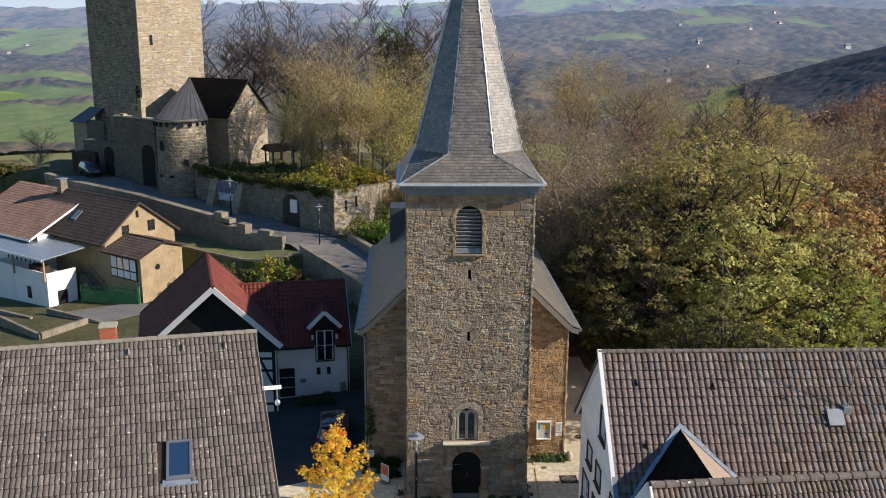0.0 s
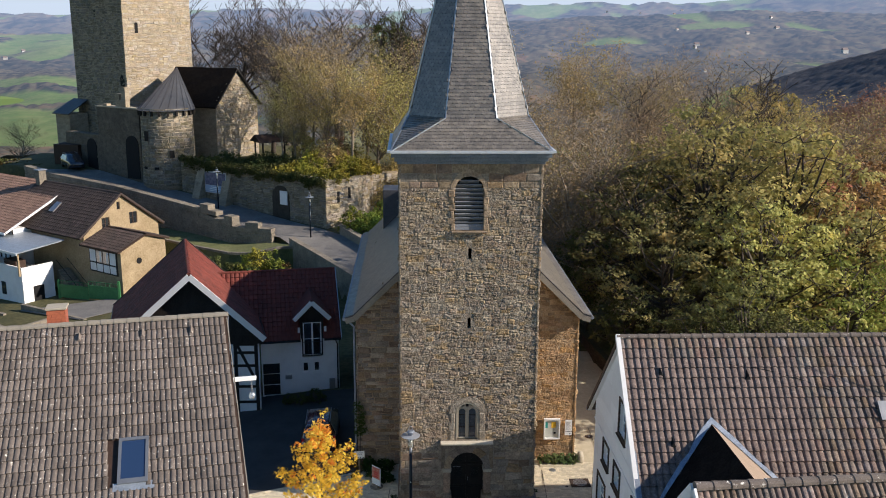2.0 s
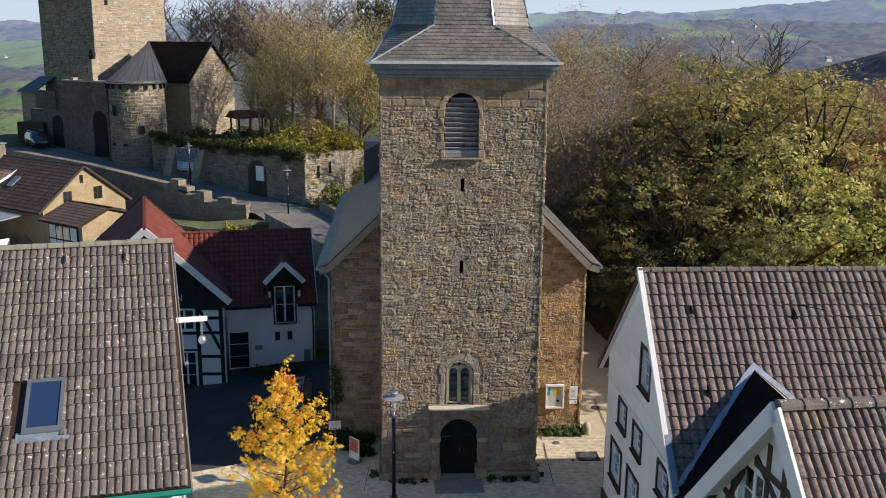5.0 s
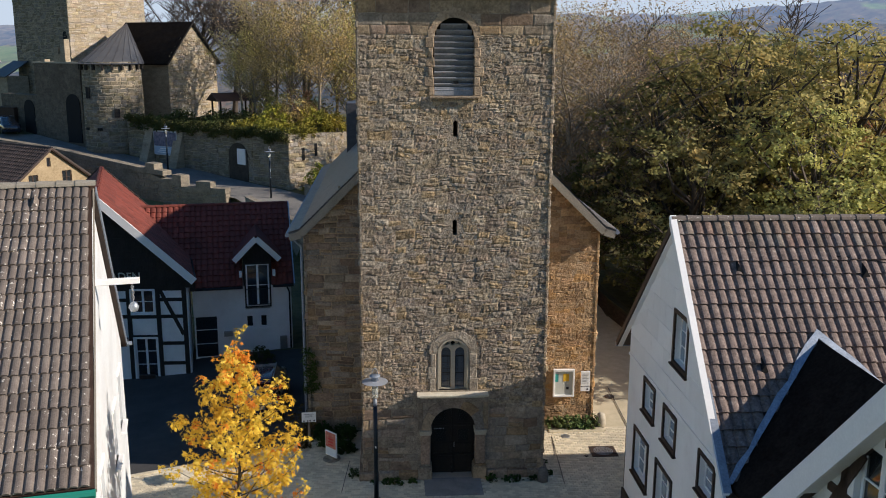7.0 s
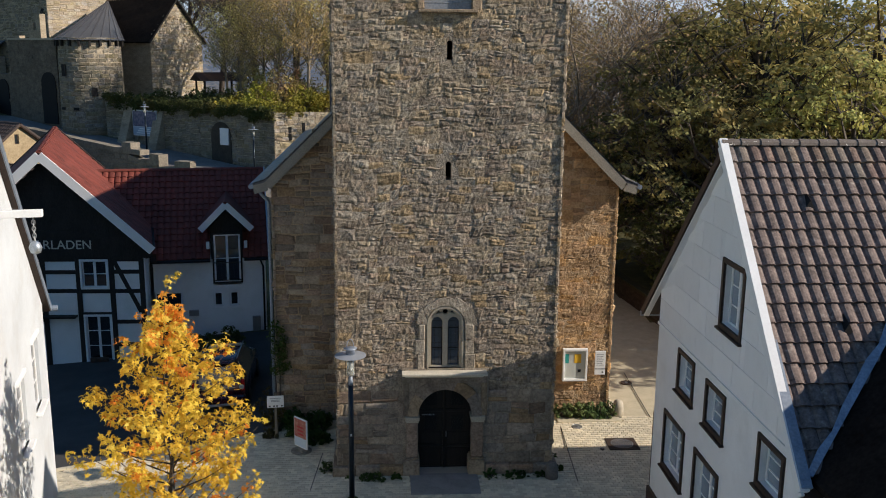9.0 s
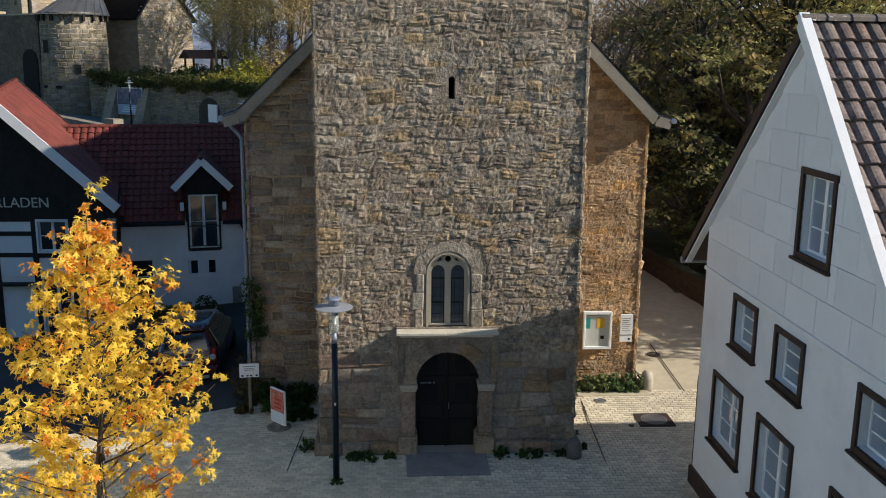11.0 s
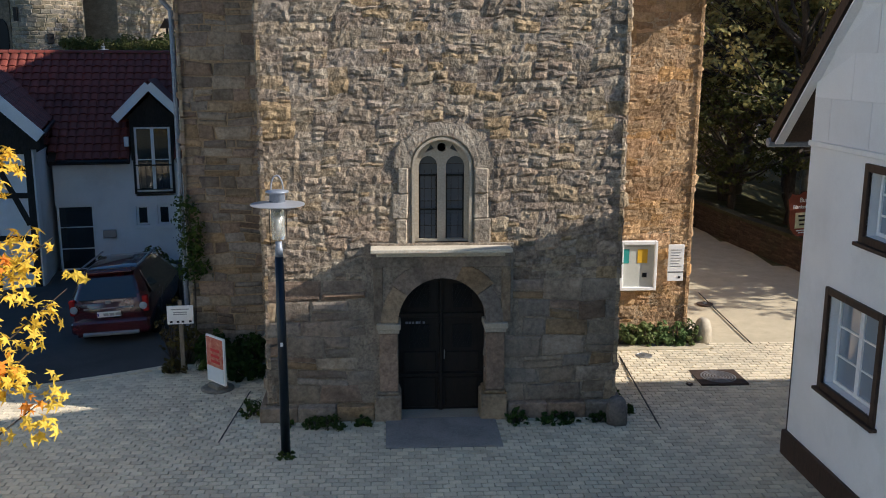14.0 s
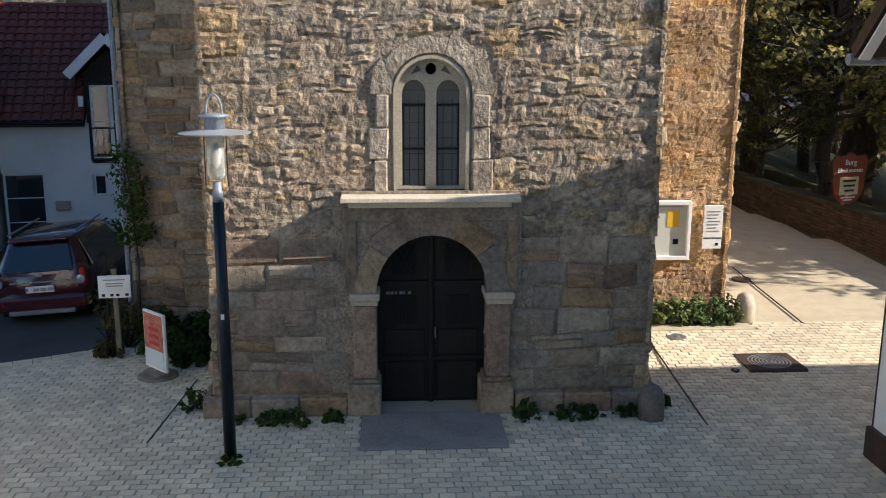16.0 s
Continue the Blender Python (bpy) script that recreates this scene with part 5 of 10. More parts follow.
GH_WINS = [(3.55, 3.85, 0.9, 1.7), (1.5, 3.6, 0.9, 1.6), (-2.2, 3.6, 0.9, 1.6)]
hole_wall_x(grey_house, -0.30, 0.30, -7.2, 5.1, gh_top, -1.0, GH_WINS, M_OLDWHITE)
part("wall", box(-16, -7.2, -1.0, -0.30, 5.1, 5.0), M_OLDWHITE, grey_house)
part("wall_inside", prism([(-0.45, -7.0, 5.0), (-0.45, 5, 5.0), (-0.45, 0, 10.2)], (-15, 0, 0)), M_DARK, grey_house)
for cy, cz, w, h in GH_WINS:
    wn_ = framed_window(grey_house, cy, cz, w - 0.02, h - 0.02, "y", -0.12, 1, M_WHITEP, None, (1, 3))
    part("window_sill", box(-0.05, cy - w / 2 - 0.06, cz - h / 2 - 0.08, 0.14, cy + w / 2 + 0.06, cz - h / 2, 0.01), M_WHITEP, wn_)
    part("window_hood", box(-0.02, cy - w / 2 - 0.08, cz + h / 2, 0.05, cy + w / 2 + 0.08, cz + h / 2 + 0.10, 0.01), M_WHITEP, wn_)
# sky window in the near slope
sk = lambda y: 10.7 + y * GH_K


def sky_cut(a, b):
    y = -7.45 + b * math.cos(math.atan(GH_K))
    return -3.42 < -15.8 + a < -2.45 and -5.85 < y < -4.3


slope(grey_house, -15.8, 0.52, -7.45, sk(-7.45), 0, 10.7, 0.36, 0.45, M_TILE, M_TILE_P, 5, lambda a, b: a > 10.5, [sky_cut], shear=-0.05, amp=0.021, lift=0.042, rolls=2)
slope(grey_house, -15.8, 0.14, 5.5, 4.95, 0, 10.7, 0.36, 0.442, M_TILE, M_TILE_P, 6, amp=0.021, lift=0.042, rolls=2)
ridge_tiles(grey_house, (-15.8, 0, 10.72), (0.14, 0, 10.72), M_VERGE, 0.15, 0.42)
part("verge_board", beam((0.10, 0.0, 10.62), (0.50, -7.45, sk(-7.45) - 0.06), 0.03, 0.10), M_VERGE, grey_house)
part("verge_board", beam((0.15, 0, 10.60), (0.15, 5.5, 4.9), 0.03, 0.18), M_ZINC, grey_house)
part("gutter", tube((-15.8, -7.52, sk(-7.5) - 0.05), (0.5, -7.52, sk(-7.5) - 0.05), 0.08, 0.08, 8), plain("teal_gutter", (0.02, 0.22, 0.16), 0.4), grey_house, "teal painted gutter")
part("gutter", tube((-15.8, 5.56, 4.90), (0.3, 5.56, 4.90), 0.07, 0.07, 8), M_ZINC, grey_house, "zinc gutter")
nrm = Vector((0, -GH_K, 1)).normalized()
rw = part("roof_window", prism([(-3.38, -5.80, sk(-5.80)), (-2.42, -5.80, sk(-5.80)), (-2.42, -4.36, sk(-4.36)), (-3.38, -4.36, sk(-4.36))], nrm * 0.03), M_DARK, grey_house, "tilted roof window with grey metal frame")
for x0, x1, y0, y1 in ((-3.38, -3.29, -5.8, -4.36), (-2.58, -2.49, -5.8, -4.36), (-3.29, -2.58, -5.8, -5.66), (-3.29, -2.58, -4.46, -4.36)):
    part("roof_window_frame", prism([(x0, y0, sk(y0)), (x1, y0, sk(y0)), (x1, y1, sk(y1)), (x0, y1, sk(y1))], nrm * 0.13), M_STEEL, rw)
part("pane", prism([(-3.29, -5.66, sk(-5.66)), (-2.58, -5.66, sk(-5.66)), (-2.58, -4.46, sk(-4.46)), (-3.29, -4.46, sk(-4.46))], nrm * 0.10), M_PANE_BLUE, rw, "blue reflecting glass")
part("apron_flashing", prism([(-3.5, -6.02, sk(-6.02) + 0.05), (-2.3, -6.02, sk(-6.02) + 0.05), (-2.3, -5.78, sk(-5.78) + 0.06), (-3.5, -5.78, sk(-5.78) + 0.06)], nrm * 0.02), M_LEAD, rw)
for a in (-4.85, -2.78, -1.15):
    part("vent_tile", prism([(a - 0.09, -0.75, sk(-0.75) + 0.04), (a + 0.09, -0.75, sk(-0.75) + 0.04), (a, -0.75, sk(-0.75) + 0.2)], (0, 0.25, 0.15)), M_TILE, grey_house)
chim = part("chimney", box(-5.95, 0.2, 9.5, -5.35, 0.75, 11.25, 0.01), mat("red_brick", (0.22, 0.065, 0.04), (0.40, 0.13, 0.08), 3, 0.9, bump=0.3, fine=40), grey_house, "red brick chimney")
_r = random.Random(5)
for k in range(9):
    for s in range(4):
        x0 = -5.96 + s * 0.155 - (k % 2) * 0.04
        part("brick", box(max(-5.97, x0 + 0.006), 0.185, 10.5 + k * 0.083, min(-5.33, x0 + 0.148), 0.2, 10.575 + k * 0.083), M_TILE_O, chim)
part("chimney_cap", box(-6.0, 0.15, 11.25, -5.3, 0.8, 11.32, 0.01), M_DRESSED, chim)
# loading beam with a hook and pulley
hoist = part("hoist_beam", box(-0.2, -0.55, 8.33, 1.04, -0.41, 8.47, 0.01), M_WHITEP, grey_house, "white painted hoist beam")
bm = bmesh.new()
for k in range(7):
    c = 8.29 - k * 0.065
    prev = None
    for j in range(9):
        a = 2 * math.pi * j / 8
        off = (math.cos(a) * 0.03, 0) if k % 2 else (0, math.cos(a) * 0.03)
        p = (0.86 + off[0], -0.475 + off[1], c + math.sin(a) * 0.055)
        if prev:
            tube(prev, p, 0.010, 0.010, 5, bm, False)
        prev = p
part("chain", bm, M_STEEL, hoist)
part("pulley", lathe([(0.02, -0.13), (0.09, -0.10), (0.125, 0.0), (0.09, 0.09), (0.03, 0.13)], 14, (0.86, -0.475, 7.73)), M_LEAD, hoist, "pale round pulley weight", True)

# -- half-timbered gable house near the viewer
timber_house = empty("timber_gable_house", "half-timbered gable house with brown tiled roof", "house")
THX = 6.95


def th_top(y):
    return 10.72 - abs(y - 24.75) * 1.06


hole_wall_x(timber_house, THX, 0.3, 20.6, 28.9, th_top, -0.8, [(25.9, 8.75, 0.9, 1.0)], M_WHITE)
part("wall", box(THX + 0.3, 20.6, -0.8, 20, 28.9, 6.2), M_WHITE, timber_house)
framed_window(timber_house, 25.9, 8.75, 0.88, 0.98, "y", THX + 0.12, -1, M_WHITEP, None, (2, 2))
for (ya, za), (yb, zb) in (((24.75, 7.2), (24.75, 10.6)), ((26.55, 7.0), (26.55, 8.8)), ((25.3, 7.0), (25.3, 10.0)), ((23.1, 7.0), (23.1, 8.9)), ((22.25, 7.9), (27.25, 7.9)), ((22.6, 8.35), (26.9, 8.35)), ((23.7, 9.45), (25.8, 9.45)), ((27.4, 7.1), (26.2, 9.1)), ((22.1, 7.1), (23.6, 9.3)), ((24.75, 9.0), (25.8, 9.6)), ((24.75, 9.0), (23.8, 9.6)), ((20.9, 6.3), (28.6, 6.3))):
    part("timber", beam((THX - 0.005, ya, za), (THX - 0.005, yb, zb), 0.03, 0.14, None, (0, -(zb - za), yb - ya)), M_BROWNWOOD, timber_house)
slope(timber_house, 6.72, 20.3, 20.0, 5.75, 24.75, 10.9, 0.30, 0.389, M_TILE_B, M_TILE_B, 7, lambda a, b: b > 3.6, amp=0.024, lift=0.045, rolls=2)
slope(timber_house, 6.72, 20.3, 29.5, 5.75, 24.75, 10.9, 0.30, 0.389, M_TILE_B, M_TILE_B, 8, amp=0.024, lift=0.045, rolls=2)
ridge_tiles(timber_house, (6.70, 24.75, 10.92), (20.3, 24.75, 10.92), M_TILE, 0.15, 0.40)
for yb in (20.0, 29.5):
    part("barge_board", beam((6.66, 24.75, 10.86), (6.66, yb, 5.75), 0.06, 0.34), M_WHITEP, timber_house, "pale blue-white barge board")
part("soffit", beam((6.82, 24.75, 10.68), (6.82, 29.5, 5.60), 0.26, 0.03), M_WHITEP, timber_house)
part("vent_cowl", lathe([(0.14, 0.0), (0.14, 0.25), (0.20, 0.28), (0.19, 0.42), (0.06, 0.52)], 14, (8.5, 23.85, 9.75)), M_BLACK, timber_house, "dark round roof vent", True)
timber_house.matrix_basis = pose(6.83, 24.75, -0.08, 0, 0, 4.0) @ Matrix.Translation((-6.70, -24.75, 0))

# ---- red-roofed shop house behind the square ----
red_house = empty("red_house", "half-timbered shop house with red clay tile roof", "house")
RGX, RGY = -11.66, 56.12          # gable middle and front
RG_WINS = [(-10.09, 2.76, 1.02, 1.10), (-10.07, 0.10, 1.02, 1.90), (-12.75, 2.76, 1.0, 1.1)]
bm = bmesh.new()
cuts = sorted({-16.1, -8.1, *[c for cx, cz, w, h in RG_WINS for c in (cx - w / 2, cx + w / 2)], -12.15, -10.85})
for a, b in zip(cuts, cuts[1:]):
    m = (a + b) / 2
    z = -2.2
    for lo, hi in sorted((cz - h / 2, cz + h / 2) for cx, cz, w, h in RG_WINS if abs(m - cx) < w / 2):
        box(a, RGY, z, b, RGY + 0.25, lo, bm=bm)
        z = hi
    box(a, RGY, z, b, RGY + 0.25, 3.4, bm=bm)
bmesh.ops.remove_doubles(bm, verts=bm.verts, dist=0.0005)
part("wall", bm, M_WHITE, red_house, "white infill panels between black timbers")
part("wall", prism([(-16.1, RGY + 0.25, -2.2), (-8.1, RGY + 0.25, -2.2), (-8.1, RGY + 0.25, 3.3), (-16.1, RGY + 0.25, 3.3)], (-1.2, 5.8, 0)), M_WHITE, red_house)
board = part("gable_boarding", prism([(-16.2, RGY - 0.06, 3.42), (-7.86, RGY - 0.06, 3.42), (-7.86, RGY - 0.06, 3.90), (RGX, RGY - 0.06, 7.30)], (0, 0.3, 0)), M_TIMBER, red_house, "black-stained gable boarding")
for k in range(1, 13):
    z = 3.42 + k * 0.29
    hw = 7.25 - z
    if hw > 0.2:
        part("plank", box(RGX - hw * 1.10, RGY - 0.075, z - 0.02, RGX + hw * 0.99, RGY - 0.058, z + 0.25), M_TIMBER, board)
# Black filler for the unlit roof space
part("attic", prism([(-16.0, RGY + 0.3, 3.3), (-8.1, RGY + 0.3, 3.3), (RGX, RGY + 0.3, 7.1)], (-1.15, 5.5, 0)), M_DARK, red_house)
m_letters = plain("cream_letters", (0.62, 0.60, 0.52), 0.5)
words("RLADEN", 0.50, Matrix.Translation((-11.98, RGY - 0.085, 3.80)) @ Matrix.Rotation(math.pi / 2, 4, "X"), m_letters, "lettering", red_house, 0.012)
bm = bmesh.new()
for k in range(3):
    box(-13.2 + k * 0.4, RGY - 0.095, 3.80, -12.9 + k * 0.4, RGY - 0.08, 4.15, bm=bm)
part("lettering", bm, m_letters, red_house, "cream shop lettering, partly hidden")
for xa, za, xb, zb in ((-8.25, -1.2, -8.25, 3.4), (-9.42, -1.2, -9.42, 3.4), (-10.72, -1.2, -10.72, 3.4), (-12.08, -1.2, -12.08, 3.4), (-13.4, -1.2, -13.4, 3.4), (-16.0, -1.2, -16.0, 3.4), (-14.7, -1.2, -14.7, 3.4)):
    part("timber", box(xa - 0.10, RGY - 0.035, za, xb + 0.10, RGY + 0.1, zb, 0.006), M_TIMBER, red_house)
for xa, xb, z in ((-16.1, -8.2, 3.36), (-13.3, -10.8, 2.85), (-9.4, -8.3, 2.86), (-13.3, -10.8, 2.08), (-10.7, -9.5, 2.06), (-9.4, -8.3, 2.07), (-10.7, -9.5, 1.12), (-9.4, -8.3, 0.80), (-9.4, -8.3, -0.15), (-10.7, -8.2, -1.05), (-16.1, -12.1, 0.9), (-16.1, -12.1, -1.05), (-13.3, -12.1, 1.12)):
    part("timber", box(xa, RGY - 0.03, z - 0.08, xb, RGY + 0.1, z + 0.08, 0.006), M_TIMBER, red_house)
for p, q in (((-9.3, 3.3), (-8.35, 1.2)), ((-14.7, 3.3), (-16.0, 1.0))):
    part("timber", beam((p[0], RGY - 0.01, p[1]), (q[0], RGY - 0.01, q[1]), 0.05, 0.16, None, (1, 0, 0.4)), M_TIMBER, red_house)
for cx, cz, w, h in RG_WINS:
    framed_window(red_house, cx, cz, w - 0.02, h - 0.02, "x", RGY + 0.10, -1, M_WHITEP, None, (2, 2 if h < 1.5 else 3))
    for q in ((cx - w / 2 - 0.05, cz - h / 2 - 0.06, cx - w / 2 + 0.03, cz + h / 2 + 0.06), (cx + w / 2 - 0.03, cz - h / 2 - 0.06, cx + w / 2 + 0.05, cz + h / 2 + 0.06), (cx - w / 2, cz + h / 2 - 0.03, cx + w / 2, cz + h / 2 + 0.06), (cx - w / 2, cz - h / 2 - 0.06, cx + w / 2, cz - h / 2 + 0.03)):
        part("window_frame", box(q[0], RGY - 0.05, q[1], q[2], RGY + 0.02, q[3], 0.006), M_WHITEP, red_house)
flowers = empty("flower_box", "dark flower box with trailing plants on a window sill", "flower box", at=(-10.07, RGY - 0.16, -0.72))
part("trough", box(-0.35, -0.1, -0.12, 0.35, 0.1, 0.06, 0.01), M_BROWNWOOD, flowers)
part("door", box(-12.0, RGY + 0.02, -1.6, -10.85, RGY + 0.12, 1.02, 0.01), M_TIMBER, red_house, "black-stained shop door")
part("shop_panel", box(-11.95, RGY - 0.05, 1.30, -10.85, RGY - 0.03, 1.95, 0.005), M_WHITEP, red_house, "white shop panel")
part("stone_base", box(-16.2, RGY - 0.10, -2.4, -8.0, RGY + 0.2, -1.15, 0.02), M_ASHLAR, red_house, "grey stone base")
part("pent_roof", box(-13.4, RGY - 0.35, 1.02, -10.85, RGY, 1.10, 0.01), M_TIMBER, red_house)
# gable roof: the ridge runs back at a slant
SK, DEEP = Vector((-0.262, 1.0, 0.045)), 7.3
for s, reach, z_e in ((-1, 4.70, 3.35), (1, 3.98, 3.95)):
    f0 = Vector((RGX + s * reach, RGY - 0.55, z_e))
    o = f0 + SK * DEEP if s < 0 else f0
    u = -SK if s < 0 else SK
    v = Vector((-s * reach, 0, 7.60 - z_e))
    n_ = u.cross(v).normalized()
    part("roof_deck", prism([o, o + u * DEEP, o + u * DEEP + v, o + v], -n_ * 0.14), M_BROWNWOOD, red_house)
    tiled_slope(red_house, o + n_ * 0.01, u, v, SK.length * DEEP, v.length, 0.27, 0.34, M_TILE_R, M_TILE_R, 40 + s, amp=0.025)
    slip = 0.004 if s > 0 else 0.0
    part("barge_board", beam((RGX, RGY - 0.58 - slip, 7.52), (RGX + s * (reach + 0.05), RGY - 0.58 - slip, z_e - 0.13), 0.05, 0.34), M_WHITEP, red_house, "white painted barge board")
    back = Vector((RGX, RGY - 0.55, 7.66)) + SK * DEEP
    part("barge_board", beam(back, back + Vector((s * (reach + 0.05), 0, z_e - 7.65)), 0.05, 0.16), M_TILE_D, red_house)
    g0 = f0 + Vector((s * 0.08, 0.05, -0.07))
    part("gutter", tube(g0, g0 + SK * (DEEP - 0.1), 0.06, 0.06, 8), M_BLACK, red_house)
ridge_tiles(red_house, (RGX, RGY - 0.5, 7.62), Vector((RGX, RGY - 0.5, 7.62)) + SK * (DEEP - 0.1), M_TILE_R, 0.13, 0.38)
# wing with dormer, set back behind the gable
before_wing = set(red_house.children)
WGY = 57.26
bm = bmesh.new()
wg = [(-7.55, 0.55, 1.15, 2.1), (-5.10, 2.85, 1.15, 2.0), (-5.51, 1.22, 0.42, 0.62), (-4.85, 1.22, 0.42, 0.62)]
cuts = sorted({-8.1, -3.5, *[c for cx, cz, w, h in wg for c in (cx - w / 2, cx + w / 2)]})
for a, b in zip(cuts, cuts[1:]):
    m = (a + b) / 2
    z = -2.0
    for lo, hi in sorted((cz - h / 2, cz + h / 2) for cx, cz, w, h in wg if abs(m - cx) < w / 2):
        box(a, WGY, z, b, WGY + 0.25, lo, bm=bm)
        z = hi
    if z < 3.15:
        box(a, WGY, z, b, WGY + 0.25, 3.15, bm=bm)
bmesh.ops.remove_doubles(bm, verts=bm.verts, dist=0.0005)
part("wall", bm, M_WHITE, red_house)
part("wall", box(-8.0, WGY + 0.5, -2, -3.5, 65.5, 3.1), M_WHITE, red_house)
slope(red_house, -12.0, -3.4, WGY - 0.35, 3.05, 60.9, 6.32, 0.27, 0.34, M_TILE_R, M_TILE_R, 50, lambda a, b: a > 4.2, [lambda a, b: abs(-12.0 + a + 5.08) < 0.72 and b < 2.0, lambda a, b: -12.0 + a < -7.9 - b * 0.85], amp=0.025, deck=False)
part("roof_deck", prism([(-7.9, WGY - 0.30, 3.04), (-8.2, 60.9, 6.28), (-12.3, 60.9, 6.28)], (0, 0.06, -0.10)), M_BROWNWOOD, red_house)
slab(red_house, (-8.2, WGY - 0.35, 3.02), (1, 0, 0), (0, 3.99, 3.27), 2.42, 5.16, 0.14, M_BROWNWOOD)
slab(red_house, (-4.38, WGY - 0.35, 3.02), (1, 0, 0), (0, 3.99, 3.27), 0.98, 5.16, 0.14, M_BROWNWOOD)
slab(red_house, (-5.778, WGY + 1.2, 4.29), (1, 0, 0), (0, 3.99, 3.27), 1.396, 3.15, 0.14, M_BROWNWOOD)
slope(red_house, -12.0, -3.4, 64.9, 3.05, 60.9, 6.32, 0.27, 0.34, M_TILE_R, M_TILE_R, 51, amp=0.025)
ridge_tiles(red_house, (-11.4, 60.9, 6.34), (-3.4, 60.9, 6.34), M_TILE_R, 0.12, 0.38)
for gx0, gx1 in ((-7.9, -5.80), (-4.36, -3.4)):
    part("gutter", tube((gx0, WGY - 0.42, 3.02), (gx1, WGY - 0.42, 3.02), 0.06, 0.06, 8), M_BLACK, red_house, "dark gutter")
bm = tube((-3.72, WGY - 0.4, 2.98), (-3.60, WGY - 0.06, 2.6), 0.04, 0.04, 8)
tube((-3.60, WGY - 0.06, 2.6), (-3.60, WGY - 0.06, -0.8), 0.04, 0.04, 8, bm)
part("downpipe", bm, M_BLACK, red_house)
part("gable_end_board", beam((-3.36, WGY - 0.4, 3.05), (-3.36, 60.9, 6.36), 0.05, 0.22), M_LEAD, red_house)
framed_window(red_house, -7.55, 0.55, 1.13, 2.08, "x", WGY + 0.10, -1, M_WHITEP, None, (1, 3), name="glazed_door")
for cx in (-5.51, -4.85):
    framed_window(red_house, cx, 1.22, 0.40, 0.60, "x", WGY + 0.10, -1, M_WHITEP, None, (1, 1))
    part("window_frame", box(cx - 0.30, WGY - 0.03, 0.80, cx + 0.30, WGY - 0.005, 0.88, 0.005), M_WHITEP, red_house)
dormer = part("dormer", box(-5.75, WGY - 0.02, 3.0, -4.42, WGY + 1.9, 4.35), M_TIMBER, red_house, "dark clad dormer with white gable boards")
part("dormer_gable", prism([(-5.85, WGY - 0.02, 4.30), (-4.32, WGY - 0.02, 4.30), (-5.08, WGY - 0.02, 5.05)], (0, 2.6, 0)), M_TIMBER, dormer)
framed_window(red_house, -5.08, 3.02, 1.10, 2.05, "x", WGY - 0.03, -1, M_WHITEP, M_TIMBER, (2, 2), depth=0.12, sill=False, name="french_window")
for s in (-1, 1):
    part("barge_board", beam((-5.08, WGY - 0.38 - 0.002 * s, 5.36), (-5.08 + s * 1.06, WGY - 0.38 - 0.002 * s, 4.30), 0.05, 0.26), M_WHITEP, dormer)
    part("dormer_roof", prism([(-5.08, WGY - 0.40, 5.46), (-5.08 + s * 1.10, WGY - 0.40, 4.36), (-5.08 + s * 1.10, WGY + 1.3, 4.36), (-5.08, WGY + 2.7, 5.46)], (0, 0, 0.06)), M_TILE_R, dormer)
    part("floodlight", box(-5.08 + s * 0.78 - 0.07, WGY - 0.16, 3.45, -5.08 + s * 0.78 + 0.07, WGY, 3.75, 0.01), M_WHITEP, dormer)
rail = part("balcony_rail", beam((-5.66, WGY - 0.16, 2.85), (-4.50, WGY - 0.16, 2.85), 0.03, 0.04), M_BLACK, dormer, "black french balcony rail")
part("rail_foot", beam((-5.66, WGY - 0.16, 2.08), (-4.50, WGY - 0.16, 2.08), 0.03, 0.03), M_BLACK, rail)
for k in range(8):
    x = -5.66 + k * 1.16 / 7
    part("bar", beam((x, WGY - 0.16, 2.08), (x, WGY - 0.16, 2.85), 0.009, 0.009), M_BLACK, rail)
part("mail_box", box(-6.75, WGY - 0.12, 0.55, -6.35, WGY, 0.80, 0.01), M_STEEL, red_house, "grey letter box")
part("meter_box", box(-4.12, WGY - 0.14, -0.35, -3.78, WGY, 0.40, 0.01), M_STEEL, red_house, "grey meter cabinet")
for ob in set(red_house.children) - before_wing:
    ob.matrix_basis = pose(-8.23, 57.75, -0.16, 0, 0, 9.0) @ Matrix.Translation((8.10, -56.91, 0)) @ ob.matrix_basis

# ---- castle ----
castle = empty("castle", "ruined medieval castle with square stone keep and chapel", "castle")


def solid(points, z0, z1, bm=None):
    return prism([(x, y, z0) for x, y in points], (0, 0, z1 - z0), bm)


KC = Vector((-33.6, 119.8))
KR, KL = Vector((6.5, 6.6)), Vector((-8.7, 7.6))
keep = part("keep", solid([KC, KC + KR, KC + KR + KL, KC + KL], 2.0, 36.0), M_CASTLE, castle, "square ochre sandstone keep")


def on_face(a, d, n, s, z0, w, h, depth, material, name, parent, lab=""):
    """A plate on an upright face: a: the face's foot corner, d: along it, n: out of it; s metres along."""
    d, n = Vector((*Vector(d).normalized(), 0)), Vector((*Vector(n).normalized(), 0))
    p = Vector((a[0], a[1], 0)) + d * (s - w / 2) + n * depth
    pts = [p + Vector((0, 0, z0)), p + d * w + Vector((0, 0, z0)), p + d * w + Vector((0, 0, z0 + h)), p + Vector((0, 0, z0 + h))]
    return part(name, prism(pts, -n * 0.12), material, parent, lab)


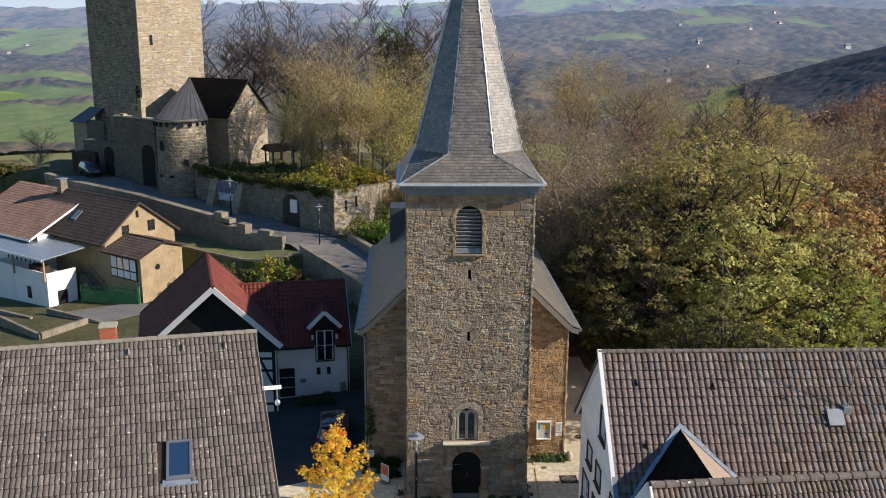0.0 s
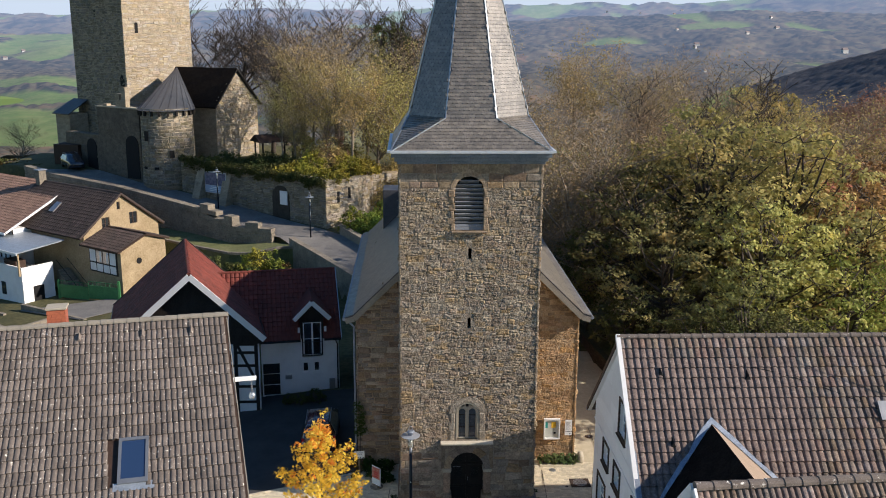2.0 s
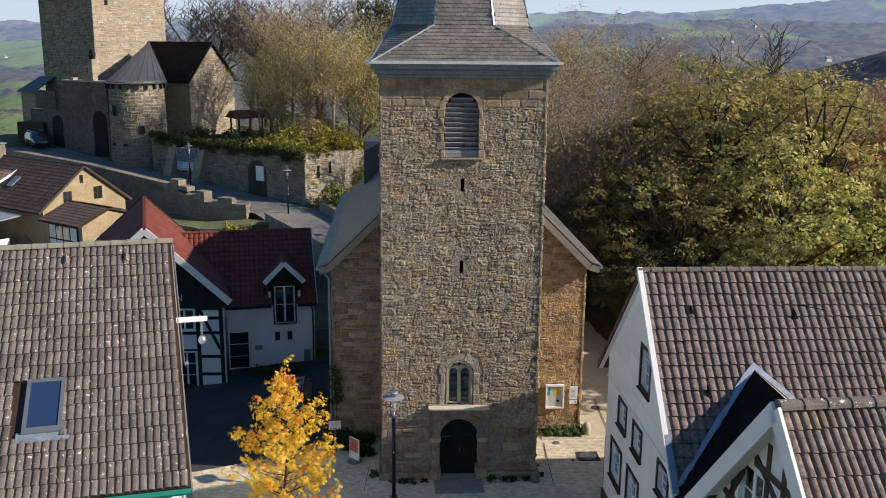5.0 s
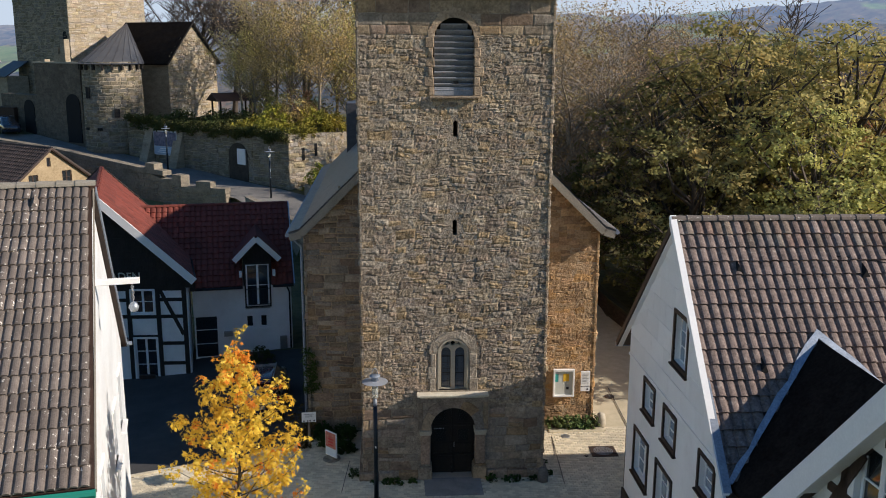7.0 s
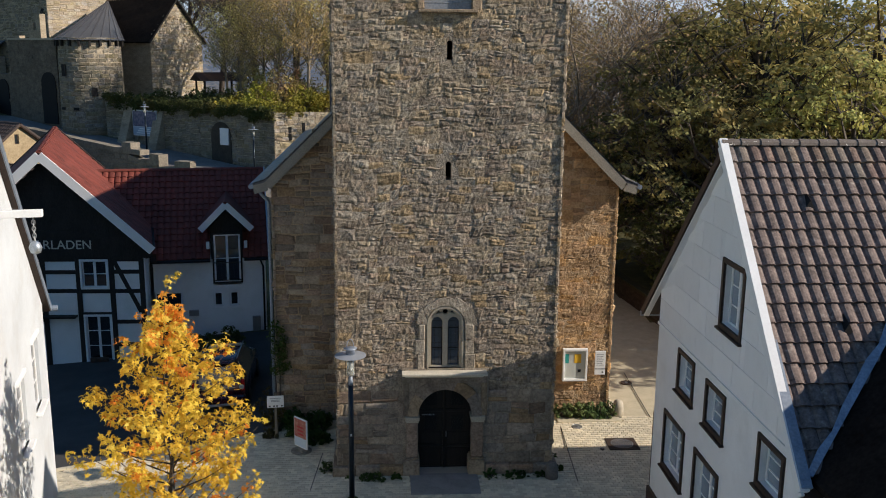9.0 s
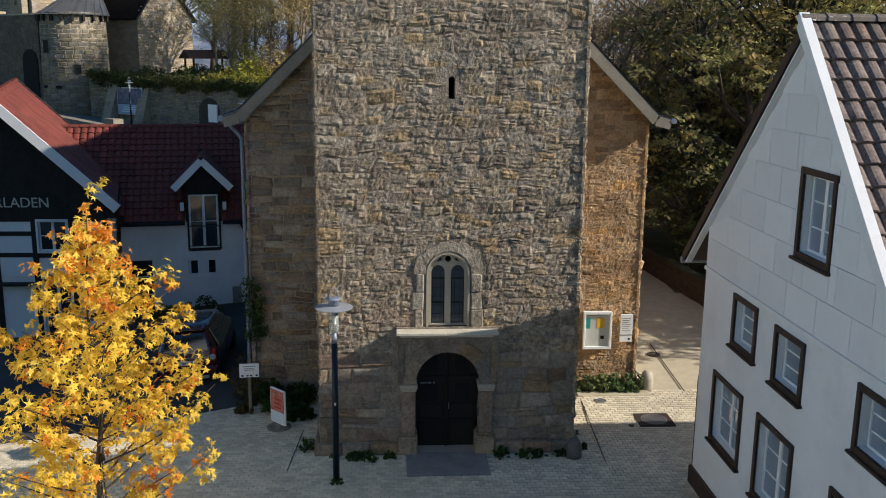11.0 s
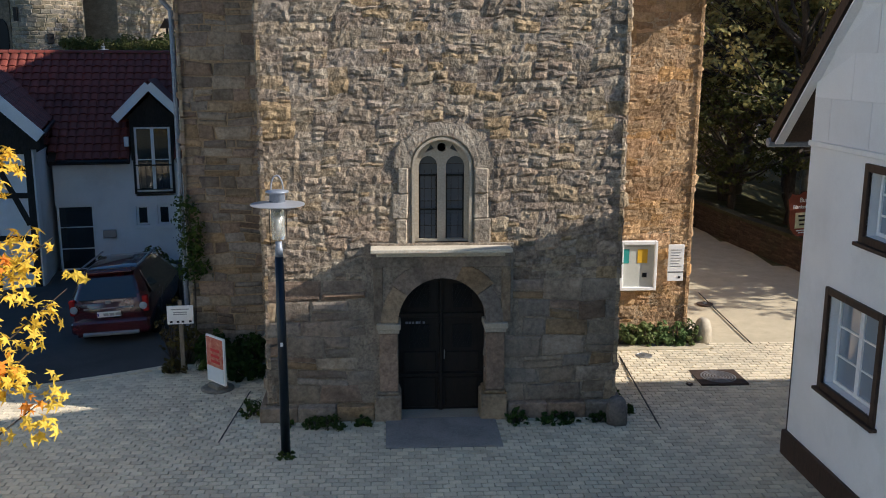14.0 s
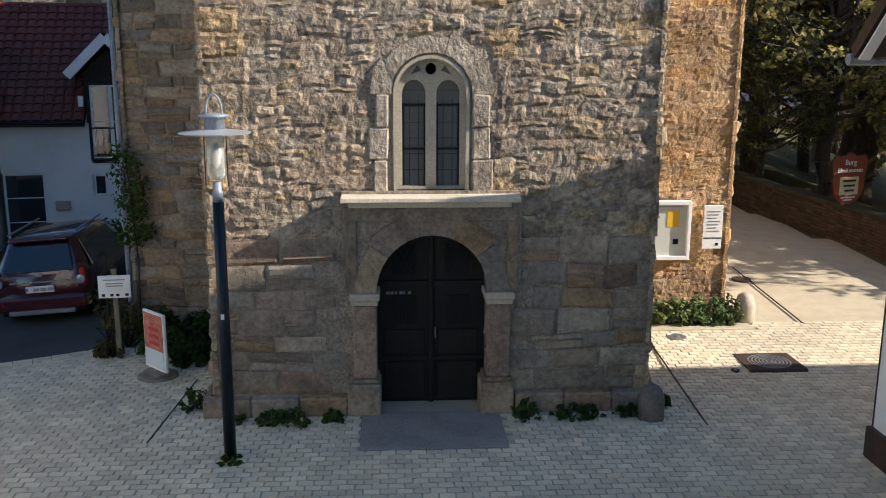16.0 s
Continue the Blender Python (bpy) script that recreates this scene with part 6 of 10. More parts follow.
def arch_on(a, d, n, s, z0, w, h, depth, material, name, parent, lab=""):
    d, n = Vector((*Vector(d).normalized(), 0)), Vector((*Vector(n).normalized(), 0))
    c = Vector((a[0], a[1], 0)) + d * s + n * depth
    pts = [c - d * (w / 2) + Vector((0, 0, z0)), c + d * (w / 2) + Vector((0, 0, z0))]
    sp = z0 + h - w / 2
    pts += [c + d * (w / 2 * math.cos(math.pi * i / 10)) + Vector((0, 0, sp + w / 2 * math.sin(math.pi * i / 10))) for i in range(11)]
    return part(name, prism(pts, -n * 0.14), material, parent, lab)


nR, nL = Vector((6.6, -6.5)), Vector((-7.6, -8.7))
# Castle openings are flat near-black plates, their inner shade painted on
on_face(KC, KR, nR, 1.75, 20.6, 0.42, 1.25, 0.02, M_DARK, "slit_window", castle)
arch_on(KC, KL, nL, 0.9, 12.6, 0.9, 3.0, 0.02, M_DARK, "doorway", castle)
on_face(KC, KL, nL, 6.0, 22.5, 0.35, 0.9, 0.02, M_DARK, "slit_window", castle)
# ashlar courses, laid proud on the two seen faces
def courses(a, d, n, length, z0, z1, seed, stone=None):
    d3, n3 = Vector((*Vector(d).normalized(), 0)), Vector((*Vector(n).normalized(), 0))
    masonry(castle, "castle_stone", stone or M_KEEP, M_KEEP, Vector((a[0], a[1], z0)) - n3 * 0.02, d3, (0, 0, 1), length, z1 - z0, (0.22, 0.40), (0.35, 0.9), 0.05, 0.4, seed, [], None, "coursed sandstone blocks", n3)


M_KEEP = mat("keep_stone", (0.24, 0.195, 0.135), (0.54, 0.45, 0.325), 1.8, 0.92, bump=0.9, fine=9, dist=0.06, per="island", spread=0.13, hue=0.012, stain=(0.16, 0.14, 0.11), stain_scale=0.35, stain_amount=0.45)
# Moss stains plus painted shade, for castle faces turned from the sun
M_SHADED_MOSSY = mat("shaded_mossy_stone", (0.115, 0.10, 0.07), (0.31, 0.265, 0.195), 1.6, 0.94, bump=0.9, fine=9, dist=0.06, per="island", spread=0.18, hue=0.012, stain=(0.085, 0.082, 0.055), stain_scale=0.5, stain_amount=0.65)
# Darker copy of the keep stone: shade of the gate walls in the colour
M_SHADED_GATE = mat("shaded_gate_stone", (0.085, 0.072, 0.055), (0.20, 0.17, 0.13), 1.8, 0.95, bump=0.9, fine=9, dist=0.06, per="island", spread=0.13, stain=(0.06, 0.055, 0.045), stain_scale=0.35, stain_amount=0.5)
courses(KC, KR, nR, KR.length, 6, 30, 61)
# Left face of the keep: its shade comes from the darker stone colour
courses(KC + KL, -KL, nL, KL.length, 5, 30, 62, M_SHADED_MOSSY)
# gate block before the keep
G1, G2 = Vector((-35.6, 114.2)), Vector((-29.6, 109.9))
gd = (G2 - G1).normalized()
gn = Vector((-0.58, -0.81))
gb = Vector((-gn.x, -gn.y)) * 5.0
part("gate_block", solid([G1, G2, G2 + gb, G1 + gb], 3.0, 12.3), M_SHADED_GATE, castle, "roofless gate block in shade")
courses(G1, gd, gn, (G2 - G1).length, 4.6, 12.3, 63, M_SHADED_GATE)
for p, h in ((G1 + gd * 1.2, 0.4), (G1 + gd * 3.5, 1.6), (G1 + gd * 4.1, 0.9), (G1 + gd * 4.6, 2.4)):
    part("broken_wall", solid([p, p + gd * 0.7, p + gd * 0.7 + gb * 0.12, p + gb * 0.12], 12.2, 12.3 + h), M_CASTLE, castle)
part("coping", solid([G1 - gd * 0.1 + gn * 0.08, G2 + gn * 0.08, G2 + gb * 0.2, G1 + gb * 0.2], 12.3, 12.45), M_DRESSED, castle)
arch_on(G1, gd, gn, (G2 - G1).length - 1.4, 4.4, 2.2, 4.9, 0.10, M_DARK, "gateway", castle, "dark pointed gateway")
W1 = Vector((-41.0, 118.6))
wd = (G1 - W1).normalized()
wnn = Vector((wd.y, -wd.x))
part("side_wall", solid([W1, G1, G1 - wnn * 1.2, W1 - wnn * 1.2], 3.0, 9.0), M_SHADED_GATE, castle)
courses(W1, wd, wnn, (G1 - W1).length, 4.6, 9.0, 64, M_SHADED_GATE)
arch_on(W1, wd, wnn, (G1 - W1).length - 1.5, 4.6, 1.9, 3.9, 0.10, M_DARK, "gateway", castle, "dark gateway arch")
part("shed", solid([W1 + Vector((-1.0, -1.6)), W1 + Vector((2.2, -2.5)), W1 + Vector((2.8, -0.4)), W1 + Vector((-0.4, 0.5))], 4.0, 7.6), M_BROWNWOOD, castle)
part("lean_to", solid([(-44.6, 125.5), (-42.2, 123.6), (-40.6, 125.6), (-43.0, 127.6)], 3.0, 10.6), M_CASTLE, castle)
part("lean_to_roof", prism([(-45.0, 125.4, 10.5), (-42.2, 123.2, 10.5), (-40.4, 125.5, 12.2), (-43.0, 127.9, 12.2)], (0, 0, 0.12)), M_SLATE_FLAT, castle)
# round apse tower with a seamed cone roof
AC = Vector((-26.6, 110.3))
part("apse_tower", lathe([(3.0, 2.0), (2.85, 8.0), (2.8, 12.35)], 28, (AC.x, AC.y, 0)), M_CASTLE, castle, "round stone apse tower", True)
st, rg = Stones(), random.Random(71)
z = 4.0
while z < 12.2:
    h = rg.uniform(0.26, 0.44)
    a = rg.uniform(0, 0.2)
    while a < 2 * math.pi:
        w = rg.uniform(0.5, 1.1) / 2.85
        R_ = 2.98 - 0.02 * (z - 2)
        c, s_ = math.cos(a + w / 2), math.sin(a + w / 2)
        n3, u3 = Vector((c, s_, 0)), Vector((-s_, c, 0))
        st.add(block(rg, Vector((AC.x, AC.y, z)) + n3 * (R_ - 0.05) - u3 * (w * 2.85 / 2), u3, Vector((0, 0, 1)), n3, w * 2.85, h, 0.06, 0.3), BLOCK_FACES)
        a += w
    z += h
tagged(raw("castle_stonework", st.v, st.f, M_SHADED_MOSSY, castle), "coursed sandstone blocks", "", "", "stuff")
CA = Vector((-28.0, 122.0, 16.5))
bm = bmesh.new()
av = bm.verts.new(CA)
ring_ = [bm.verts.new((AC.x + 3.15 * math.cos(2 * math.pi * i / 20), AC.y + 3.15 * math.sin(2 * math.pi * i / 20), 12.3)) for i in range(20)]
for i in range(20):
    bm.faces.new((ring_[i], ring_[(i + 1) % 20], av))
part("apse_roof", bm, mat("seamed_lead_roof", (0.055, 0.06, 0.068), (0.115, 0.12, 0.13), 1.2, 0.6, bump=0.2, fine=12, stain=(0.05, 0.045, 0.04), stain_scale=0.6, stain_amount=0.5), castle, "dark seamed metal cone roof")
for i in range(20):
    a = 2 * math.pi * i / 20
    part("roof_seam", beam((AC.x + 3.16 * math.cos(a), AC.y + 3.16 * math.sin(a), 12.32), CA, 0.05, 0.05), M_SLATE_FLAT, castle)
    part("corbel", box(-0.14, -0.10, -0.55, 0.14, 0.10, 0.0, 0.01), M_TIMBER, castle).matrix_basis = pose(AC.x + 2.95 * math.cos(a), AC.y + 2.95 * math.sin(a), 12.3, 0, 0, math.degrees(a))
for a, z, h in ((-2.2, 9.0, 1.1), (-1.2, 7.2, 0.8), (-2.35, 5.9, 0.25), (-1.8, 5.9, 0.25)):
    part("loophole", box(-0.05, -0.25, 0, 0.06, 0.25, h), M_DARK, castle).matrix_basis = pose(AC.x + 2.95 * math.cos(a), AC.y + 2.95 * math.sin(a), z, 0, 0, math.degrees(a))
# chapel with its gable in the sun
P0, P1 = Vector((-21.9, 114.1)), Vector((-18.1, 120.5))
cd = (P1 - P0).normalized()
cb = Vector((-0.86, 0.51)) * 9.4
ap = (P0 + P1) / 2
part("chapel_wall", solid([P0, P1, P1 + cb, P0 + cb], 4.0, 12.5), M_CASTLE, castle)
gable3 = [(P0.x, P0.y, 12.5), (P1.x, P1.y, 12.5), (ap.x, ap.y, 16.2)]
part("chapel_gable", prism(gable3, (cb.x, cb.y, 0)), M_CASTLE, castle)
cn = Vector((0.86, -0.51))
masonry(castle, "castle_stone", M_KEEP, M_KEEP, Vector((P0.x, P0.y, 6.0)), Vector((*cd, 0)), (0, 0, 1), (P1 - P0).length, 10.1, (0.2, 0.36), (0.35, 0.9), 0.05, 0.3, 65, [lambda a, b: b + 6 > 12.5 + 3.7 - abs(a - 3.72) * 1.0 - 0.1], None, "coursed sandstone blocks", Vector((*cn, 0)))
for s, e in ((1, P1), (-1, P0)):
    o = Vector((ap.x, ap.y, 16.45)) + Vector((*cn, 0)) * 0.35
    f = Vector((e.x, e.y, 12.45)) + Vector((*((e - ap).normalized() * 0.4), -0.35)) + Vector((*cn, 0)) * 0.35
    b3 = Vector((cb.x, cb.y, 0)) * 1.05
    # The chapel's shaded slope gets the blacker slate
    part("chapel_roof", prism([o, f, f + b3, o + b3], (0, 0, 0.14)), M_SHADE_SLATE if s < 0 else M_SLATE_FLAT, castle, "dark slate chapel roof")
    part("verge_board", beam(o + Vector((0, 0, 0.05)), f + Vector((0, 0, 0.05)), 0.06, 0.14), M_TIMBER, castle)
# long wall of the forecourt
cw = [Vector((-24.6, 107.4)), Vector((-21.4, 104.95)), Vector((-14.5, 99.9)), Vector((-11.0, 97.2)), Vector((-7.6, 94.9)), Vector((-4.6, 97.6)), Vector((-3.2, 101.5)), Vector((4.0, 108))]
tops = [7.4, 7.0, 6.6, 6.8, 6.6, 6.5, 6.3, 6.0]
for i in range(len(cw) - 1):
    a, b = cw[i], cw[i + 1]
    d = (b - a).normalized()
    nn = Vector((d.y, -d.x)) if i < 4 else Vector((d.y, -d.x))
    z0 = min(height(a.x, a.y - 1.2), height(b.x, b.y - 1.2)) - 0.8
    pts = [(a.x, a.y, z0), (b.x, b.y, z0), (b.x, b.y, tops[i + 1]), (a.x, a.y, tops[i])]
    part("forecourt_wall", prism(pts, (-nn.x * 1.1, -nn.y * 1.1, 0)), M_CASTLE, castle)
    L_ = (b - a).length
    hole = [lambda s, q, i=i, z0=z0, L_=L_: q + z0 > tops[i] + (tops[i + 1] - tops[i]) * s / L_ - 0.05]
    # Sunless stretches take the darker shade-coloured stone, the sunlit corner the lighter
    masonry(castle, "castle_stone", M_SHADED_MOSSY if i < 4 else M_KEEP, M_KEEP, Vector((a.x, a.y, z0)), Vector((*d, 0)), (0, 0, 1), L_, max(tops[i], tops[i + 1]) - z0, (0.22, 0.40), (0.4, 1.0), 0.05, 0.35, 70 + i, hole, None, "coursed sandstone blocks", Vector((*nn, 0)))
d2 = (cw[3] - cw[2]).normalized()
n2 = Vector((d2.y, -d2.x))
zb = height(-12.5, 97) - 0.1
# Arch recess as a flat plate in the colour of its shade
arch_on(cw[2], d2, n2, 2.6, zb, 2.4, 3.6, 0.09, mat("shaded_recess", (0.035, 0.03, 0.024), (0.08, 0.068, 0.054), 2, 0.95, bump=0.5, fine=10), "gateway", castle, "dark arched doorway")
on_face(cw[2], d2, n2, 3.1, zb + 1.7, 1.0, 1.4, 0.20, M_WHITEP, "notice_board", castle, "white notice board in the arch")
dl, nl = (cw[5] - cw[4]).normalized(), Vector((3.5, -3.8)).normalized()
for s_, z_ in ((1.5, 4.3), (2.9, 4.6)):
    on_face(cw[4], dl, nl, s_, z_, 0.28, 1.1, 0.07, M_DARK, "loophole", castle)
shelter = empty("garden_shelter", "dark timber garden shelter on the castle mound", "shelter", at=(-15.0, 112.0, 6.1), rz=30)
for x_, y_ in ((-1.8, -1.2), (1.8, -1.2), (-1.8, 1.2), (1.8, 1.2)):
    part("post", box(x_ - 0.08, y_ - 0.08, -0.3, x_ + 0.08, y_ + 0.08, 2.5, 0.01), M_TIMBER, shelter)
part("roof", prism([(-2.3, -1.7, 2.5), (-2.3, 1.7, 2.5), (-2.3, 0, 3.3)], (4.6, 0, 0)), M_BROWNWOOD, shelter)
part("bench", box(-1.6, 0.8, 0.0, 1.6, 1.15, 0.48, 0.02), M_BROWNWOOD, shelter)
# buttresses
for s in (0.4, 2.9):
    c = cw[1] + (cw[2] - cw[1]).normalized() * (s if s > 1 else -1.2)
    dd = (cw[2] - cw[1]).normalized()
    q = Vector((dd.y, -dd.x))
    zz = height(c.x, c.y - 1.5) - 0.5
    part("buttress", prism([(c.x, c.y, zz), (c.x + q.x * 1.3, c.y + q.y * 1.3, zz), (c.x, c.y, 6.4)], (dd.x * 1.1, dd.y * 1.1, 0)), M_CASTLE, castle)
# printed banner on the wall
banner_wall = empty("wall_banner", "blue and white printed banner on castle wall", "banner")
sd = (cw[2] - cw[1]).normalized()
sn = Vector((sd.y, -sd.x))
on_face(cw[1], sd, sn, 1.75, 3.9, 3.2, 2.3, 0.30, plain("banner_white", (0.6, 0.62, 0.64), 0.6), "cloth", banner_wall)
on_face(cw[1], sd, sn, 1.75, 4.75, 3.05, 1.35, 0.33, mat("banner_print", (0.02, 0.04, 0.10), (0.25, 0.22, 0.28), 0.9, 0.6, bump=0, fine=4), "print", banner_wall)
on_face(cw[1], sd, sn, 1.75, 4.0, 3.05, 0.7, 0.33, plain("banner_pale", (0.35, 0.45, 0.58), 0.6), "strip", banner_wall)
for k in range(3):
    on_face(cw[1], sd, sn, 1.75, 4.12 + k * 0.19, 2.2 - 0.4 * k, 0.07, 0.345, M_WHITEP, "text_bar", banner_wall)

# parapet on the low side of the castle road
parapet = empty("parapet_wall", "grey stone parapet wall with stepped coping", "wall")
pp = [(-44.0, 113.0, 5.6), (-39.5, 110.0, 5.1), (-30.8, 104.7, 4.5), (-21.3, 98.0, 3.55), (-16.5, 93.4, 2.45), (-12.6, 92.0, 2.1)]
M_PARA = mat("parapet_stone", (0.16, 0.14, 0.11), (0.32, 0.28, 0.22), 1.2, 0.92, bump=1.0, fine=7, dist=0.08, stain=(0.09, 0.08, 0.065), stain_scale=0.4, stain_amount=0.5)
for i, ((xa, ya, za), (xb, yb, zb_)) in enumerate(zip(pp, pp[1:])):
    a, b = Vector((xa, ya)), Vector((xb, yb))
    d = (b - a).normalized()
    nn = Vector((d.y, -d.x))
    lo = min(height(xa - 2.0, ya - 2.0), height(xb - 2.0, yb - 2.0), -0.5) - 0.8
    pts = [(xa, ya, lo), (xb, yb, lo), (xb, yb, zb_ - 0.15), (xa, ya, za - 0.15)]
    part("wall_body", prism(pts, (-nn.x * 0.7, -nn.y * 0.7, 0)), M_PARA, parapet)
    masonry(parapet, "wall_stone", M_PARA, M_PARA, Vector((xa, ya, lo)), Vector((*d, 0)), (0, 0, 1), (b - a).length, max(za, zb_) - lo, (0.22, 0.42), (0.4, 1.0), 0.06, 0.35, 90 + i, [lambda s, q, za=za, zb_=zb_, lo=lo, L_=(b - a).length: q + lo > za + (zb_ - za) * s / L_ - 0.25], None, "grey wall stones", Vector((*nn, 0)))
    k = max(2, int((b - a).length / 1.3))
    for j in range(k):
        u0, u1 = j / k, (j + 1) / k
        p, q = a + (b - a) * u0, a + (b - a) * u1
        z, z2 = za + (zb_ - za) * u0 - 0.15, za + (zb_ - za) * u1 - 0.15
        if i >= 3:
            z = z2 = za + (zb_ - za) * (j // 3 * 3) / k - 0.15
        step = 0.5 if i >= 3 and j % 3 == 1 else 0.0
        pts = [(p.x + nn.x * 0.08, p.y + nn.y * 0.08, z - 0.3), (q.x + nn.x * 0.08, q.y + nn.y * 0.08, z2 - 0.3), (q.x - nn.x * 0.78, q.y - nn.y * 0.78, z2 - 0.3), (p.x - nn.x * 0.78, p.y - nn.y * 0.78, z - 0.3)]
        part("coping_stone", prism(pts, (0, 0, 0.42 + step)), M_PARA, parapet)
# garden terrace at the foot of the parapet
M_LAWN = mat("mown_lawn", (0.085, 0.105, 0.04), (0.20, 0.20, 0.085), 1.2, 0.95, bump=0.5, fine=9, dist=0.04, stain=(0.26, 0.225, 0.14), stain_scale=0.5, stain_amount=0.6)
terrace_back = [(-10.4, 90.2), (-12.5, 92.1), (-16.4, 93.5), (-21.2, 98.1), (-26.5, 101.8)]
terrace_front = [(-10.2, 88.9), (-12.6, 88.7), (-16.2, 89.2), (-20.5, 92.4), (-26.0, 97.0)]
terrace_z = lambda x: 0.72 + 0.6 * smooth01(-14.5, -11.2, x)
garden = empty("garden_terrace", "narrow lawn terrace held by a low stone wall", "terrace")
vs, fs = [], []
for (xa, ya), (xb, yb) in zip(terrace_back, terrace_front):
    vs += [(xa, ya, terrace_z(xa)), (xb, yb, terrace_z(xb)), (xb, yb, -4.0), (xa, ya, -4.0)]
for k in range(len(terrace_back) - 1):
    for m in range(4):
        fs.append((4 * k + m, 4 * k + (m + 1) % 4, 4 * k + 4 + (m + 1) % 4, 4 * k + 4 + m))
fs += [(0, 3, 2, 1), tuple(4 * (len(terrace_back) - 1) + m for m in range(4))]
raw("lawn", vs, fs, M_LAWN, garden)
for (xa, ya), (xb, yb) in zip(terrace_front, terrace_front[1:]):
    k = max(2, int(math.hypot(xb - xa, yb - ya) / 0.8))
    for j in range(k):
        p = Vector((xa + (xb - xa) * j / k, ya + (yb - ya) * j / k, 0))
        q = Vector((xa + (xb - xa) * (j + 0.97) / k, ya + (yb - ya) * (j + 0.97) / k, 0))
        p.z, q.z = terrace_z(p.x) + 0.05, terrace_z(q.x) + 0.05
        part("kerb_stone", beam(p, q, 0.28, 0.22), M_PARA, garden)

# lower garden wall beside the lane and the wall on its far side
for nm, lab, seq, hgt in (("garden_wall", "low stone wall along the sloping lane", ((-10.6, 89.4), (-7.0, 84.2), (-3.7, 79.2), (-3.2, 70.0)), 0.85), ("lane_wall", "low stone wall below the shrubs", ((-6.2, 93.2), (-3.0, 88.0), (0.2, 82.5)), 0.8)):
    wl_ = empty(nm, lab, "wall")
    for (xa, ya), (xb, yb) in zip(seq, seq[1:]):
        a, b = Vector((xa, ya)), Vector((xb, yb))
        d = (b - a).normalized()
        nn = Vector((d.y, -d.x))
        za, zb_ = height(xa + 1.0, ya) + hgt, height(xb + 1.0, yb) + hgt
        part("wall_body", prism([(xa, ya, -2.5), (xb, yb, -2.5), (xb, yb, zb_), (xa, ya, za)], (-nn.x * 0.45, -nn.y * 0.45, 0)), M_PARA, wl_)
        k = int((b - a).length / 1.1)
        for j in range(k):
            p, q = a + (b - a) * (j / k), a + (b - a) * ((j + 1) / k - 0.01)
            z0, z1 = za + (zb_ - za) * j / k, za + (zb_ - za) * (j + 1) / k
            part("coping_stone", prism([(p.x + nn.x * 0.06, p.y + nn.y * 0.06, z0), (q.x + nn.x * 0.06, q.y + nn.y * 0.06, z1), (q.x - nn.x * 0.5, q.y - nn.y * 0.5, z1), (p.x - nn.x * 0.5, p.y - nn.y * 0.5, z0)], (0, 0, 0.12)), M_PARA, wl_)

# lane and forecourt surface
def strip(name, rows, material, label, lift=0.03, kind="structure"):
    vs, fs = [], []
    k = 9
    for (xa, ya), (xb, yb) in rows:
        for j in range(k):
            u = j / (k - 1)
            x, y = xa + (xb - xa) * u, ya + (yb - ya) * u
            vs.append((x, y, height(x, y) + lift))
    for i in range(len(rows) - 1):
        for j in range(k - 1):
            fs.append((i * k + j, i * k + j + 1, (i + 1) * k + j + 1, (i + 1) * k + j))
    return tagged(raw(name, vs, fs, material, smooth=True), label, "road", "", kind)


def fine_rows(rows, n=10):
    out = []
    for (a, b), (c, d) in zip(rows, rows[1:]):
        for i in range(n):
            u = i / n
            out.append(((a[0] + (c[0] - a[0]) * u, a[1] + (c[1] - a[1]) * u), (b[0] + (d[0] - b[0]) * u, b[1] + (d[1] - b[1]) * u)))
    out.append(rows[-1])
    return out


strip("road", fine_rows([((-2.7, 66), (-2.1, 66)), ((-3.0, 79), (1.0, 80)), ((-9.6, 88.5), (-4.0, 91)), ((-11.9, 92.2), (-7.9, 94.6)), ((-16, 94.2), (-11.2, 97.0)), ((-20.9, 98.8), (-16.0, 100.9)), ((-30, 105.2), (-25, 107.3)), ((-38.8, 110.8), (-30, 110)), ((-43, 114), (-36, 114.3))], 8), M_ROAD, "worn grey sett road climbing to the castle gate", 0.05)

# ---- ochre stone house and its neighbour ----
stone_house = empty("stone_house", "ochre sandstone house with dark tiled roof", "house", at=(-27, 93, 0), rz=-36.87)
M_OCHRE = mat("ochre_stone", (0.26, 0.195, 0.11), (0.45, 0.355, 0.225), 0.9, 0.92, bump=0.7, fine=7, dist=0.05, stain=(0.20, 0.15, 0.09), stain_scale=0.5, stain_amount=0.5)
SH_W = [(-1.73, 3.1, 0.86, 1.15), (1.36, 3.2, 0.9, 1.15), (-0.24, 4.6, 0.36, 0.75)]
hole_wall_x(stone_house, -0.35, 0.35, -4.2, 4.2, lambda y: 5.55 - abs(y) * 0.74, -4.0, SH_W, M_OCHRE)
part("wall", box(-13, -4.2, -4.0, -0.35, 4.2, 2.4), M_OCHRE, stone_house)
part("attic", prism([(-0.5, -4.0, 2.4), (-0.5, 4.0, 2.4), (-0.5, 0, 5.3)], (-12, 0, 0)), M_DARK, stone_house)
for cy, cz, w, h in SH_W:
    framed_window(stone_house, cy, cz, w - 0.02, h - 0.02, "y", -0.12, 1, M_BROWNWOOD, None, (2, 2) if w > 0.5 else (1, 1))
slope(stone_house, -13.3, 0.25, -4.75, 2.15, 0, 5.75, 0.33, 0.40, M_TILE_D, M_TILE_D, 81)
slope(stone_house, -13.3, 0.25, 4.75, 2.15, 0, 5.75, 0.33, 0.40, M_TILE_D, M_TILE_D, 82)
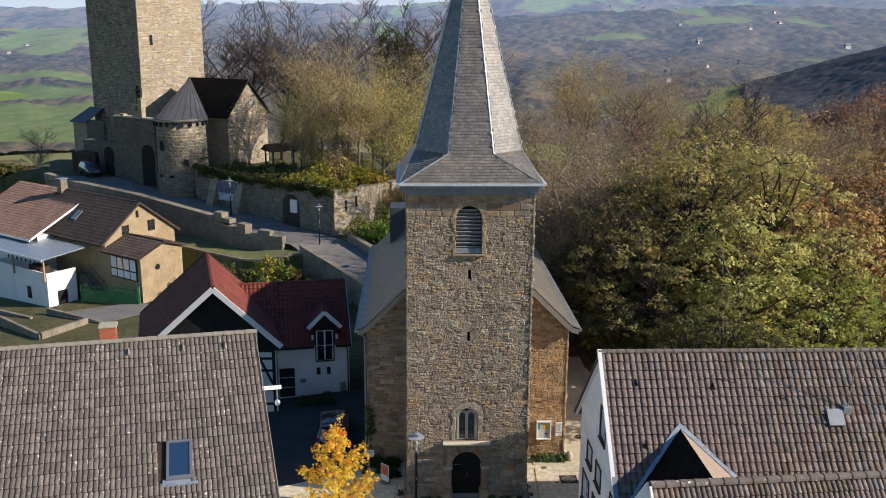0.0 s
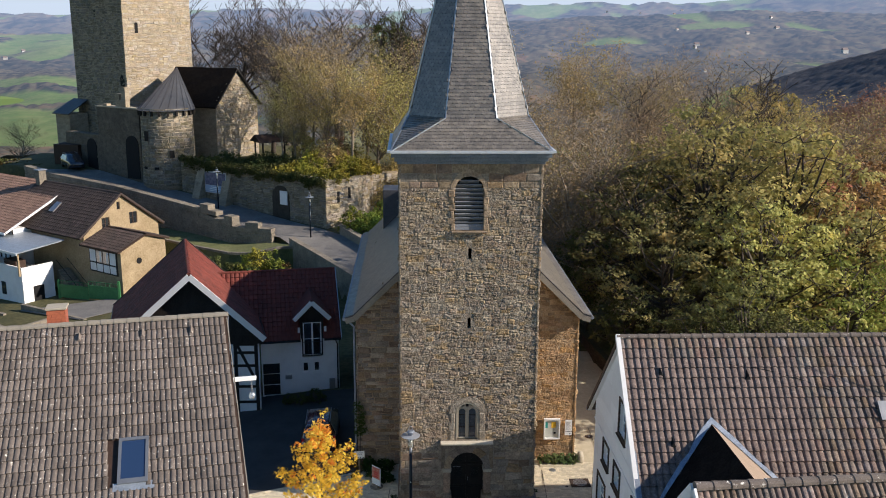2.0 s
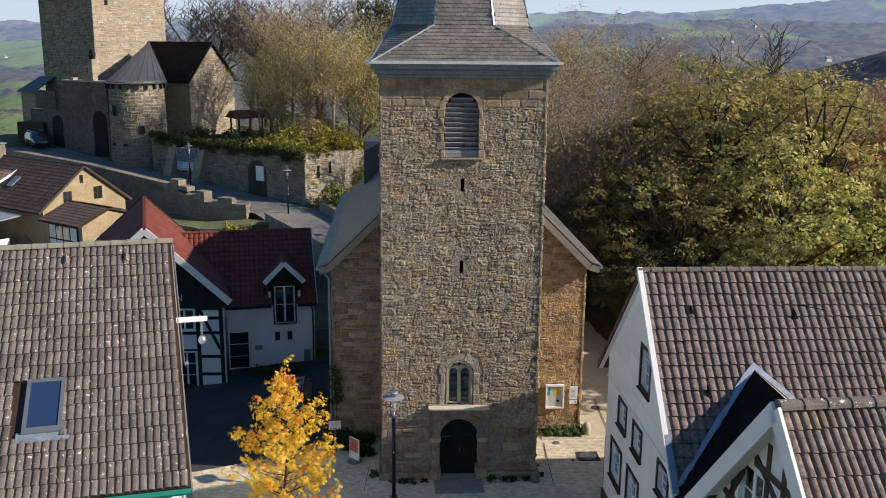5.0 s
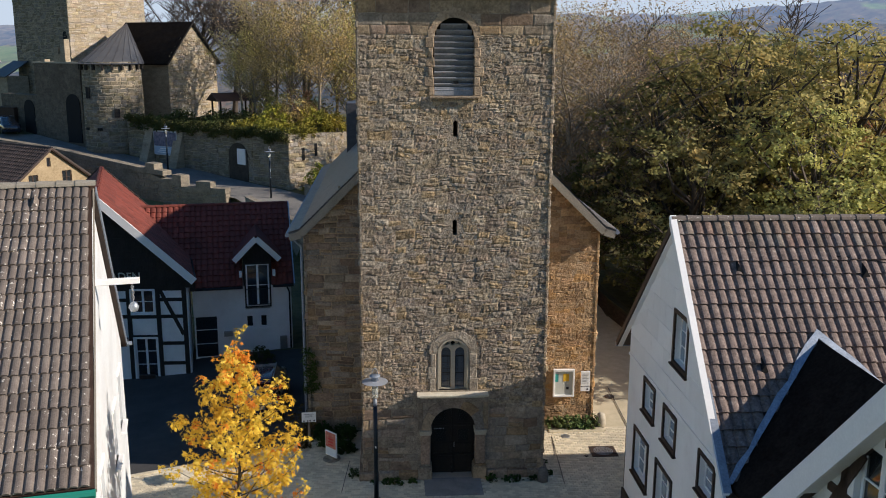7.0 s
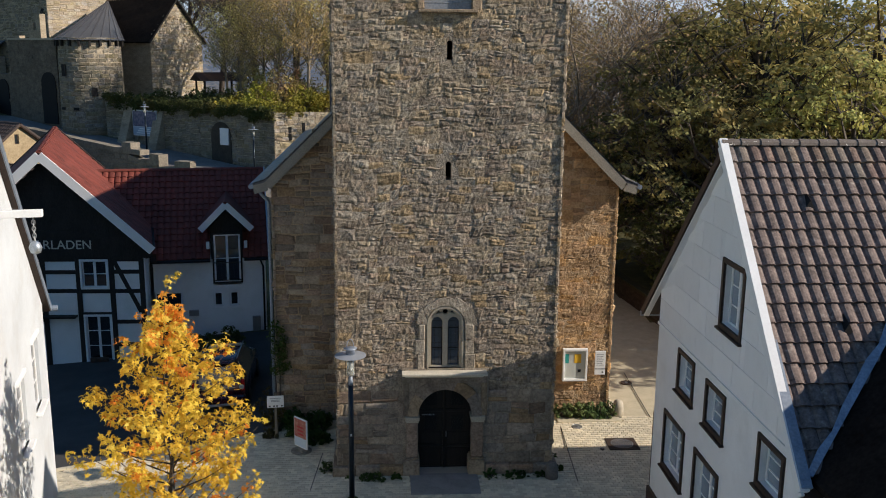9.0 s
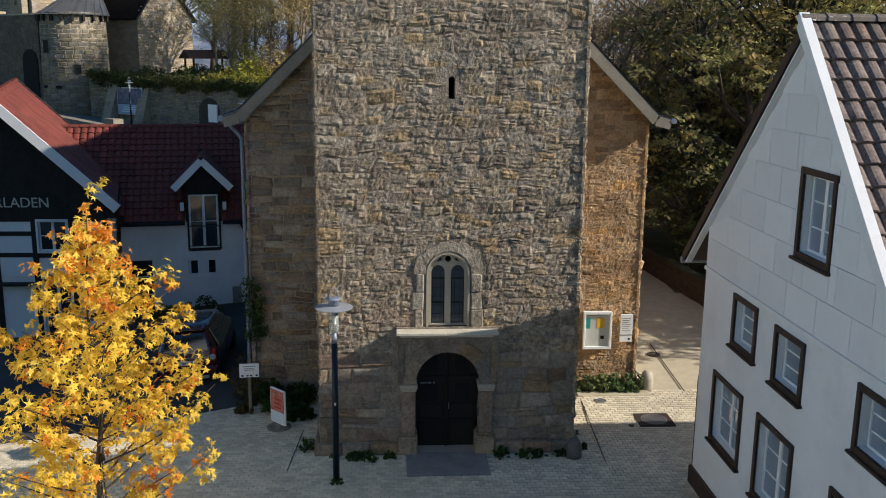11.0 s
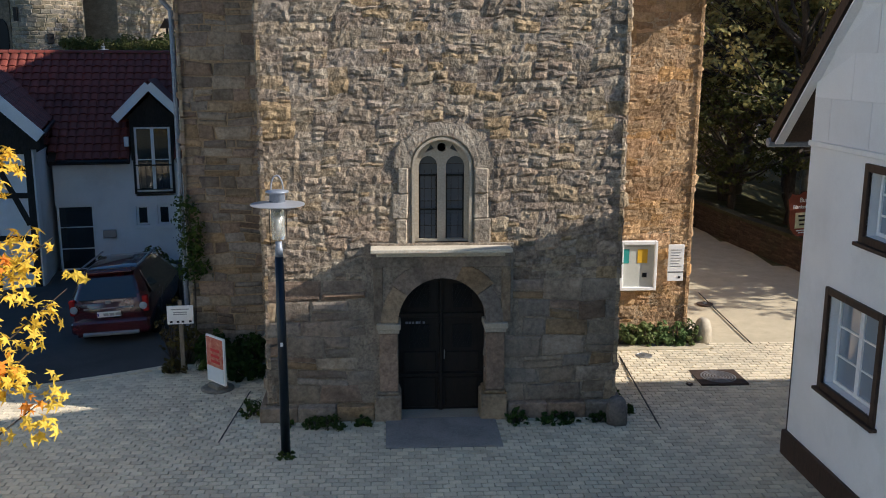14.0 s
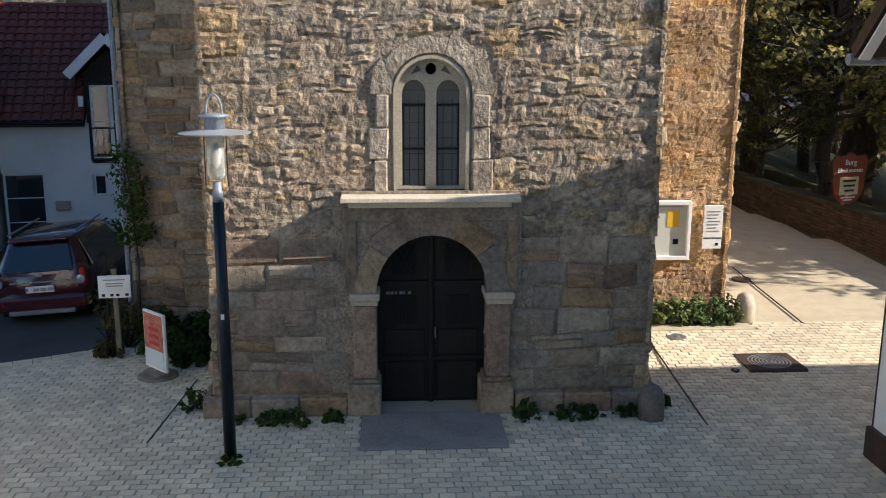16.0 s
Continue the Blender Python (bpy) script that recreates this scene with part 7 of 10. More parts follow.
ridge_tiles(stone_house, (-13.3, 0, 5.77), (0.25, 0, 5.77), M_TILE_D, 0.13, 0.5)
part("chimney", box(-12.9, -0.6, 4.5, -12.2, 0.2, 6.9, 0.02), M_PARA, stone_house, "grey chimney stack")
part("chimney_cap", box(-13.0, -0.7, 6.9, -12.1, 0.3, 7.0, 0.01), M_ZINC, stone_house)
for s in (-1, 1):
    part("verge_board", beam((0.27, 0, 5.75), (0.27, s * 4.75, 2.18), 0.04, 0.16), M_TILE_D, stone_house)
part("roof_window", prism([(-7.3, -2.9, 3.62), (-6.5, -2.9, 3.62), (-6.5, -1.9, 4.38), (-7.3, -1.9, 4.38)], (0, -0.08, 0.10)), M_STEEL, stone_house, "small pale roof window")
part("roof_window", prism([(-7.2, -2.8, 3.80), (-6.95, -2.8, 3.80), (-6.95, -2.0, 4.40), (-7.2, -2.0, 4.40)], (0, -0.02, 0.03)), M_WHITEP, stone_house)
# annex
part("annex_wall", box(0.0, -4.3, -4.0, 5.5, 0.6, 1.7), M_OCHRE, stone_house, "ochre stone annex")
part("annex_gable", prism([(5.5, -4.3, 1.7), (5.5, 0.6, 1.7), (5.5, 0.6, 2.1), (5.5, -1.6, 2.75), (5.5, -4.3, 1.75)], (-5.5, 0, 0)), M_OCHRE, stone_house)
slope(stone_house, 0.0, 5.75, -4.75, 1.62, -1.6, 2.85, 0.33, 0.40, M_TILE_D, M_TILE_D, 83)
slope(stone_house, 0.0, 5.75, 0.95, 2.05, -1.6, 2.85, 0.33, 0.40, M_TILE_D, M_TILE_D, 84)
timb = part("timber_window", box(0.9, -4.36, -0.75, 5.0, -4.28, 1.45), M_TIMBER, stone_house, "black timber frame with white panels")
for k in range(4):
    x0 = 1.02 + k * 0.98
    part("white_panel", box(x0, -4.38, -0.62, x0 + 0.84, -4.35, 0.08), M_WHITE, timb)
    part("white_panel" if k in (0, 3) else "pane", box(x0, -4.38, 0.22, x0 + 0.84, -4.35, 1.32), M_WHITE if k in (0, 3) else M_PANE, timb)
    if k in (1, 2):
        part("curtain", box(x0 + 0.48, -4.39, 0.30, x0 + 0.72, -4.38, 1.28), M_WHITEP, timb)
part("oculus", tube((5.45, -2.4, 0.45), (5.53, -2.4, 0.45), 0.28, 0.28, 16), M_DARK, stone_house, "small round window")
stair = empty("outside_stair", "steep grey outside stair with iron rail", "stairs", at=(-27, 93, 0), rz=-36.87)
for k in range(14):
    part("step", box(-2.6 + k * 0.27, -5.6, -3.6, -2.3 + k * 0.27, -4.4, -1.0 - k * 0.19, 0.01), M_PARA, stair)
for y in (-5.6, -4.5):
    part("rail", beam((-2.5, y, 0.0), (1.2, y, -2.6), 0.04, 0.04), M_BLACK, stair)
# neighbour with terrace
terrace_house = empty("terrace_house", "white house with roofed terrace and pale tiled roof", "house", at=(-27, 93, 0), rz=-36.87)
part("terrace_wall", box(-14, -9.3, -4.2, -2.1, -6.2, -0.75), M_WHITE, terrace_house, "white rendered terrace block")
part("house_wall", box(-22, -6.2, -4.2, -8.5, 3.0, 2.2), M_WHITE, terrace_house)
for x0, y0, x1, y1 in ((-14, -9.3, -2.1, -9.15), (-2.25, -9.15, -2.1, -6.2)):
    part("terrace_parapet", box(x0, y0, -0.75, x1, y1, 0.0), M_WHITE, terrace_house)
part("canopy", prism([(-14, -9.7, 1.35), (-2.0, -9.7, 1.35), (-2.0, -4.9, 1.75), (-14, -4.9, 1.75)], (0, 0, 0.12)), M_LEAD, terrace_house, "blue-grey canopy roof")
part("canopy_fascia", box(-14, -9.75, 1.25, -1.95, -9.68, 1.48), M_WHITEP, terrace_house)
for x in (-2.3, -7.5):
    part("post", box(x, -9.5, -0.75, x + 0.14, -9.36, 1.4), M_OCHRE, terrace_house)
part("table", box(-6.5, -8.4, -0.75, -4.5, -7.4, 0.1, 0.02), M_BROWNWOOD, terrace_house)
part("door", box(-2.09, -8.3, -3.9, -2.05, -7.3, -1.9), M_DARK, terrace_house)
part("window", box(-5.6, -9.33, -2.9, -4.9, -9.29, -1.7), M_PANE, terrace_house)
for k in range(8):
    part("timber", box(-14 + k * 0.8, -6.26, -1.0, -13.85 + k * 0.8, -6.19, 2.2), M_TIMBER, terrace_house)
slope(terrace_house, -22, -8.2, -7.0, 2.0, 0.5, 5.6, 0.33, 0.40, mat("faded_brown_tile", (0.16, 0.10, 0.075), (0.28, 0.18, 0.14), 1.0, 0.85, bump=0.3, fine=25, per="island", spread=0.15), M_TILE_D, 85)
part("verge_board", beam((-8.15, -7.0, 2.05), (-8.15, 0.5, 5.65), 0.06, 0.2), M_WHITEP, terrace_house)
part("eaves_board", box(-22, -7.12, 1.85, -8.2, -7.0, 2.05), M_WHITEP, terrace_house)
# green metal gate
gate = empty("yard_gate", "green sheet-metal yard gate with rail on top", "gate")
m_green = mat("green_paint", (0.03, 0.14, 0.05), (0.07, 0.24, 0.09), 1.5, 0.5, bump=0.1, fine=20)
gA, gB = Vector((-31.6, 88.2)), Vector((-25.4, 85.8))
for j in range(2):
    p, q = gA + (gB - gA) * (j / 2), gA + (gB - gA) * ((j + 1) / 2 - 0.01)
    zg = height(p.x, p.y)
    leaf = part("leaf", beam((p.x, p.y, zg + 0.75), (q.x, q.y, zg + 0.75), 0.05, 1.25), m_green, gate)
    part("top_rail", beam((p.x, p.y, zg + 1.72), (q.x, q.y, zg + 1.72), 0.05, 0.05), m_green, leaf)
    for k in range(8):
        c = p + (q - p) * (k / 7)
        part("upright", beam((c.x, c.y, zg + 1.35), (c.x, c.y, zg + 1.72), 0.035, 0.035), m_green, leaf)
for c in (gA, gB):
    part("gate_post", box(c.x - 0.1, c.y - 0.1, -4, c.x + 0.1, c.y + 0.1, height(c.x, c.y) + 1.8, 0.01), m_green, gate)
yard = empty("yard_wall", "low concrete yard walls and paved steps", "wall")
for p, q, h in (((-33.5, 84.5), (-26.5, 80.0), 0.6), ((-37, 82), (-31, 76.5), 0.9), ((-31, 76.5), (-28.5, 80.5), 0.6), ((-40, 86.5), (-34.5, 83.2), 0.5)):
    z = min(height(*p), height(*q))
    part("wall_body", beam((*p, z + h / 2 - 0.3), (*q, z + h / 2 - 0.3), 0.3, h + 0.6), M_PARA, yard)
part("yard_slab", prism([(-33.5, 84, height(-33, 84) + 0.06), (-27, 80, height(-27, 80) + 0.06), (-22, 84, height(-22, 84) + 0.06), (-26, 86.5, height(-26, 86) + 0.06)], (0, 0, 0.05)), M_ROAD, yard)
# parked car by the castle gate comes with the other vehicles

# ---- the square ----
def asphalt_line(x):
    """y of the edge between the paved square and the asphalt yard."""
    return 46.9 + 0.43 * (x + 2.3)


def paved(x, y):
    if TX0 - 0.05 < x < TX1 + 0.05 and y > TY0 - 0.1:
        return False
    if x < -1.9 or y > 46.9 and x < TX0:
        return y < asphalt_line(x) and x > -9.5 and y > 32
    if NX0 < x < NX1 + 0.1 and y > NY0 - 0.05:
        return False
    if 6.9 < x < 8.95 and 47.15 < y < 48.1:
        return False
    if x > 8.38 and y < 42.3 or y > 47.6 and x > 8.95:
        return False
    if 2.1 < x < 4.02 and 42.71 < y < 43.95:
        return False
    return 32 < y < 62 and x < 13.2 - 0.16 * (y - 52)


M_JOINT = mat("joint_sand", (0.39, 0.345, 0.245), (0.55, 0.49, 0.355), 3, 0.95, bump=0.3, fine=60)
square = tagged(new("pavement"), "grey-beige paving brick square", "pavement", "", "structure")
vs, fs = [], []
nx, ny = 50, 62
for j in range(ny + 1):
    for i in range(nx + 1):
        x, y = -9.5 + 24.0 * i / nx, 32 + 30.0 * j / ny
        vs.append((x, y, height(x, y) + 0.012))
for j in range(ny):
    for i in range(nx):
        k = j * (nx + 1) + i
        cx, cy = -9.5 + 24.0 * (i + 0.5) / nx, 32 + 30.0 * (j + 0.5) / ny
        if (cy < asphalt_line(cx) + 0.2 or cx > 5) and cx < 13.6 - 0.16 * (cy - 52):
            fs.append((k, k + 1, k + nx + 2, k + nx + 1))
raw("bedding", vs, fs, M_JOINT, square, True)
rest, rg, single = Stones(), random.Random(3), 0
BW, BD = 0.19, 0.128
row, y = 0, 33.0
while y < 61.5:
    x = -9.5 + (row % 2) * BW / 2
    while x < 13.5:
        cx, cy = x + BW / 2, y + BD / 2
        if paved(cx, cy):
            z = height(cx, cy) + 0.038 + rg.uniform(-0.003, 0.003)
            g = 0.0025 + rg.uniform(0, 0.0025)
            x0, x1, y0, y1 = x + g, x + BW - g, y + g, y + BD - g
            t = rg.uniform(-0.0025, 0.0025)
            e = 0.006
            verts = [(x0, y0, z - 0.03), (x1, y0, z - 0.03), (x1, y1, z - 0.03), (x0, y1, z - 0.03), (x0 + e, y0 + e, z + t), (x1 - e, y0 + e, z - t), (x1 - e, y1 - e, z - t), (x0 + e, y1 - e, z + t)]
            faces = [(0, 1, 5, 4), (1, 2, 6, 5), (2, 3, 7, 6), (3, 0, 4, 7), (4, 5, 6, 7)]
            if single < 300 and 40.9 < cy < 42.55 and -0.5 < cx < 6.5:
                single += 1
                raw("paving_brick", verts, faces, M_PAVER_P, square)
            else:
                rest.add(verts, faces)
        x += BW
    y += BD
    row += 1
tagged(raw("brick_paving", rest.v, rest.f, M_PAVER, square), "grey-beige paving bricks", "", "", "stuff")
# border course along the asphalt
k = 0
x = -9.4
while x < -2.2:
    d = Vector((1, 0.43, 0)).normalized()
    o = Vector((x, asphalt_line(x) + 0.02, 0))
    o.z = height(o.x, o.y) + 0.01
    n_ = Vector((-d.y, d.x, 0))
    part("kerb_stone", prism([o, o + d * 0.28, o + d * 0.28 + n_ * 0.14, o + n_ * 0.14], (0, 0, 0.05)), M_PAVER_P, square)
    x += 0.29 * d.x
# asphalt yard
vs, fs = [], []
n = 26
for j in range(n + 1):
    for i in range(n + 1):
        x = -14.5 + 12.4 * i / n
        y0 = asphalt_line(x) + 0.15
        y = y0 + (58.2 - y0) * j / n
        vs.append((x, y, height(x, y) + 0.025))
for j in range(n):
    for i in range(n):
        k = j * (n + 1) + i
        fs.append((k, k + 1, k + n + 2, k + n + 1))
tagged(raw("asphalt_yard", vs, fs, M_ASPHALT, smooth=True), "dark asphalt yard beside the church", "yard", "", "structure")
# door mat slab of dark stone
gz = lambda x, y: height(x, y)
slab_ob = tagged(link("entrance_slab", box(2.11, 42.73, gz(3, 43) + 0.01, 4.00, 43.95, gz(3, 43) + 0.055, 0.008), mat("dark_slab", (0.17, 0.165, 0.16), (0.29, 0.28, 0.265), 2, 0.85, bump=0.15, fine=40, stain=(0.28, 0.27, 0.25), stain_scale=0.9, stain_amount=0.5)), "dark grey stone slab before the church door", "slab", "", "structure")
# linear drains
for nm, p, q in (("drain_channel", (6.93, 46.9), (6.74, 43.3)), ("drain_channel", (10.05, 51.2), (9.96, 47.5)), ("drain_channel", (-0.42, 45.4), (-0.59, 43.1))):
    m_ = ((p[0] + q[0]) / 2, (p[1] + q[1]) / 2)
    tagged(link(nm, beam((*p, gz(*p) + 0.040), (*q, gz(*q) + 0.040), 0.018, 0.02), M_BLACK), "narrow dark drainage channel in the paving", "drain", "", "structure")
# tree-pit style iron grate
grate = empty("iron_grate", "rusty square cast-iron grate set in paving", "grate", at=(8.57, 45.65, gz(8.5, 45.6) + 0.045))
m_rust = mat("rusty_iron", (0.035, 0.026, 0.022), (0.09, 0.062, 0.05), 4, 0.8, 0.3, 0.4, 40)
part("frame", box(-0.46, -0.40, -0.03, 0.46, 0.40, 0.020, 0.004), m_rust, grate)
for k in range(6):
    r = 0.05 + k * 0.055
    bm = bmesh.new()
    loops = [[bm.verts.new(((r + dr) * math.cos(2 * math.pi * j / 24), (r + dr) * math.sin(2 * math.pi * j / 24), z)) for j in range(24)] for dr, z in ((-0.014, 0.012), (-0.014, 0.024), (0.014, 0.024), (0.014, 0.012))]
    for la, lb in zip(loops, loops[1:]):
        for j in range(24):
            bm.faces.new((la[j], la[(j + 1) % 24], lb[(j + 1) % 24], lb[j]))
    part("ring", bm, M_STEEL, grate)
for (x, y, r, lab) in ((7.45, 46.9, 0.17, "small round drain cover, worn grey"), (9.9, 50.3, 0.20, "round dark manhole cover"), (7.9, 45.35, 0.07, "tiny rusty valve cover in paving")):
    c = tagged(link("manhole_cover", lathe([(r, -0.02), (r, 0.008), (r * 0.9, 0.014), (r * 0.88, 0.008), (0.02, 0.010)], 24, (x, y, gz(x, y) + 0.038)), M_STEEL if r < 0.19 and r > 0.1 else m_rust), lab, "manhole cover")
    part("boss", lathe([(r * 0.3, 0.0), (r * 0.3, 0.012), (r * 0.2, 0.016)], 12, (x, y, gz(x, y) + 0.046)), M_STEEL, c)

# street lamp by the tower
lamp = empty("street_lamp", "dark steel street lamp with flat disc reflector", "street lamp", at=(0.50, 42.45, gz(0.5, 42.5) + 0.03))
m_post = plain("post_blue_black", (0.014, 0.022, 0.032), 0.35, 0.5)
part("post", tube((0, 0, 0), (0, 0, 3.05), 0.075, 0.065, 18), m_post, lamp, "", True)
part("collar", lathe([(0.06, 3.05), (0.06, 3.16), (0.05, 3.18), (0.05, 3.27)], 16), M_ZINC, lamp, "pale metal collar", True)
m_lampglass = bpy.data.materials.new("frosted_lamp_glass")
m_lampglass.use_nodes = True
_b = m_lampglass.node_tree.nodes["Principled BSDF"]
_b.inputs["Base Color"].default_value = (0.75, 0.78, 0.74, 1)
_b.inputs["Transmission Weight"].default_value = 0.75
_b.inputs["Roughness"].default_value = 0.25
gl = part("lamp_glass", lathe([(0.085, 3.30), (0.10, 3.36), (0.10, 3.80)], 18), m_lampglass, lamp, "greenish clear lamp cylinder", True)
part("bulb", lathe([(0.02, 3.42), (0.035, 3.48), (0.035, 3.62), (0.015, 3.68)], 12), M_WHITEP, gl, "white bulb", True)
for k in (-1, 1):
    part("stay", beam((k * 0.125, 0, 3.22), (k * 0.125, 0, 3.84), 0.012, 0.012), M_BLACK, lamp)
part("disc_reflector", lathe([(0.10, 3.82), (0.40, 3.80), (0.405, 3.812), (0.10, 3.85)], 32), plain("disc_grey", (0.42, 0.45, 0.50), 0.4, 0.4), lamp, "pale flat disc reflector")
part("cap", lathe([(0.12, 3.84), (0.11, 3.97), (0.17, 3.98), (0.17, 4.0), (0.05, 4.02)], 20), M_ZINC, lamp, "", True)
bm = bmesh.new()
rings_ = []
for j in range(11):
    a = math.pi * j / 10
    c_, s_ = math.cos(a), math.sin(a)
    rings_.append([bm.verts.new(((0.09 + 0.012 * math.cos(k * 1.0472)) * c_, 0.012 * math.sin(k * 1.0472), 4.02 + (0.2 + 0.012 * math.cos(k * 1.0472)) * s_)) for k in range(6)])
for ra, rb in zip(rings_, rings_[1:]):
    for k in range(6):
        bm.faces.new((ra[k], ra[(k + 1) % 6], rb[(k + 1) % 6], rb[k]))
part("hoop", bm, M_ZINC, lamp)
part("lamp_sticker", box(-0.02, -0.078, 1.72, 0.02, -0.070, 1.78), M_WHITEP, lamp)

lamp.matrix_basis = pose(0.545, 42.60, gz(0.5, 42.5) + 0.03) @ Matrix.Diagonal((1, 1, 1.045, 1))
# second lamp by the lane and one by the castle wall
for x, y in ((-8.9, 92.2), (-19.4, 101.0), (0.9, 84.5)):
    far_lamp = copy_thing(lamp, pose(x, y, gz(x, y) - 0.02, 0, 0, 40))
    far_lamp["group"] = "lamps along the castle lane"
lamp["group"] = "lamps along the castle lane"

# notice case and paper on the nave wall
case = empty("notice_case", "white framed glazed notice case with posters", "notice case", at=(7.53, NY0 - 0.06, 1.67))
part("back", box(-0.36, -0.02, -0.50, 0.36, 0.05, 0.50), plain("case_back", (0.55, 0.57, 0.53), 0.6), case)
for q in ((-0.40, -0.54, -0.34, 0.54), (0.34, -0.54, 0.40, 0.54), (-0.34, 0.47, 0.34, 0.54), (-0.34, -0.54, 0.34, -0.47)):
    part("frame", box(q[0], -0.09, q[1], q[2], 0.05, q[3], 0.006), M_WHITEP, case)
part("poster", box(-0.02, -0.028, 0.06, 0.20, -0.022, 0.36), plain("poster_yellow", (0.75, 0.45, 0.03), 0.6), case, "orange-yellow poster")
part("poster", box(-0.32, -0.028, 0.05, -0.20, -0.022, 0.36), plain("poster_teal", (0.03, 0.28, 0.26), 0.6), case, "teal poster")
part("emblem", box(0.10, -0.028, -0.26, 0.20, -0.022, -0.16), M_BLACK, case)
part("text_bar", box(-0.26, -0.028, 0.42, 0.26, -0.022, 0.44), M_STEEL, case)
paper = empty("notice_sheet", "white notice sheet on the church wall", "notice", at=(8.36, NY0 - 0.07, 1.72))
part("sheet", box(-0.17, -0.01, -0.40, 0.17, 0.03, 0.40, 0.005), M_WHITEP, paper)
for k in range(7):
    part("text_bar", box(-0.12, -0.016, 0.28 - k * 0.06, 0.12 - 0.03 * (k % 3), -0.010, 0.295 - k * 0.06), M_STEEL, paper)
part("divider", box(-0.17, -0.016, -0.21, 0.17, -0.010, -0.19), M_BLACK, paper)
part("seal", box(0.06, -0.016, -0.34, 0.11, -0.010, -0.29), M_BLACK, paper)

# pavement banner, sign post
stand = empty("pavement_sign", "white pavement sign with red poster on stone foot", "sign", at=(-1.06, 45.60, gz(-1, 45.6) + 0.03), rz=-46)
part("board", box(-0.29, -0.025, 0.12, 0.29, 0.025, 1.03, 0.008), M_WHITEP, stand)
part("poster", box(-0.26, -0.034, 0.44, 0.26, -0.026, 1.0), mat("poster_red", (0.34, 0.05, 0.035), (0.55, 0.26, 0.18), 4, 0.6, bump=0, fine=14), stand, "red printed poster")
part("poster", box(-0.26, -0.034, 0.16, 0.26, -0.026, 0.44), plain("poster_pale", (0.60, 0.66, 0.70), 0.6), stand, "pale lower poster")
for k in range(3):
    part("text_bar", box(-0.12, -0.040, 0.52 + k * 0.11, 0.16, -0.034, 0.57 + k * 0.11), plain("sign_red", (0.5, 0.02, 0.02), 0.5), stand)
part("foot", box(-0.16, -0.12, 0.0, 0.20, 0.12, 0.12, 0.02), M_PARA, stand)
part("foot_plate", lathe([(0.31, -0.01), (0.31, 0.03), (0.27, 0.045)], 20), M_PARA, stand)
sign = empty("post_sign", "white notice board on a wooden post", "sign", at=(-1.90, 46.55, gz(-1.9, 46.5)), rz=6)
part("post", box(-0.04, 0.0, 0, 0.04, 0.06, 1.52, 0.006), mat("weathered_post", (0.13, 0.11, 0.085), (0.24, 0.205, 0.16), 4, 0.9, bump=0.4, fine=30, stretch=(1, 1, 0.2)), sign)
part("board", box(-0.25, -0.03, 1.05, 0.25, 0.0, 1.42, 0.006), M_WHITEP, sign)
for z, w in ((1.34, 0.17), (1.28, 0.13), (1.24, 0.13)):
    part("text_bar", box(-w, -0.036, z, w, -0.030, z + 0.018), M_STEEL, sign)
for k in (-0.18, -0.05, 0.04, 0.18):
    part("emblem", box(k - 0.02, -0.036, 1.08, k + 0.03, -0.030, 1.12), M_BLACK, sign)

# guard stones
for x, y, r, h, lab in ((6.05, 43.62, 0.19, 0.50, "weathered grey guard stone at tower corner"), (8.95, 47.7, 0.2, 0.55, "pale rounded guard stone at nave corner")):
    bm = lathe([(r, -0.1), (r * 0.95, h * 0.6), (r * 0.75, h * 0.9), (r * 0.35, h)], 14, (x, y, gz(x, y)))
    for v in bm.verts:
        v.co += Vector((noise.noise(v.co * 5), noise.noise(v.co * 5 + Vector((9, 0, 0))), 0)) * 0.035
    tagged(link("guard_stone", bm, mat("dark_guard_stone", (0.09, 0.085, 0.08), (0.19, 0.175, 0.16), 4, 0.95, bump=0.8, fine=20, dist=0.03) if x < 7 else M_DRESSED, smooth=True), lab, "guard stone")

# shield-shaped sign and brick wall along the passage
shield = empty("shield_sign", "red-brown shield sign with white gothic lettering", "sign", at=(13.66, 53.4, 1.87), rz=18)
m_shield = mat("shield_red", (0.20, 0.042, 0.024), (0.28, 0.066, 0.038), 2, 0.5, bump=0.05, fine=20)
half = [(0.0, 0.60), (0.10, 0.57), (0.16, 0.52), (0.36, 0.52), (0.44, 0.56), (0.50, 0.46), (0.56, 0.40), (0.53, 0.26), (0.49, 0.10), (0.48, -0.20), (0.43, -0.42), (0.30, -0.57), (0.14, -0.65), (0.0, -0.68)]
pts = [(x, 0, z) for x, z in half] + [(-x, 0, z) for x, z in half[-2:0:-1]]
part("board", prism(pts, (0, 0.04, 0)), m_shield, shield)
rim_ = [(x * 1.04, 0.01, z * 1.04) for x, z in half] + [(-x * 1.04, 0.01, z * 1.04) for x, z in half[-2:0:-1]]
part("edge", prism(rim_, (0, 0.03, 0)), M_BROWNWOOD, shield)
for z_, w_ in ((-0.50, 0.22), (-0.56, 0.15)):
    part("text_bar", box(-w_, -0.008, z_, w_, -0.001, z_ + 0.03), M_WHITEP, shield)
rx = Matrix.Rotation(math.pi / 2, 4, "X")
words("Burg", 0.19, Matrix.Translation((0, -0.006, 0.31)) @ rx, M_WHITEP, "lettering", shield, 0.004, "CENTER")
words("Blankenstein", 0.155, Matrix.Translation((0, -0.006, 0.13)) @ rx, M_WHITEP, "lettering", shield, 0.004, "CENTER")
note = part("panel", box(-0.29, -0.012, -0.42, 0.29, -0.002, 0.02, 0.002), plain("cream_panel", (0.66, 0.58, 0.36), 0.6), shield)
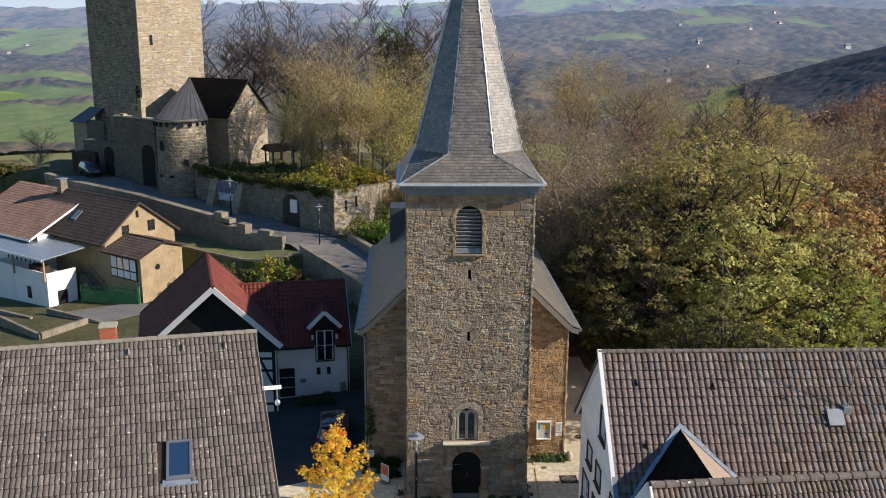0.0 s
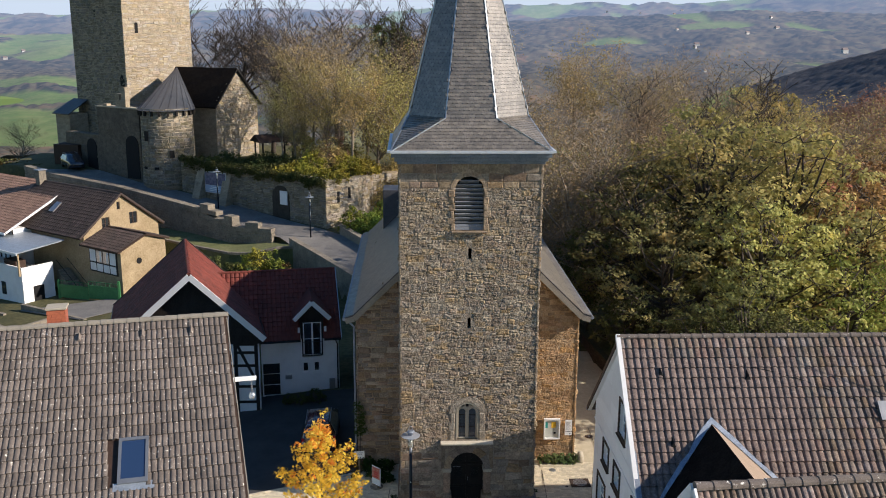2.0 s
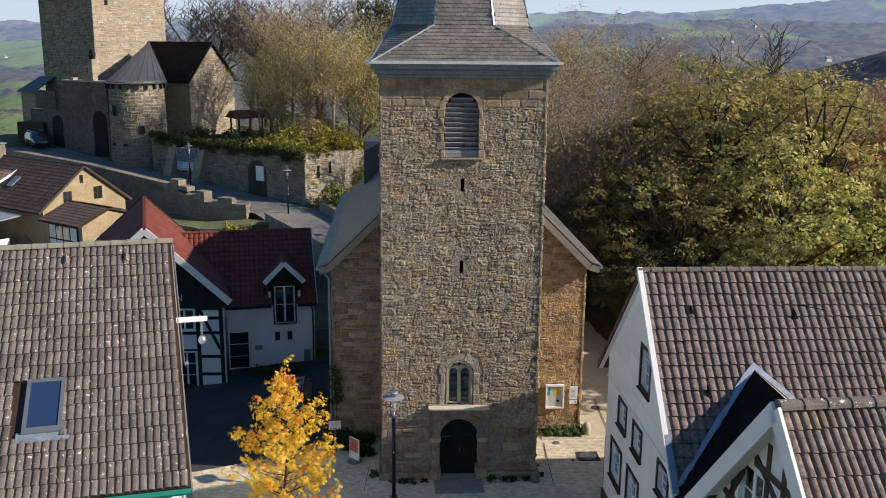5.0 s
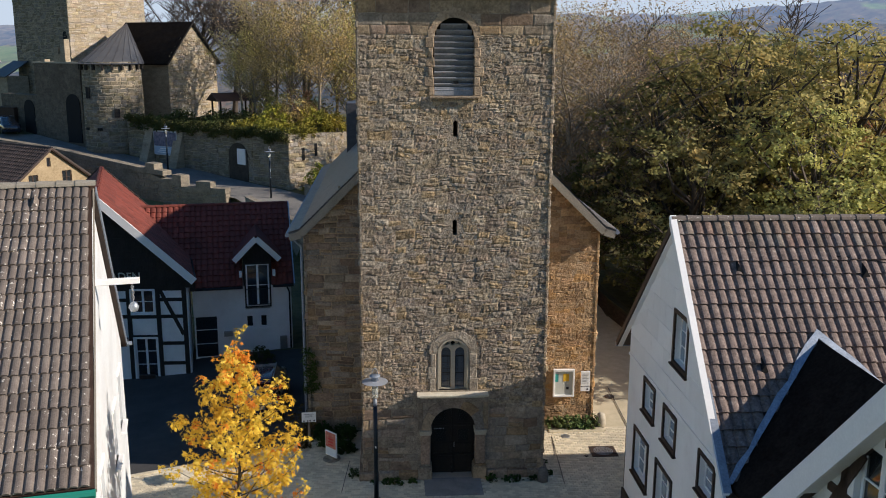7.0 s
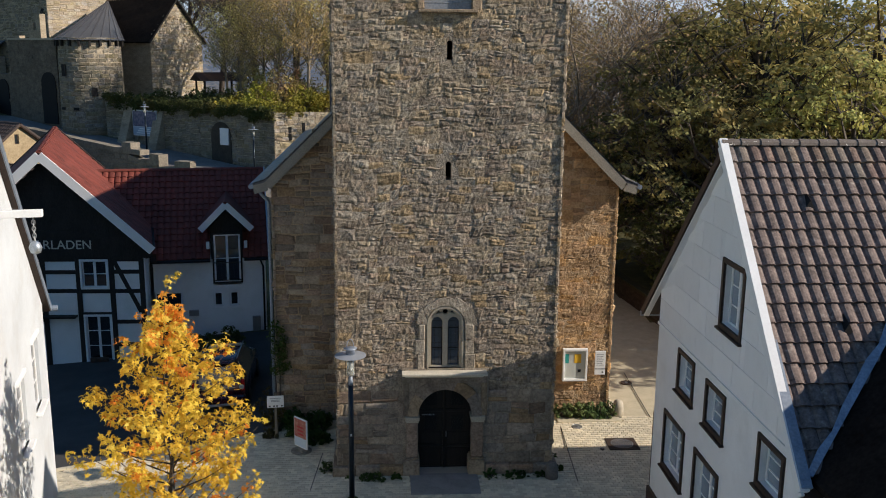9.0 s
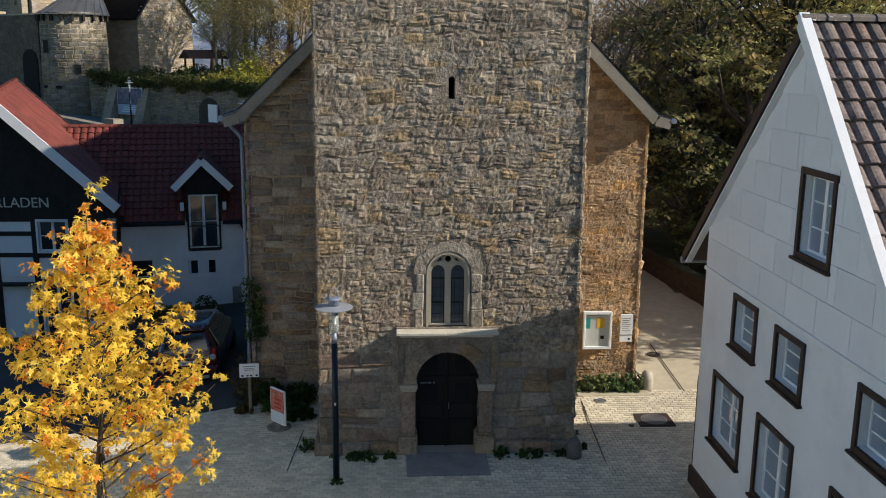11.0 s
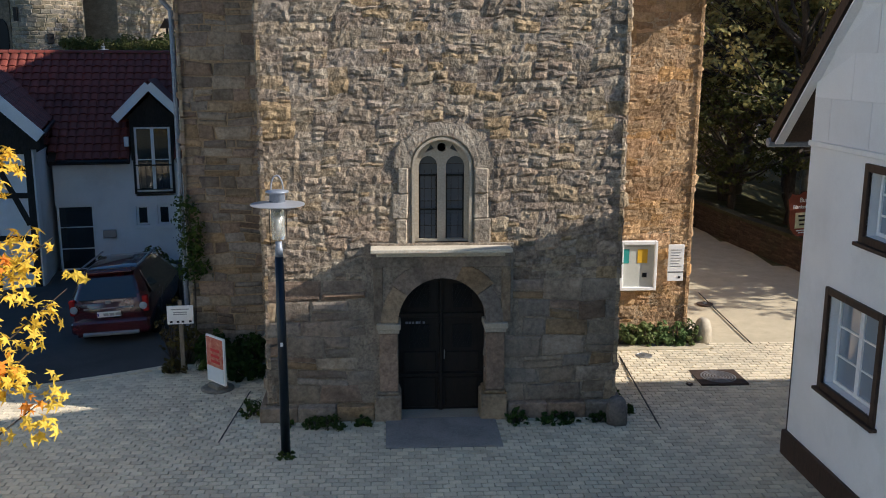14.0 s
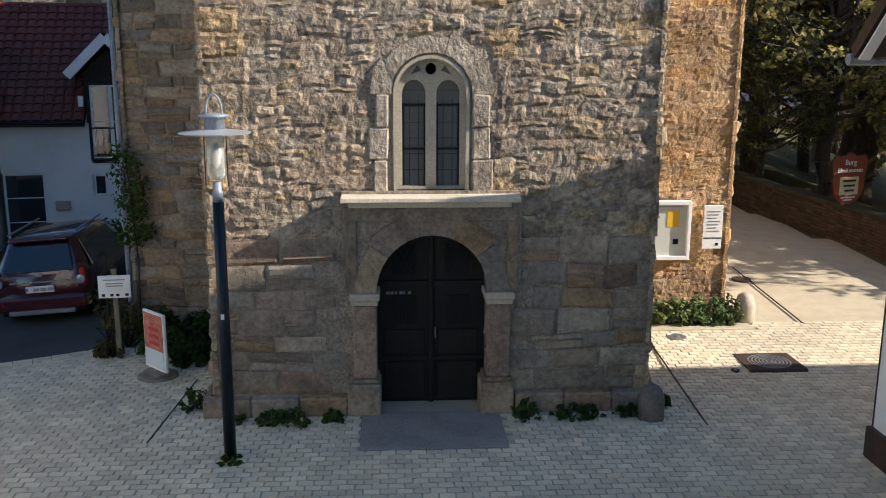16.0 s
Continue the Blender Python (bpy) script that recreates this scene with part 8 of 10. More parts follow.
for k in range(3):
    part("text_bar", box(-0.20 + 0.03 * k, -0.018, -0.10 - k * 0.12, 0.20 - 0.02 * k, -0.012, -0.05 - k * 0.12), M_BROWNWOOD, note)
part("post", box(-0.06, 0.04, -2.6, 0.06, 0.14, 0.4), M_BLACK, shield)
bwall = empty("brick_wall", "weathered red-brown brick garden wall in shade", "wall")
seq = [(14.6, 46.0), (14.2, 50.0), (13.75, 52.5), (12.9, 56.0), (12.2, 60.0), (11.8, 66.0)]
M_BRICK = mat("old_brick", (0.036, 0.027, 0.021), (0.095, 0.064, 0.05), 3, 0.9, bump=0.4, fine=30, per="island", spread=0.35, stain=(0.05, 0.06, 0.035), stain_scale=0.8, stain_amount=0.6)
for i, ((xa, ya), (xb, yb)) in enumerate(zip(seq, seq[1:])):
    a, b = Vector((xa, ya)), Vector((xb, yb))
    d = (b - a).normalized()
    nn = Vector((-d.y, d.x))
    z0, z1 = gz(xa, ya), gz(xb, yb)
    L_ = (b - a).length
    part("wall_core", prism([(xa, ya, z0 - 0.5), (xb, yb, z1 - 0.5), (xb, yb, z1 + 0.86), (xa, ya, z0 + 0.86)], (-nn.x * 0.3, -nn.y * 0.3, 0)), M_BRICK, bwall)
    up = Vector((0, 0, 1))
    masonry(bwall, "brick", M_BRICK, M_BRICK, Vector((xa, ya, min(z0, z1))), Vector((d.x, d.y, (z1 - z0) / L_)), up, L_, 0.86, (0.074, 0.078), (0.22, 0.25), 0.02, 0.1, 120 + i, [], (lambda s, q: True) if i == 1 else None, "weathered bricks", Vector((*nn, 0)))
    part("coping", beam((xa - nn.x * 0.13, ya - nn.y * 0.13, z0 + 0.91), (xb - nn.x * 0.13, yb - nn.y * 0.13, z1 + 0.91), 0.38, 0.1), mat("mossy_coping", (0.03, 0.032, 0.018), (0.07, 0.065, 0.04), 3, 0.95, bump=0.6, fine=20, stain=(0.03, 0.04, 0.015), stain_scale=1.2, stain_amount=0.6), bwall, "dark mossy coping")

# ---- vehicles ----
def car(name, paint, label):
    """A tall estate car, its tail at y = 0, nose towards +y, on the ground at z = 0."""
    c = empty(name, label, "car")
    secs = [  # y, half width low, z belt, z top, half width top
        (0.03, 0.78, 0.95, 1.00, 0.76), (0.24, 0.86, 1.00, 1.28, 0.70), (0.38, 0.88, 1.02, 1.60, 0.60), (0.9, 0.90, 1.02, 1.66, 0.62), (1.9, 0.90, 1.00, 1.67, 0.63), (2.6, 0.90, 0.98, 1.58, 0.62), (3.25, 0.89, 0.97, 1.08, 0.76), (3.9, 0.86, 0.92, 0.96, 0.78), (4.25, 0.74, 0.72, 0.76, 0.68)]
    bm = bmesh.new()
    rings = []
    for y, hw, zb, zt, ht in secs:
        rings.append([bm.verts.new(p) for p in ((-hw * 0.96, y, 0.22), (-hw, y, 0.45), (-hw, y, zb - 0.05), (-hw * 0.97, y, zb), (-ht, y, zt - 0.05), (-ht * 0.85, y, zt), (ht * 0.85, y, zt), (ht, y, zt - 0.05), (hw * 0.97, y, zb), (hw, y, zb - 0.05), (hw, y, 0.45), (hw * 0.96, y, 0.22))])
    for a, b in zip(rings, rings[1:]):
        for i in range(12):
            bm.faces.new((a[i], a[(i + 1) % 12], b[(i + 1) % 12], b[i]))
    bm.faces.new(rings[0])
    bm.faces.new(rings[-1][::-1])
    bmesh.ops.recalc_face_normals(bm, faces=bm.faces)
    part("body", bm, paint, c, "", True)
    part("rear_window", prism([(-0.64, 0.045, 1.05), (0.64, 0.045, 1.05), (0.54, 0.295, 1.50), (-0.54, 0.295, 1.50)], (0, -0.02, 0.012)), M_PANE, c, "blue reflecting rear window")
    for s in (-1, 1):
        part("side_window", prism([(s * 0.885, 0.45, 1.05), (s * 0.885, 2.9, 1.03), (s * 0.66, 2.35, 1.50), (s * 0.63, 0.62, 1.54)], (s * 0.015, 0, 0.005)), M_PANE, c)
        part("roof_rail", beam((s * 0.62, 0.5, 1.70), (s * 0.62, 2.3, 1.72), 0.03, 0.03), M_STEEL, c)
        tl = part("tail_light", box(s * 0.80 - 0.06, 0.02, 0.72, s * 0.80 + 0.06, 0.16, 1.08, 0.02), plain("lens_red", (0.35, 0.015, 0.015), 0.15), c, "red tail light")
        part("lens", lathe([(0.085, -0.005), (0.085, 0.02), (0.04, 0.03)], 16), M_PANE_PALE, tl).matrix_basis = pose(s * 0.76, 0.02, 0.86, 90, 0, 0)
        for y in (0.78, 3.4):
            wl2 = empty("wheel", "", "")
            wl2.parent = c
            wl2.matrix_basis = pose(s * 0.80, y, 0.33, 0, 90, 0)
            part("tyre", lathe([(0.20, -0.10), (0.31, -0.10), (0.33, -0.05), (0.33, 0.05), (0.31, 0.10), (0.20, 0.10)], 22), M_BLACK, wl2, "", True)
            part("rim", lathe([(0.20, -0.08), (0.20, 0.08), (0.05, 0.06)], 16), M_STEEL, wl2)
    part("bumper", box(-0.86, -0.06, 0.30, 0.86, 0.2, 0.58, 0.05), paint, c)
    part("bumper_trim", box(-0.62, -0.075, 0.24, 0.62, 0.0, 0.33, 0.02), M_STEEL, c, "bright bumper trim")
    plate = part("number_plate", box(-0.26, -0.02, 0.66, 0.26, 0.02, 0.78, 0.004), M_WHITEP, c, "white number plate")
    for k, w in enumerate((0.03, 0.11, 0.11, 0.13)):
        part("plate_bar", box(-0.25 + k * 0.13, -0.026, 0.69, -0.25 + k * 0.13 + w, -0.02, 0.75), plain("plate_blue", (0.02, 0.05, 0.3), 0.5) if k == 0 else M_STEEL, plate)
    part("tailgate_trim", box(-0.55, 0.01, 0.84, 0.55, 0.03, 0.87, 0.005), M_STEEL, c)
    part("badge", box(-0.06, 0.015, 0.95, 0.06, 0.05, 1.02, 0.01), M_STEEL, c)
    part("spoiler", box(-0.56, 0.25, 1.58, 0.56, 0.55, 1.66, 0.03), paint, c)
    return c


m_red = mat("dark_red_car_paint", (0.045, 0.005, 0.009), (0.07, 0.008, 0.012), 2, 0.25, 0.0, 0.0, 20, spec=0.6)
m_blue = mat("dark_blue_car_paint", (0.008, 0.010, 0.02), (0.015, 0.02, 0.035), 2, 0.25, 0.0, 0.0, 20, spec=0.6)
for m_ in (m_red, m_blue):
    m_.node_tree.nodes["Principled BSDF"].inputs["Coat Weight"].default_value = 0.8
red_car = car("car", m_red, "dark red estate car parked in the asphalt yard")
red_car.matrix_basis = pose(-4.05, 49.2, gz(-4.1, 50.8) + 0.01, 0, -3.5, 2)
blue_car = car("car", m_blue, "dark blue car parked at the castle gate")
blue_car.matrix_basis = pose(-40.3, 116.5, gz(-39.5, 115) + 0.05, 0, 0, 215)
for o in (red_car, blue_car):
    o["group"] = "parked cars"

# ---- trees and plants ----
def skeleton_tree(rng2, h, spread, levels, trunk_r, first=0.25, up=0.35, kids=(3, 5), gnarl=0.25):
    """Limbs as (p, q, r0, r1) and the ends of the twigs."""
    segs, tips = [], []

    def grow(p, d, length, r, lev):
        n = 3 if lev < 2 else 2
        q = p
        for i in range(n):
            d = (d + Vector((rng2.uniform(-1, 1), rng2.uniform(-1, 1), rng2.uniform(-0.5, 0.7))) * gnarl * (0.4 if lev == 0 else 1)).normalized()
            e = q + d * (length / n)
            r1 = r * (1 - 0.55 * (i + 1) / n)
            segs.append((q, e, r * (1 - 0.55 * i / n), r1))
            if lev < levels and (lev > 0 or i >= n - 2 or rng2.random() < 0.7):
                for _ in range(rng2.randint(*kids) if lev > 0 else rng2.randint(kids[0], kids[1] + 1)):
                    a = rng2.uniform(0, 2 * math.pi)
                    out = Vector((math.cos(a), math.sin(a), rng2.uniform(-0.1, 0.6) + up * 0.5))
                    k = (d * 0.45 + out * spread).normalized()
                    grow(q + (e - q) * rng2.uniform(0.3, 1.0), k, length * rng2.uniform(0.45, 0.68), r1 * rng2.uniform(0.45, 0.65), lev + 1)
            q = e
        if lev >= levels - 1:
            tips.append(q)

    grow(Vector((0, 0, -0.3)), Vector((0, 0, 1)), h * 0.55, trunk_r, 0)
    top = max(max(s[1].z for s in segs), 0.1)
    k = h / top
    return [(p * k, q * k, a, b) for p, q, a, b in segs], [t * k for t in tips]


def limb_mesh(name, segs, material, parent, minimum=0.0, least=0.0):
    vs, fs = [], []
    for p, q, r0, r1 in segs:
        if r0 < minimum:
            continue
        r0, r1 = max(r0, least), max(r1, least)
        d = (q - p).normalized()
        s = d.orthogonal().normalized()
        t = d.cross(s)
        n = 5 if r0 > 0.08 else 3
        b = len(vs)
        for c, r in ((p, r0), (q, r1)):
            for i in range(n):
                a = 2 * math.pi * i / n
                vs.append(c + s * (math.cos(a) * r) + t * (math.sin(a) * r))
        for i in range(n):
            fs.append((b + i, b + (i + 1) % n, b + n + (i + 1) % n, b + n + i))
    return raw(name, vs, fs, material, parent, True)


def leaf_mesh(name, rng2, tips, per, radius, size, material, parent, star=False, flat=0.6):
    vs, fs = [], []
    for t in tips:
        for _ in range(per if isinstance(per, int) else rng2.randint(*per)):
            while True:
                o = Vector((rng2.uniform(-1, 1), rng2.uniform(-1, 1), rng2.uniform(-1, 1)))
                if o.length < 1:
                    break
            c = t + o * radius
            n = (o * 0.9 + Vector((rng2.uniform(-1, 1), rng2.uniform(-1, 1), rng2.uniform(-0.6, 1) + flat)) * 0.7).normalized()
            u = n.orthogonal().normalized()
            u = (Matrix.Rotation(rng2.uniform(0, 6.28), 3, n) @ u)
            w = n.cross(u)
            s = size * rng2.uniform(0.6, 1.25)
            b = len(vs)
            if star:
                for k in range(10):
                    a = math.pi * k / 5
                    r = s * (1.0 if k % 2 == 0 else 0.36) * (0.55 if k == 4 else 1)
                    vs.append(c + u * (math.cos(a) * r) + w * (math.sin(a) * r) - n * (0.25 * r if k % 2 == 0 else 0))
                vs.append(c)
                for k in range(5):
                    fs.append((b + 10, b + (2 * k - 1) % 10, b + 2 * k, b + 2 * k + 1))
            else:
                vs += [c - u * s, c - w * (s * 0.55) + n * (0.12 * s), c + u * s, c + w * (s * 0.55) + n * (0.12 * s)]
                fs.append((b, b + 1, b + 2, b + 3))
    ob = raw(name, vs, fs, material, parent)
    return ob


L_OLIVE = leafy("olive_leaves", (0.18, 0.18, 0.075), (0.43, 0.375, 0.14), (0.66, 0.48, 0.18), 0.34)
L_MOSS = leafy("moss_green_leaves", (0.09, 0.11, 0.045), (0.23, 0.22, 0.085), (0.42, 0.33, 0.13), 0.3)
L_SPRING = leafy("yellowish_green_leaves", (0.16, 0.20, 0.055), (0.34, 0.37, 0.095), (0.52, 0.47, 0.14), 0.34)
L_GREEN = leafy("green_leaves", (0.04, 0.055, 0.02), (0.09, 0.105, 0.036), (0.20, 0.18, 0.06))
L_BROWN = leafy("brown_leaves", (0.21, 0.155, 0.095), (0.36, 0.26, 0.15), (0.48, 0.32, 0.15), 0.3)
L_GOLD = leafy("golden_leaves", (0.30, 0.26, 0.10), (0.47, 0.38, 0.15), (0.60, 0.46, 0.16), 0.3)
L_RUST = leafy("rust_leaves", (0.20, 0.10, 0.06), (0.33, 0.17, 0.085), (0.44, 0.27, 0.11))
L_YELLOW = leafy("yellow_star_leaves", (0.66, 0.38, 0.05), (0.84, 0.60, 0.08), (0.90, 0.74, 0.17), 0.45, 0.0)
L_ORANGE = leafy("orange_star_leaves", (0.52, 0.14, 0.03), (0.78, 0.31, 0.05), (0.88, 0.52, 0.08), 0.5, 0.0)
L_LIME = leafy("light_green_leaves", (0.09, 0.14, 0.03), (0.20, 0.26, 0.05), (0.32, 0.34, 0.07))
L_CHART = leafy("yellow_green_leaves", (0.17, 0.17, 0.035), (0.34, 0.31, 0.055), (0.50, 0.40, 0.065))
L_BED = leafy("bed_plant_leaves", (0.05, 0.085, 0.03), (0.11, 0.16, 0.06), (0.20, 0.25, 0.10))
L_BRIAR = leafy("briar_leaves", (0.04, 0.035, 0.014), (0.09, 0.065, 0.025), (0.15, 0.09, 0.035))
L_IVY = leafy("ivy_leaves", (0.018, 0.035, 0.010), (0.04, 0.07, 0.016), (0.09, 0.11, 0.03))


def bough_leaves(name, seed, boughs, clumps, per, clump_r, size, material, parent):
    """Foliage of a broad crown: clumps of leaves over the outside of each bough, turned outwards and up, with gaps between."""
    g = np.random.default_rng(seed)

    def unit(a):
        return a / np.linalg.norm(a, axis=1)[:, None]

    quads = []
    for c, r in boughs:
        k = max(6, int(clumps * r * r / 2.2))
        d = unit(g.normal(size=(k, 3)) + np.array((0, 0, 0.35)))
        mid = np.array(c) + d * np.array((r, r, r * 0.75)) * g.uniform(0.55, 1.08, (k, 1))
        n = k * per
        q = unit(g.normal(size=(n, 3))) * g.uniform(0.15, 1.0, (n, 1)) ** 0.55
        pos = np.repeat(mid, per, 0) + q * clump_r * np.repeat(g.uniform(0.6, 1.3, (k, 1)), per, 0) * np.array((1, 1, 0.62))
        nr = unit(np.repeat(d, per, 0) * 0.7 + q * 0.55 + g.normal(size=(n, 3)) * 0.42 + np.array((0, 0, 0.3)))
        u = unit(np.cross(nr, g.normal(size=(n, 3))))
        w = np.cross(nr, u)
        z = size * g.uniform(0.55, 1.3, (n, 1))
        quads.append(np.stack((pos - u * z, pos - w * z * 0.6 + nr * z * 0.15, pos + u * z, pos + w * z * 0.6 + nr * z * 0.15), 1))
    vs = np.concatenate(quads).reshape(-1, 3)
    return raw(name, vs.tolist(), [(4 * a, 4 * a + 1, 4 * a + 2, 4 * a + 3) for a in range(len(vs) // 4)], material, parent)


def broad_tree(seed, h, wide, count, leaves, clumps, per, size, label):
    """A broad crown of many boughs round a forked trunk; its outline is uneven and light shows between the boughs."""
    rng2 = random.Random(seed)
    t = empty("tree", label, "tree")
    segs, boughs = [], []
    fork = h * 0.24
    p = Vector((0, 0, -0.4))
    for k in range(4):
        q = Vector((rng2.uniform(-0.2, 0.2), rng2.uniform(-0.2, 0.2), fork * (k + 1) / 4))
        segs.append((p, q, 0.34 - 0.03 * k, 0.31 - 0.03 * k))
        p = q
    lead = p
    for k in range(3):
        q = p + Vector((rng2.uniform(-0.5, 0.5), rng2.uniform(-0.5, 0.5), h * 0.18))
        segs.append((p, q, 0.22 - 0.055 * k, 0.165 - 0.055 * k))
        p = q
    while len(boughs) < count:
        a = rng2.uniform(0, 2 * math.pi)
        u = rng2.uniform(-0.85, 1.0)
        ring = math.sqrt(max(0.0, 1 - u * u)) * (1.0 if u < 0.2 else 0.92)
        reach = rng2.uniform(0.45, 0.88)
        c = Vector((math.cos(a) * ring * wide * reach, math.sin(a) * ring * wide * reach, h * 0.56 + u * h * 0.40 * reach))
        r = rng2.uniform(0.95, 1.85) * (0.8 if u > 0.75 else 1.0)
        c.z = min(c.z, h - r * 0.8)
        if any((c - b).length < 0.62 * (r + q) * 0.9 for b, q in boughs):
            if rng2.random() < 0.9:
                continue
        boughs.append((c, r))
        o = Vector((0, 0, max(fork * 0.8, min(c.z - 1.2, c.z * 0.72))))
        m = (o + c) / 2 + Vector((rng2.uniform(-0.4, 0.4), rng2.uniform(-0.4, 0.4), -0.35))
        segs += [(o, m, 0.12, 0.08), (m, c, 0.08, 0.035)]
        for _ in range(5):
            e = c + Vector((rng2.uniform(-1, 1), rng2.uniform(-1, 1), rng2.uniform(-0.3, 1))) * r * 0.9
            segs.append((c, e, 0.03, 0.012))
    limb_mesh("trunk", segs, M_BARK, t)
    bough_leaves("crown", seed, boughs, clumps, per, 0.46, size, leaves, t)
    return t


def tree(seed, h, spread, levels, trunk_r, leaves, per, radius, size, label, category="tree", gnarl=0.25, kids=(3, 4), minimum=0.006, name="tree"):
    rng2 = random.Random(seed)
    t = empty(name, label, category)
    segs, tips = skeleton_tree(rng2, h, spread, levels, trunk_r, gnarl=gnarl, kids=kids)
    limb_mesh("trunk", segs, M_TWIG if leaves in (L_BROWN, L_GOLD) else M_BARK, t, minimum, 0.021)
    if per:
        leaf_mesh("crown", rng2, tips, per, radius, size, leaves, t)
    return t, len(tips)


proto = {}
for key, args in {
    "brown": (204, 15, 0.7, 3, 0.24, L_BROWN, 17, 0.95, 0.08, "half-bare brown autumn tree with fine twigs"),
    "brown_b": (205, 14, 0.75, 3, 0.24, L_BROWN, 17, 0.95, 0.08, "half-bare brown autumn tree with fine twigs"),
    "gold": (206, 14, 0.6, 3, 0.20, L_GOLD, 22, 0.85, 0.092, "tall thin tree with golden-brown leaves"),
    "bare": (208, 16, 0.75, 4, 0.34, None, 0, 0, 0, "tall leafless tree with spreading limbs"),
}.items():
    kw = {"minimum": 0.0, "kids": (2, 3), "gnarl": 0.32} if key == "bare" else {"kids": (2, 3), "minimum": 0.004}
    proto[key], _ = tree(*args, **kw)
for key, args in {
    "moss": (221, 14, 5.0, 40, L_MOSS, 15, 18, 0.115, "broad tree with moss-green and brownish leaves"),
    "spring": (222, 13, 4.6, 36, L_SPRING, 15, 18, 0.113, "leafy tree with fresh yellowish green leaves"),
    "olive": (201, 15, 5.2, 44, L_OLIVE, 15, 20, 0.113, "broad tree with olive-green and yellow autumn leaves"),
    "olive_b": (212, 14, 5.0, 42, L_OLIVE, 15, 20, 0.113, "broad tree with olive-green and yellow autumn leaves"),
    "green": (203, 13, 4.4, 34, L_GREEN, 14, 17, 0.13, "dark green leafy tree"),
    "rust": (207, 13, 4.2, 34, L_RUST, 14, 17, 0.13, "tree with rust-red autumn leaves"),
}.items():
    proto[key] = broad_tree(*args)
for p in proto.values():
    p.matrix_basis = pose(0, -400, -60)


HEIGHT_OF = {"moss": 14, "spring": 13, "olive": 15, "olive_b": 14, "green": 13, "brown": 15, "brown_b": 14, "gold": 14, "rust": 13, "bare": 16}


def plant(key, x, y, top=None, rz=0, group="", scale=None, wide=1.0, label=None):
    z = height(x, y)
    s = scale or max(0.45, (top - z) / HEIGHT_OF[key])
    t = copy_thing(proto[key], pose(x, y, z - 0.2, 0, 0, rz) @ Matrix.Diagonal((s * wide, s * wide, s, 1)))
    t.matrix_basis = pose(x, y, z - 0.2, 0, 0, rz) @ Matrix.Diagonal((s * wide, s * wide, s, 1))
    if group:
        t["group"] = group
    if label:
        t["label"] = label
    return t


rg = random.Random(77)
G_W = "trees on the wooded slope"
# the big trees behind the nave, to the right
for key, x, y, top in (("moss", 15.4, 63.5, 14.4), ("olive_b", 20.0, 64.5, 17.3), ("olive", 25.0, 63.5, 16.9), ("olive_b", 21.6, 58.6, 12.9), ("moss", 16.0, 59.3, 11.2), ("spring", 26.8, 58.6, 10.4),
                       ("rust", 31.0, 64.5, 12.6), ("spring", 32.5, 59.0, 7.0), ("rust", 36.0, 66.0, 9.5), ("green", 13.6, 58.6, 6.6), ("green", 18.4, 55.2, 5.6), ("spring", 23.5, 55.0, 5.6), ("green", 12.9, 66.5, 9.0),
                       # Trees at (16.4, 53), (20.5, 50.6), (19, 53.6) added to shade the passage
                       ("brown", 12.4, 68.0, 17.0), ("brown_b", 14.8, 73.0, 17.5), ("olive", 29.0, 70.0, 12.8), ("olive_b", 23.0, 71.0, 17.8), ("olive_b", 18.0, 70.0, 14.2), ("green", 29.0, 56.5, 4.6), ("green", 16.4, 53.0, 7.4), ("green", 20.5, 50.6, 8.2), ("moss", 19.0, 53.6, 8.6), ("rust", 33.0, 77.0, 11.0), ("rust", 37.0, 82.0, 12.0), ("rust", 42.0, 88.0, 11.0), ("rust", 39.0, 75.0, 8.0), ("olive", 42.0, 72.0, 6.5),
                       ("rust", 46.0, 82.0, 8.5), ("olive_b", 50.0, 84.0, 8.0), ("brown", 52, 92, 9.5), ("olive", 56, 98, 10.5), ("rust", 60, 104, 11)):
    plant(key, x, y, top, rg.uniform(0, 360), G_W, wide=1.12)
# brown wood on the ridge behind the church
TOP_BROWN = 22.0
n_ = 0
for i in range(400):
    x, y = rg.uniform(2, 60), rg.uniform(84, 135)
    if n_ >= 28:
        break
    key = rg.choice(["brown", "brown_b", "brown", "gold", "bare", "brown_b"]) if x < 34 else rg.choice(["brown", "rust", "gold", "olive"])
    top = TOP_BROWN + 0.05 * (y - 90) - 0.24 * max(0, x - 10) + rg.uniform(-1.5, 1.5)
    if top - height(x, y) < 7 or y < 99 and x < 24:
        continue
    n_ += 1
    plant(key, x, y, top, rg.uniform(0, 360), G_W)
# brown trees close behind the nave
for key, x, y, top in (("brown", 11.5, 74, 11.0), ("brown_b", 14.5, 78, 12.5), ("gold", 12.5, 82, 13.0), ("brown", 17.5, 83, 14.0), ("brown_b", 21, 80, 13.0), ("gold", 24, 86, 14.5), ("brown", 10.5, 69, 8.5), ("brown_b", 28, 84, 13.5), ("brown", 19.5, 88, 14.5), ("brown_b", 9.5, 79, 11.5), ("brown", 32, 88, 13.0), ("brown", 9.0, 95, 17.5), ("brown_b", 13.5, 97, 17.0), ("brown", 18.5, 98, 15.5)):
    plant(key, x, y, top, rg.uniform(0, 360), G_W, wide=1.1)
# castle mound
G_M = "trees on the castle mound"
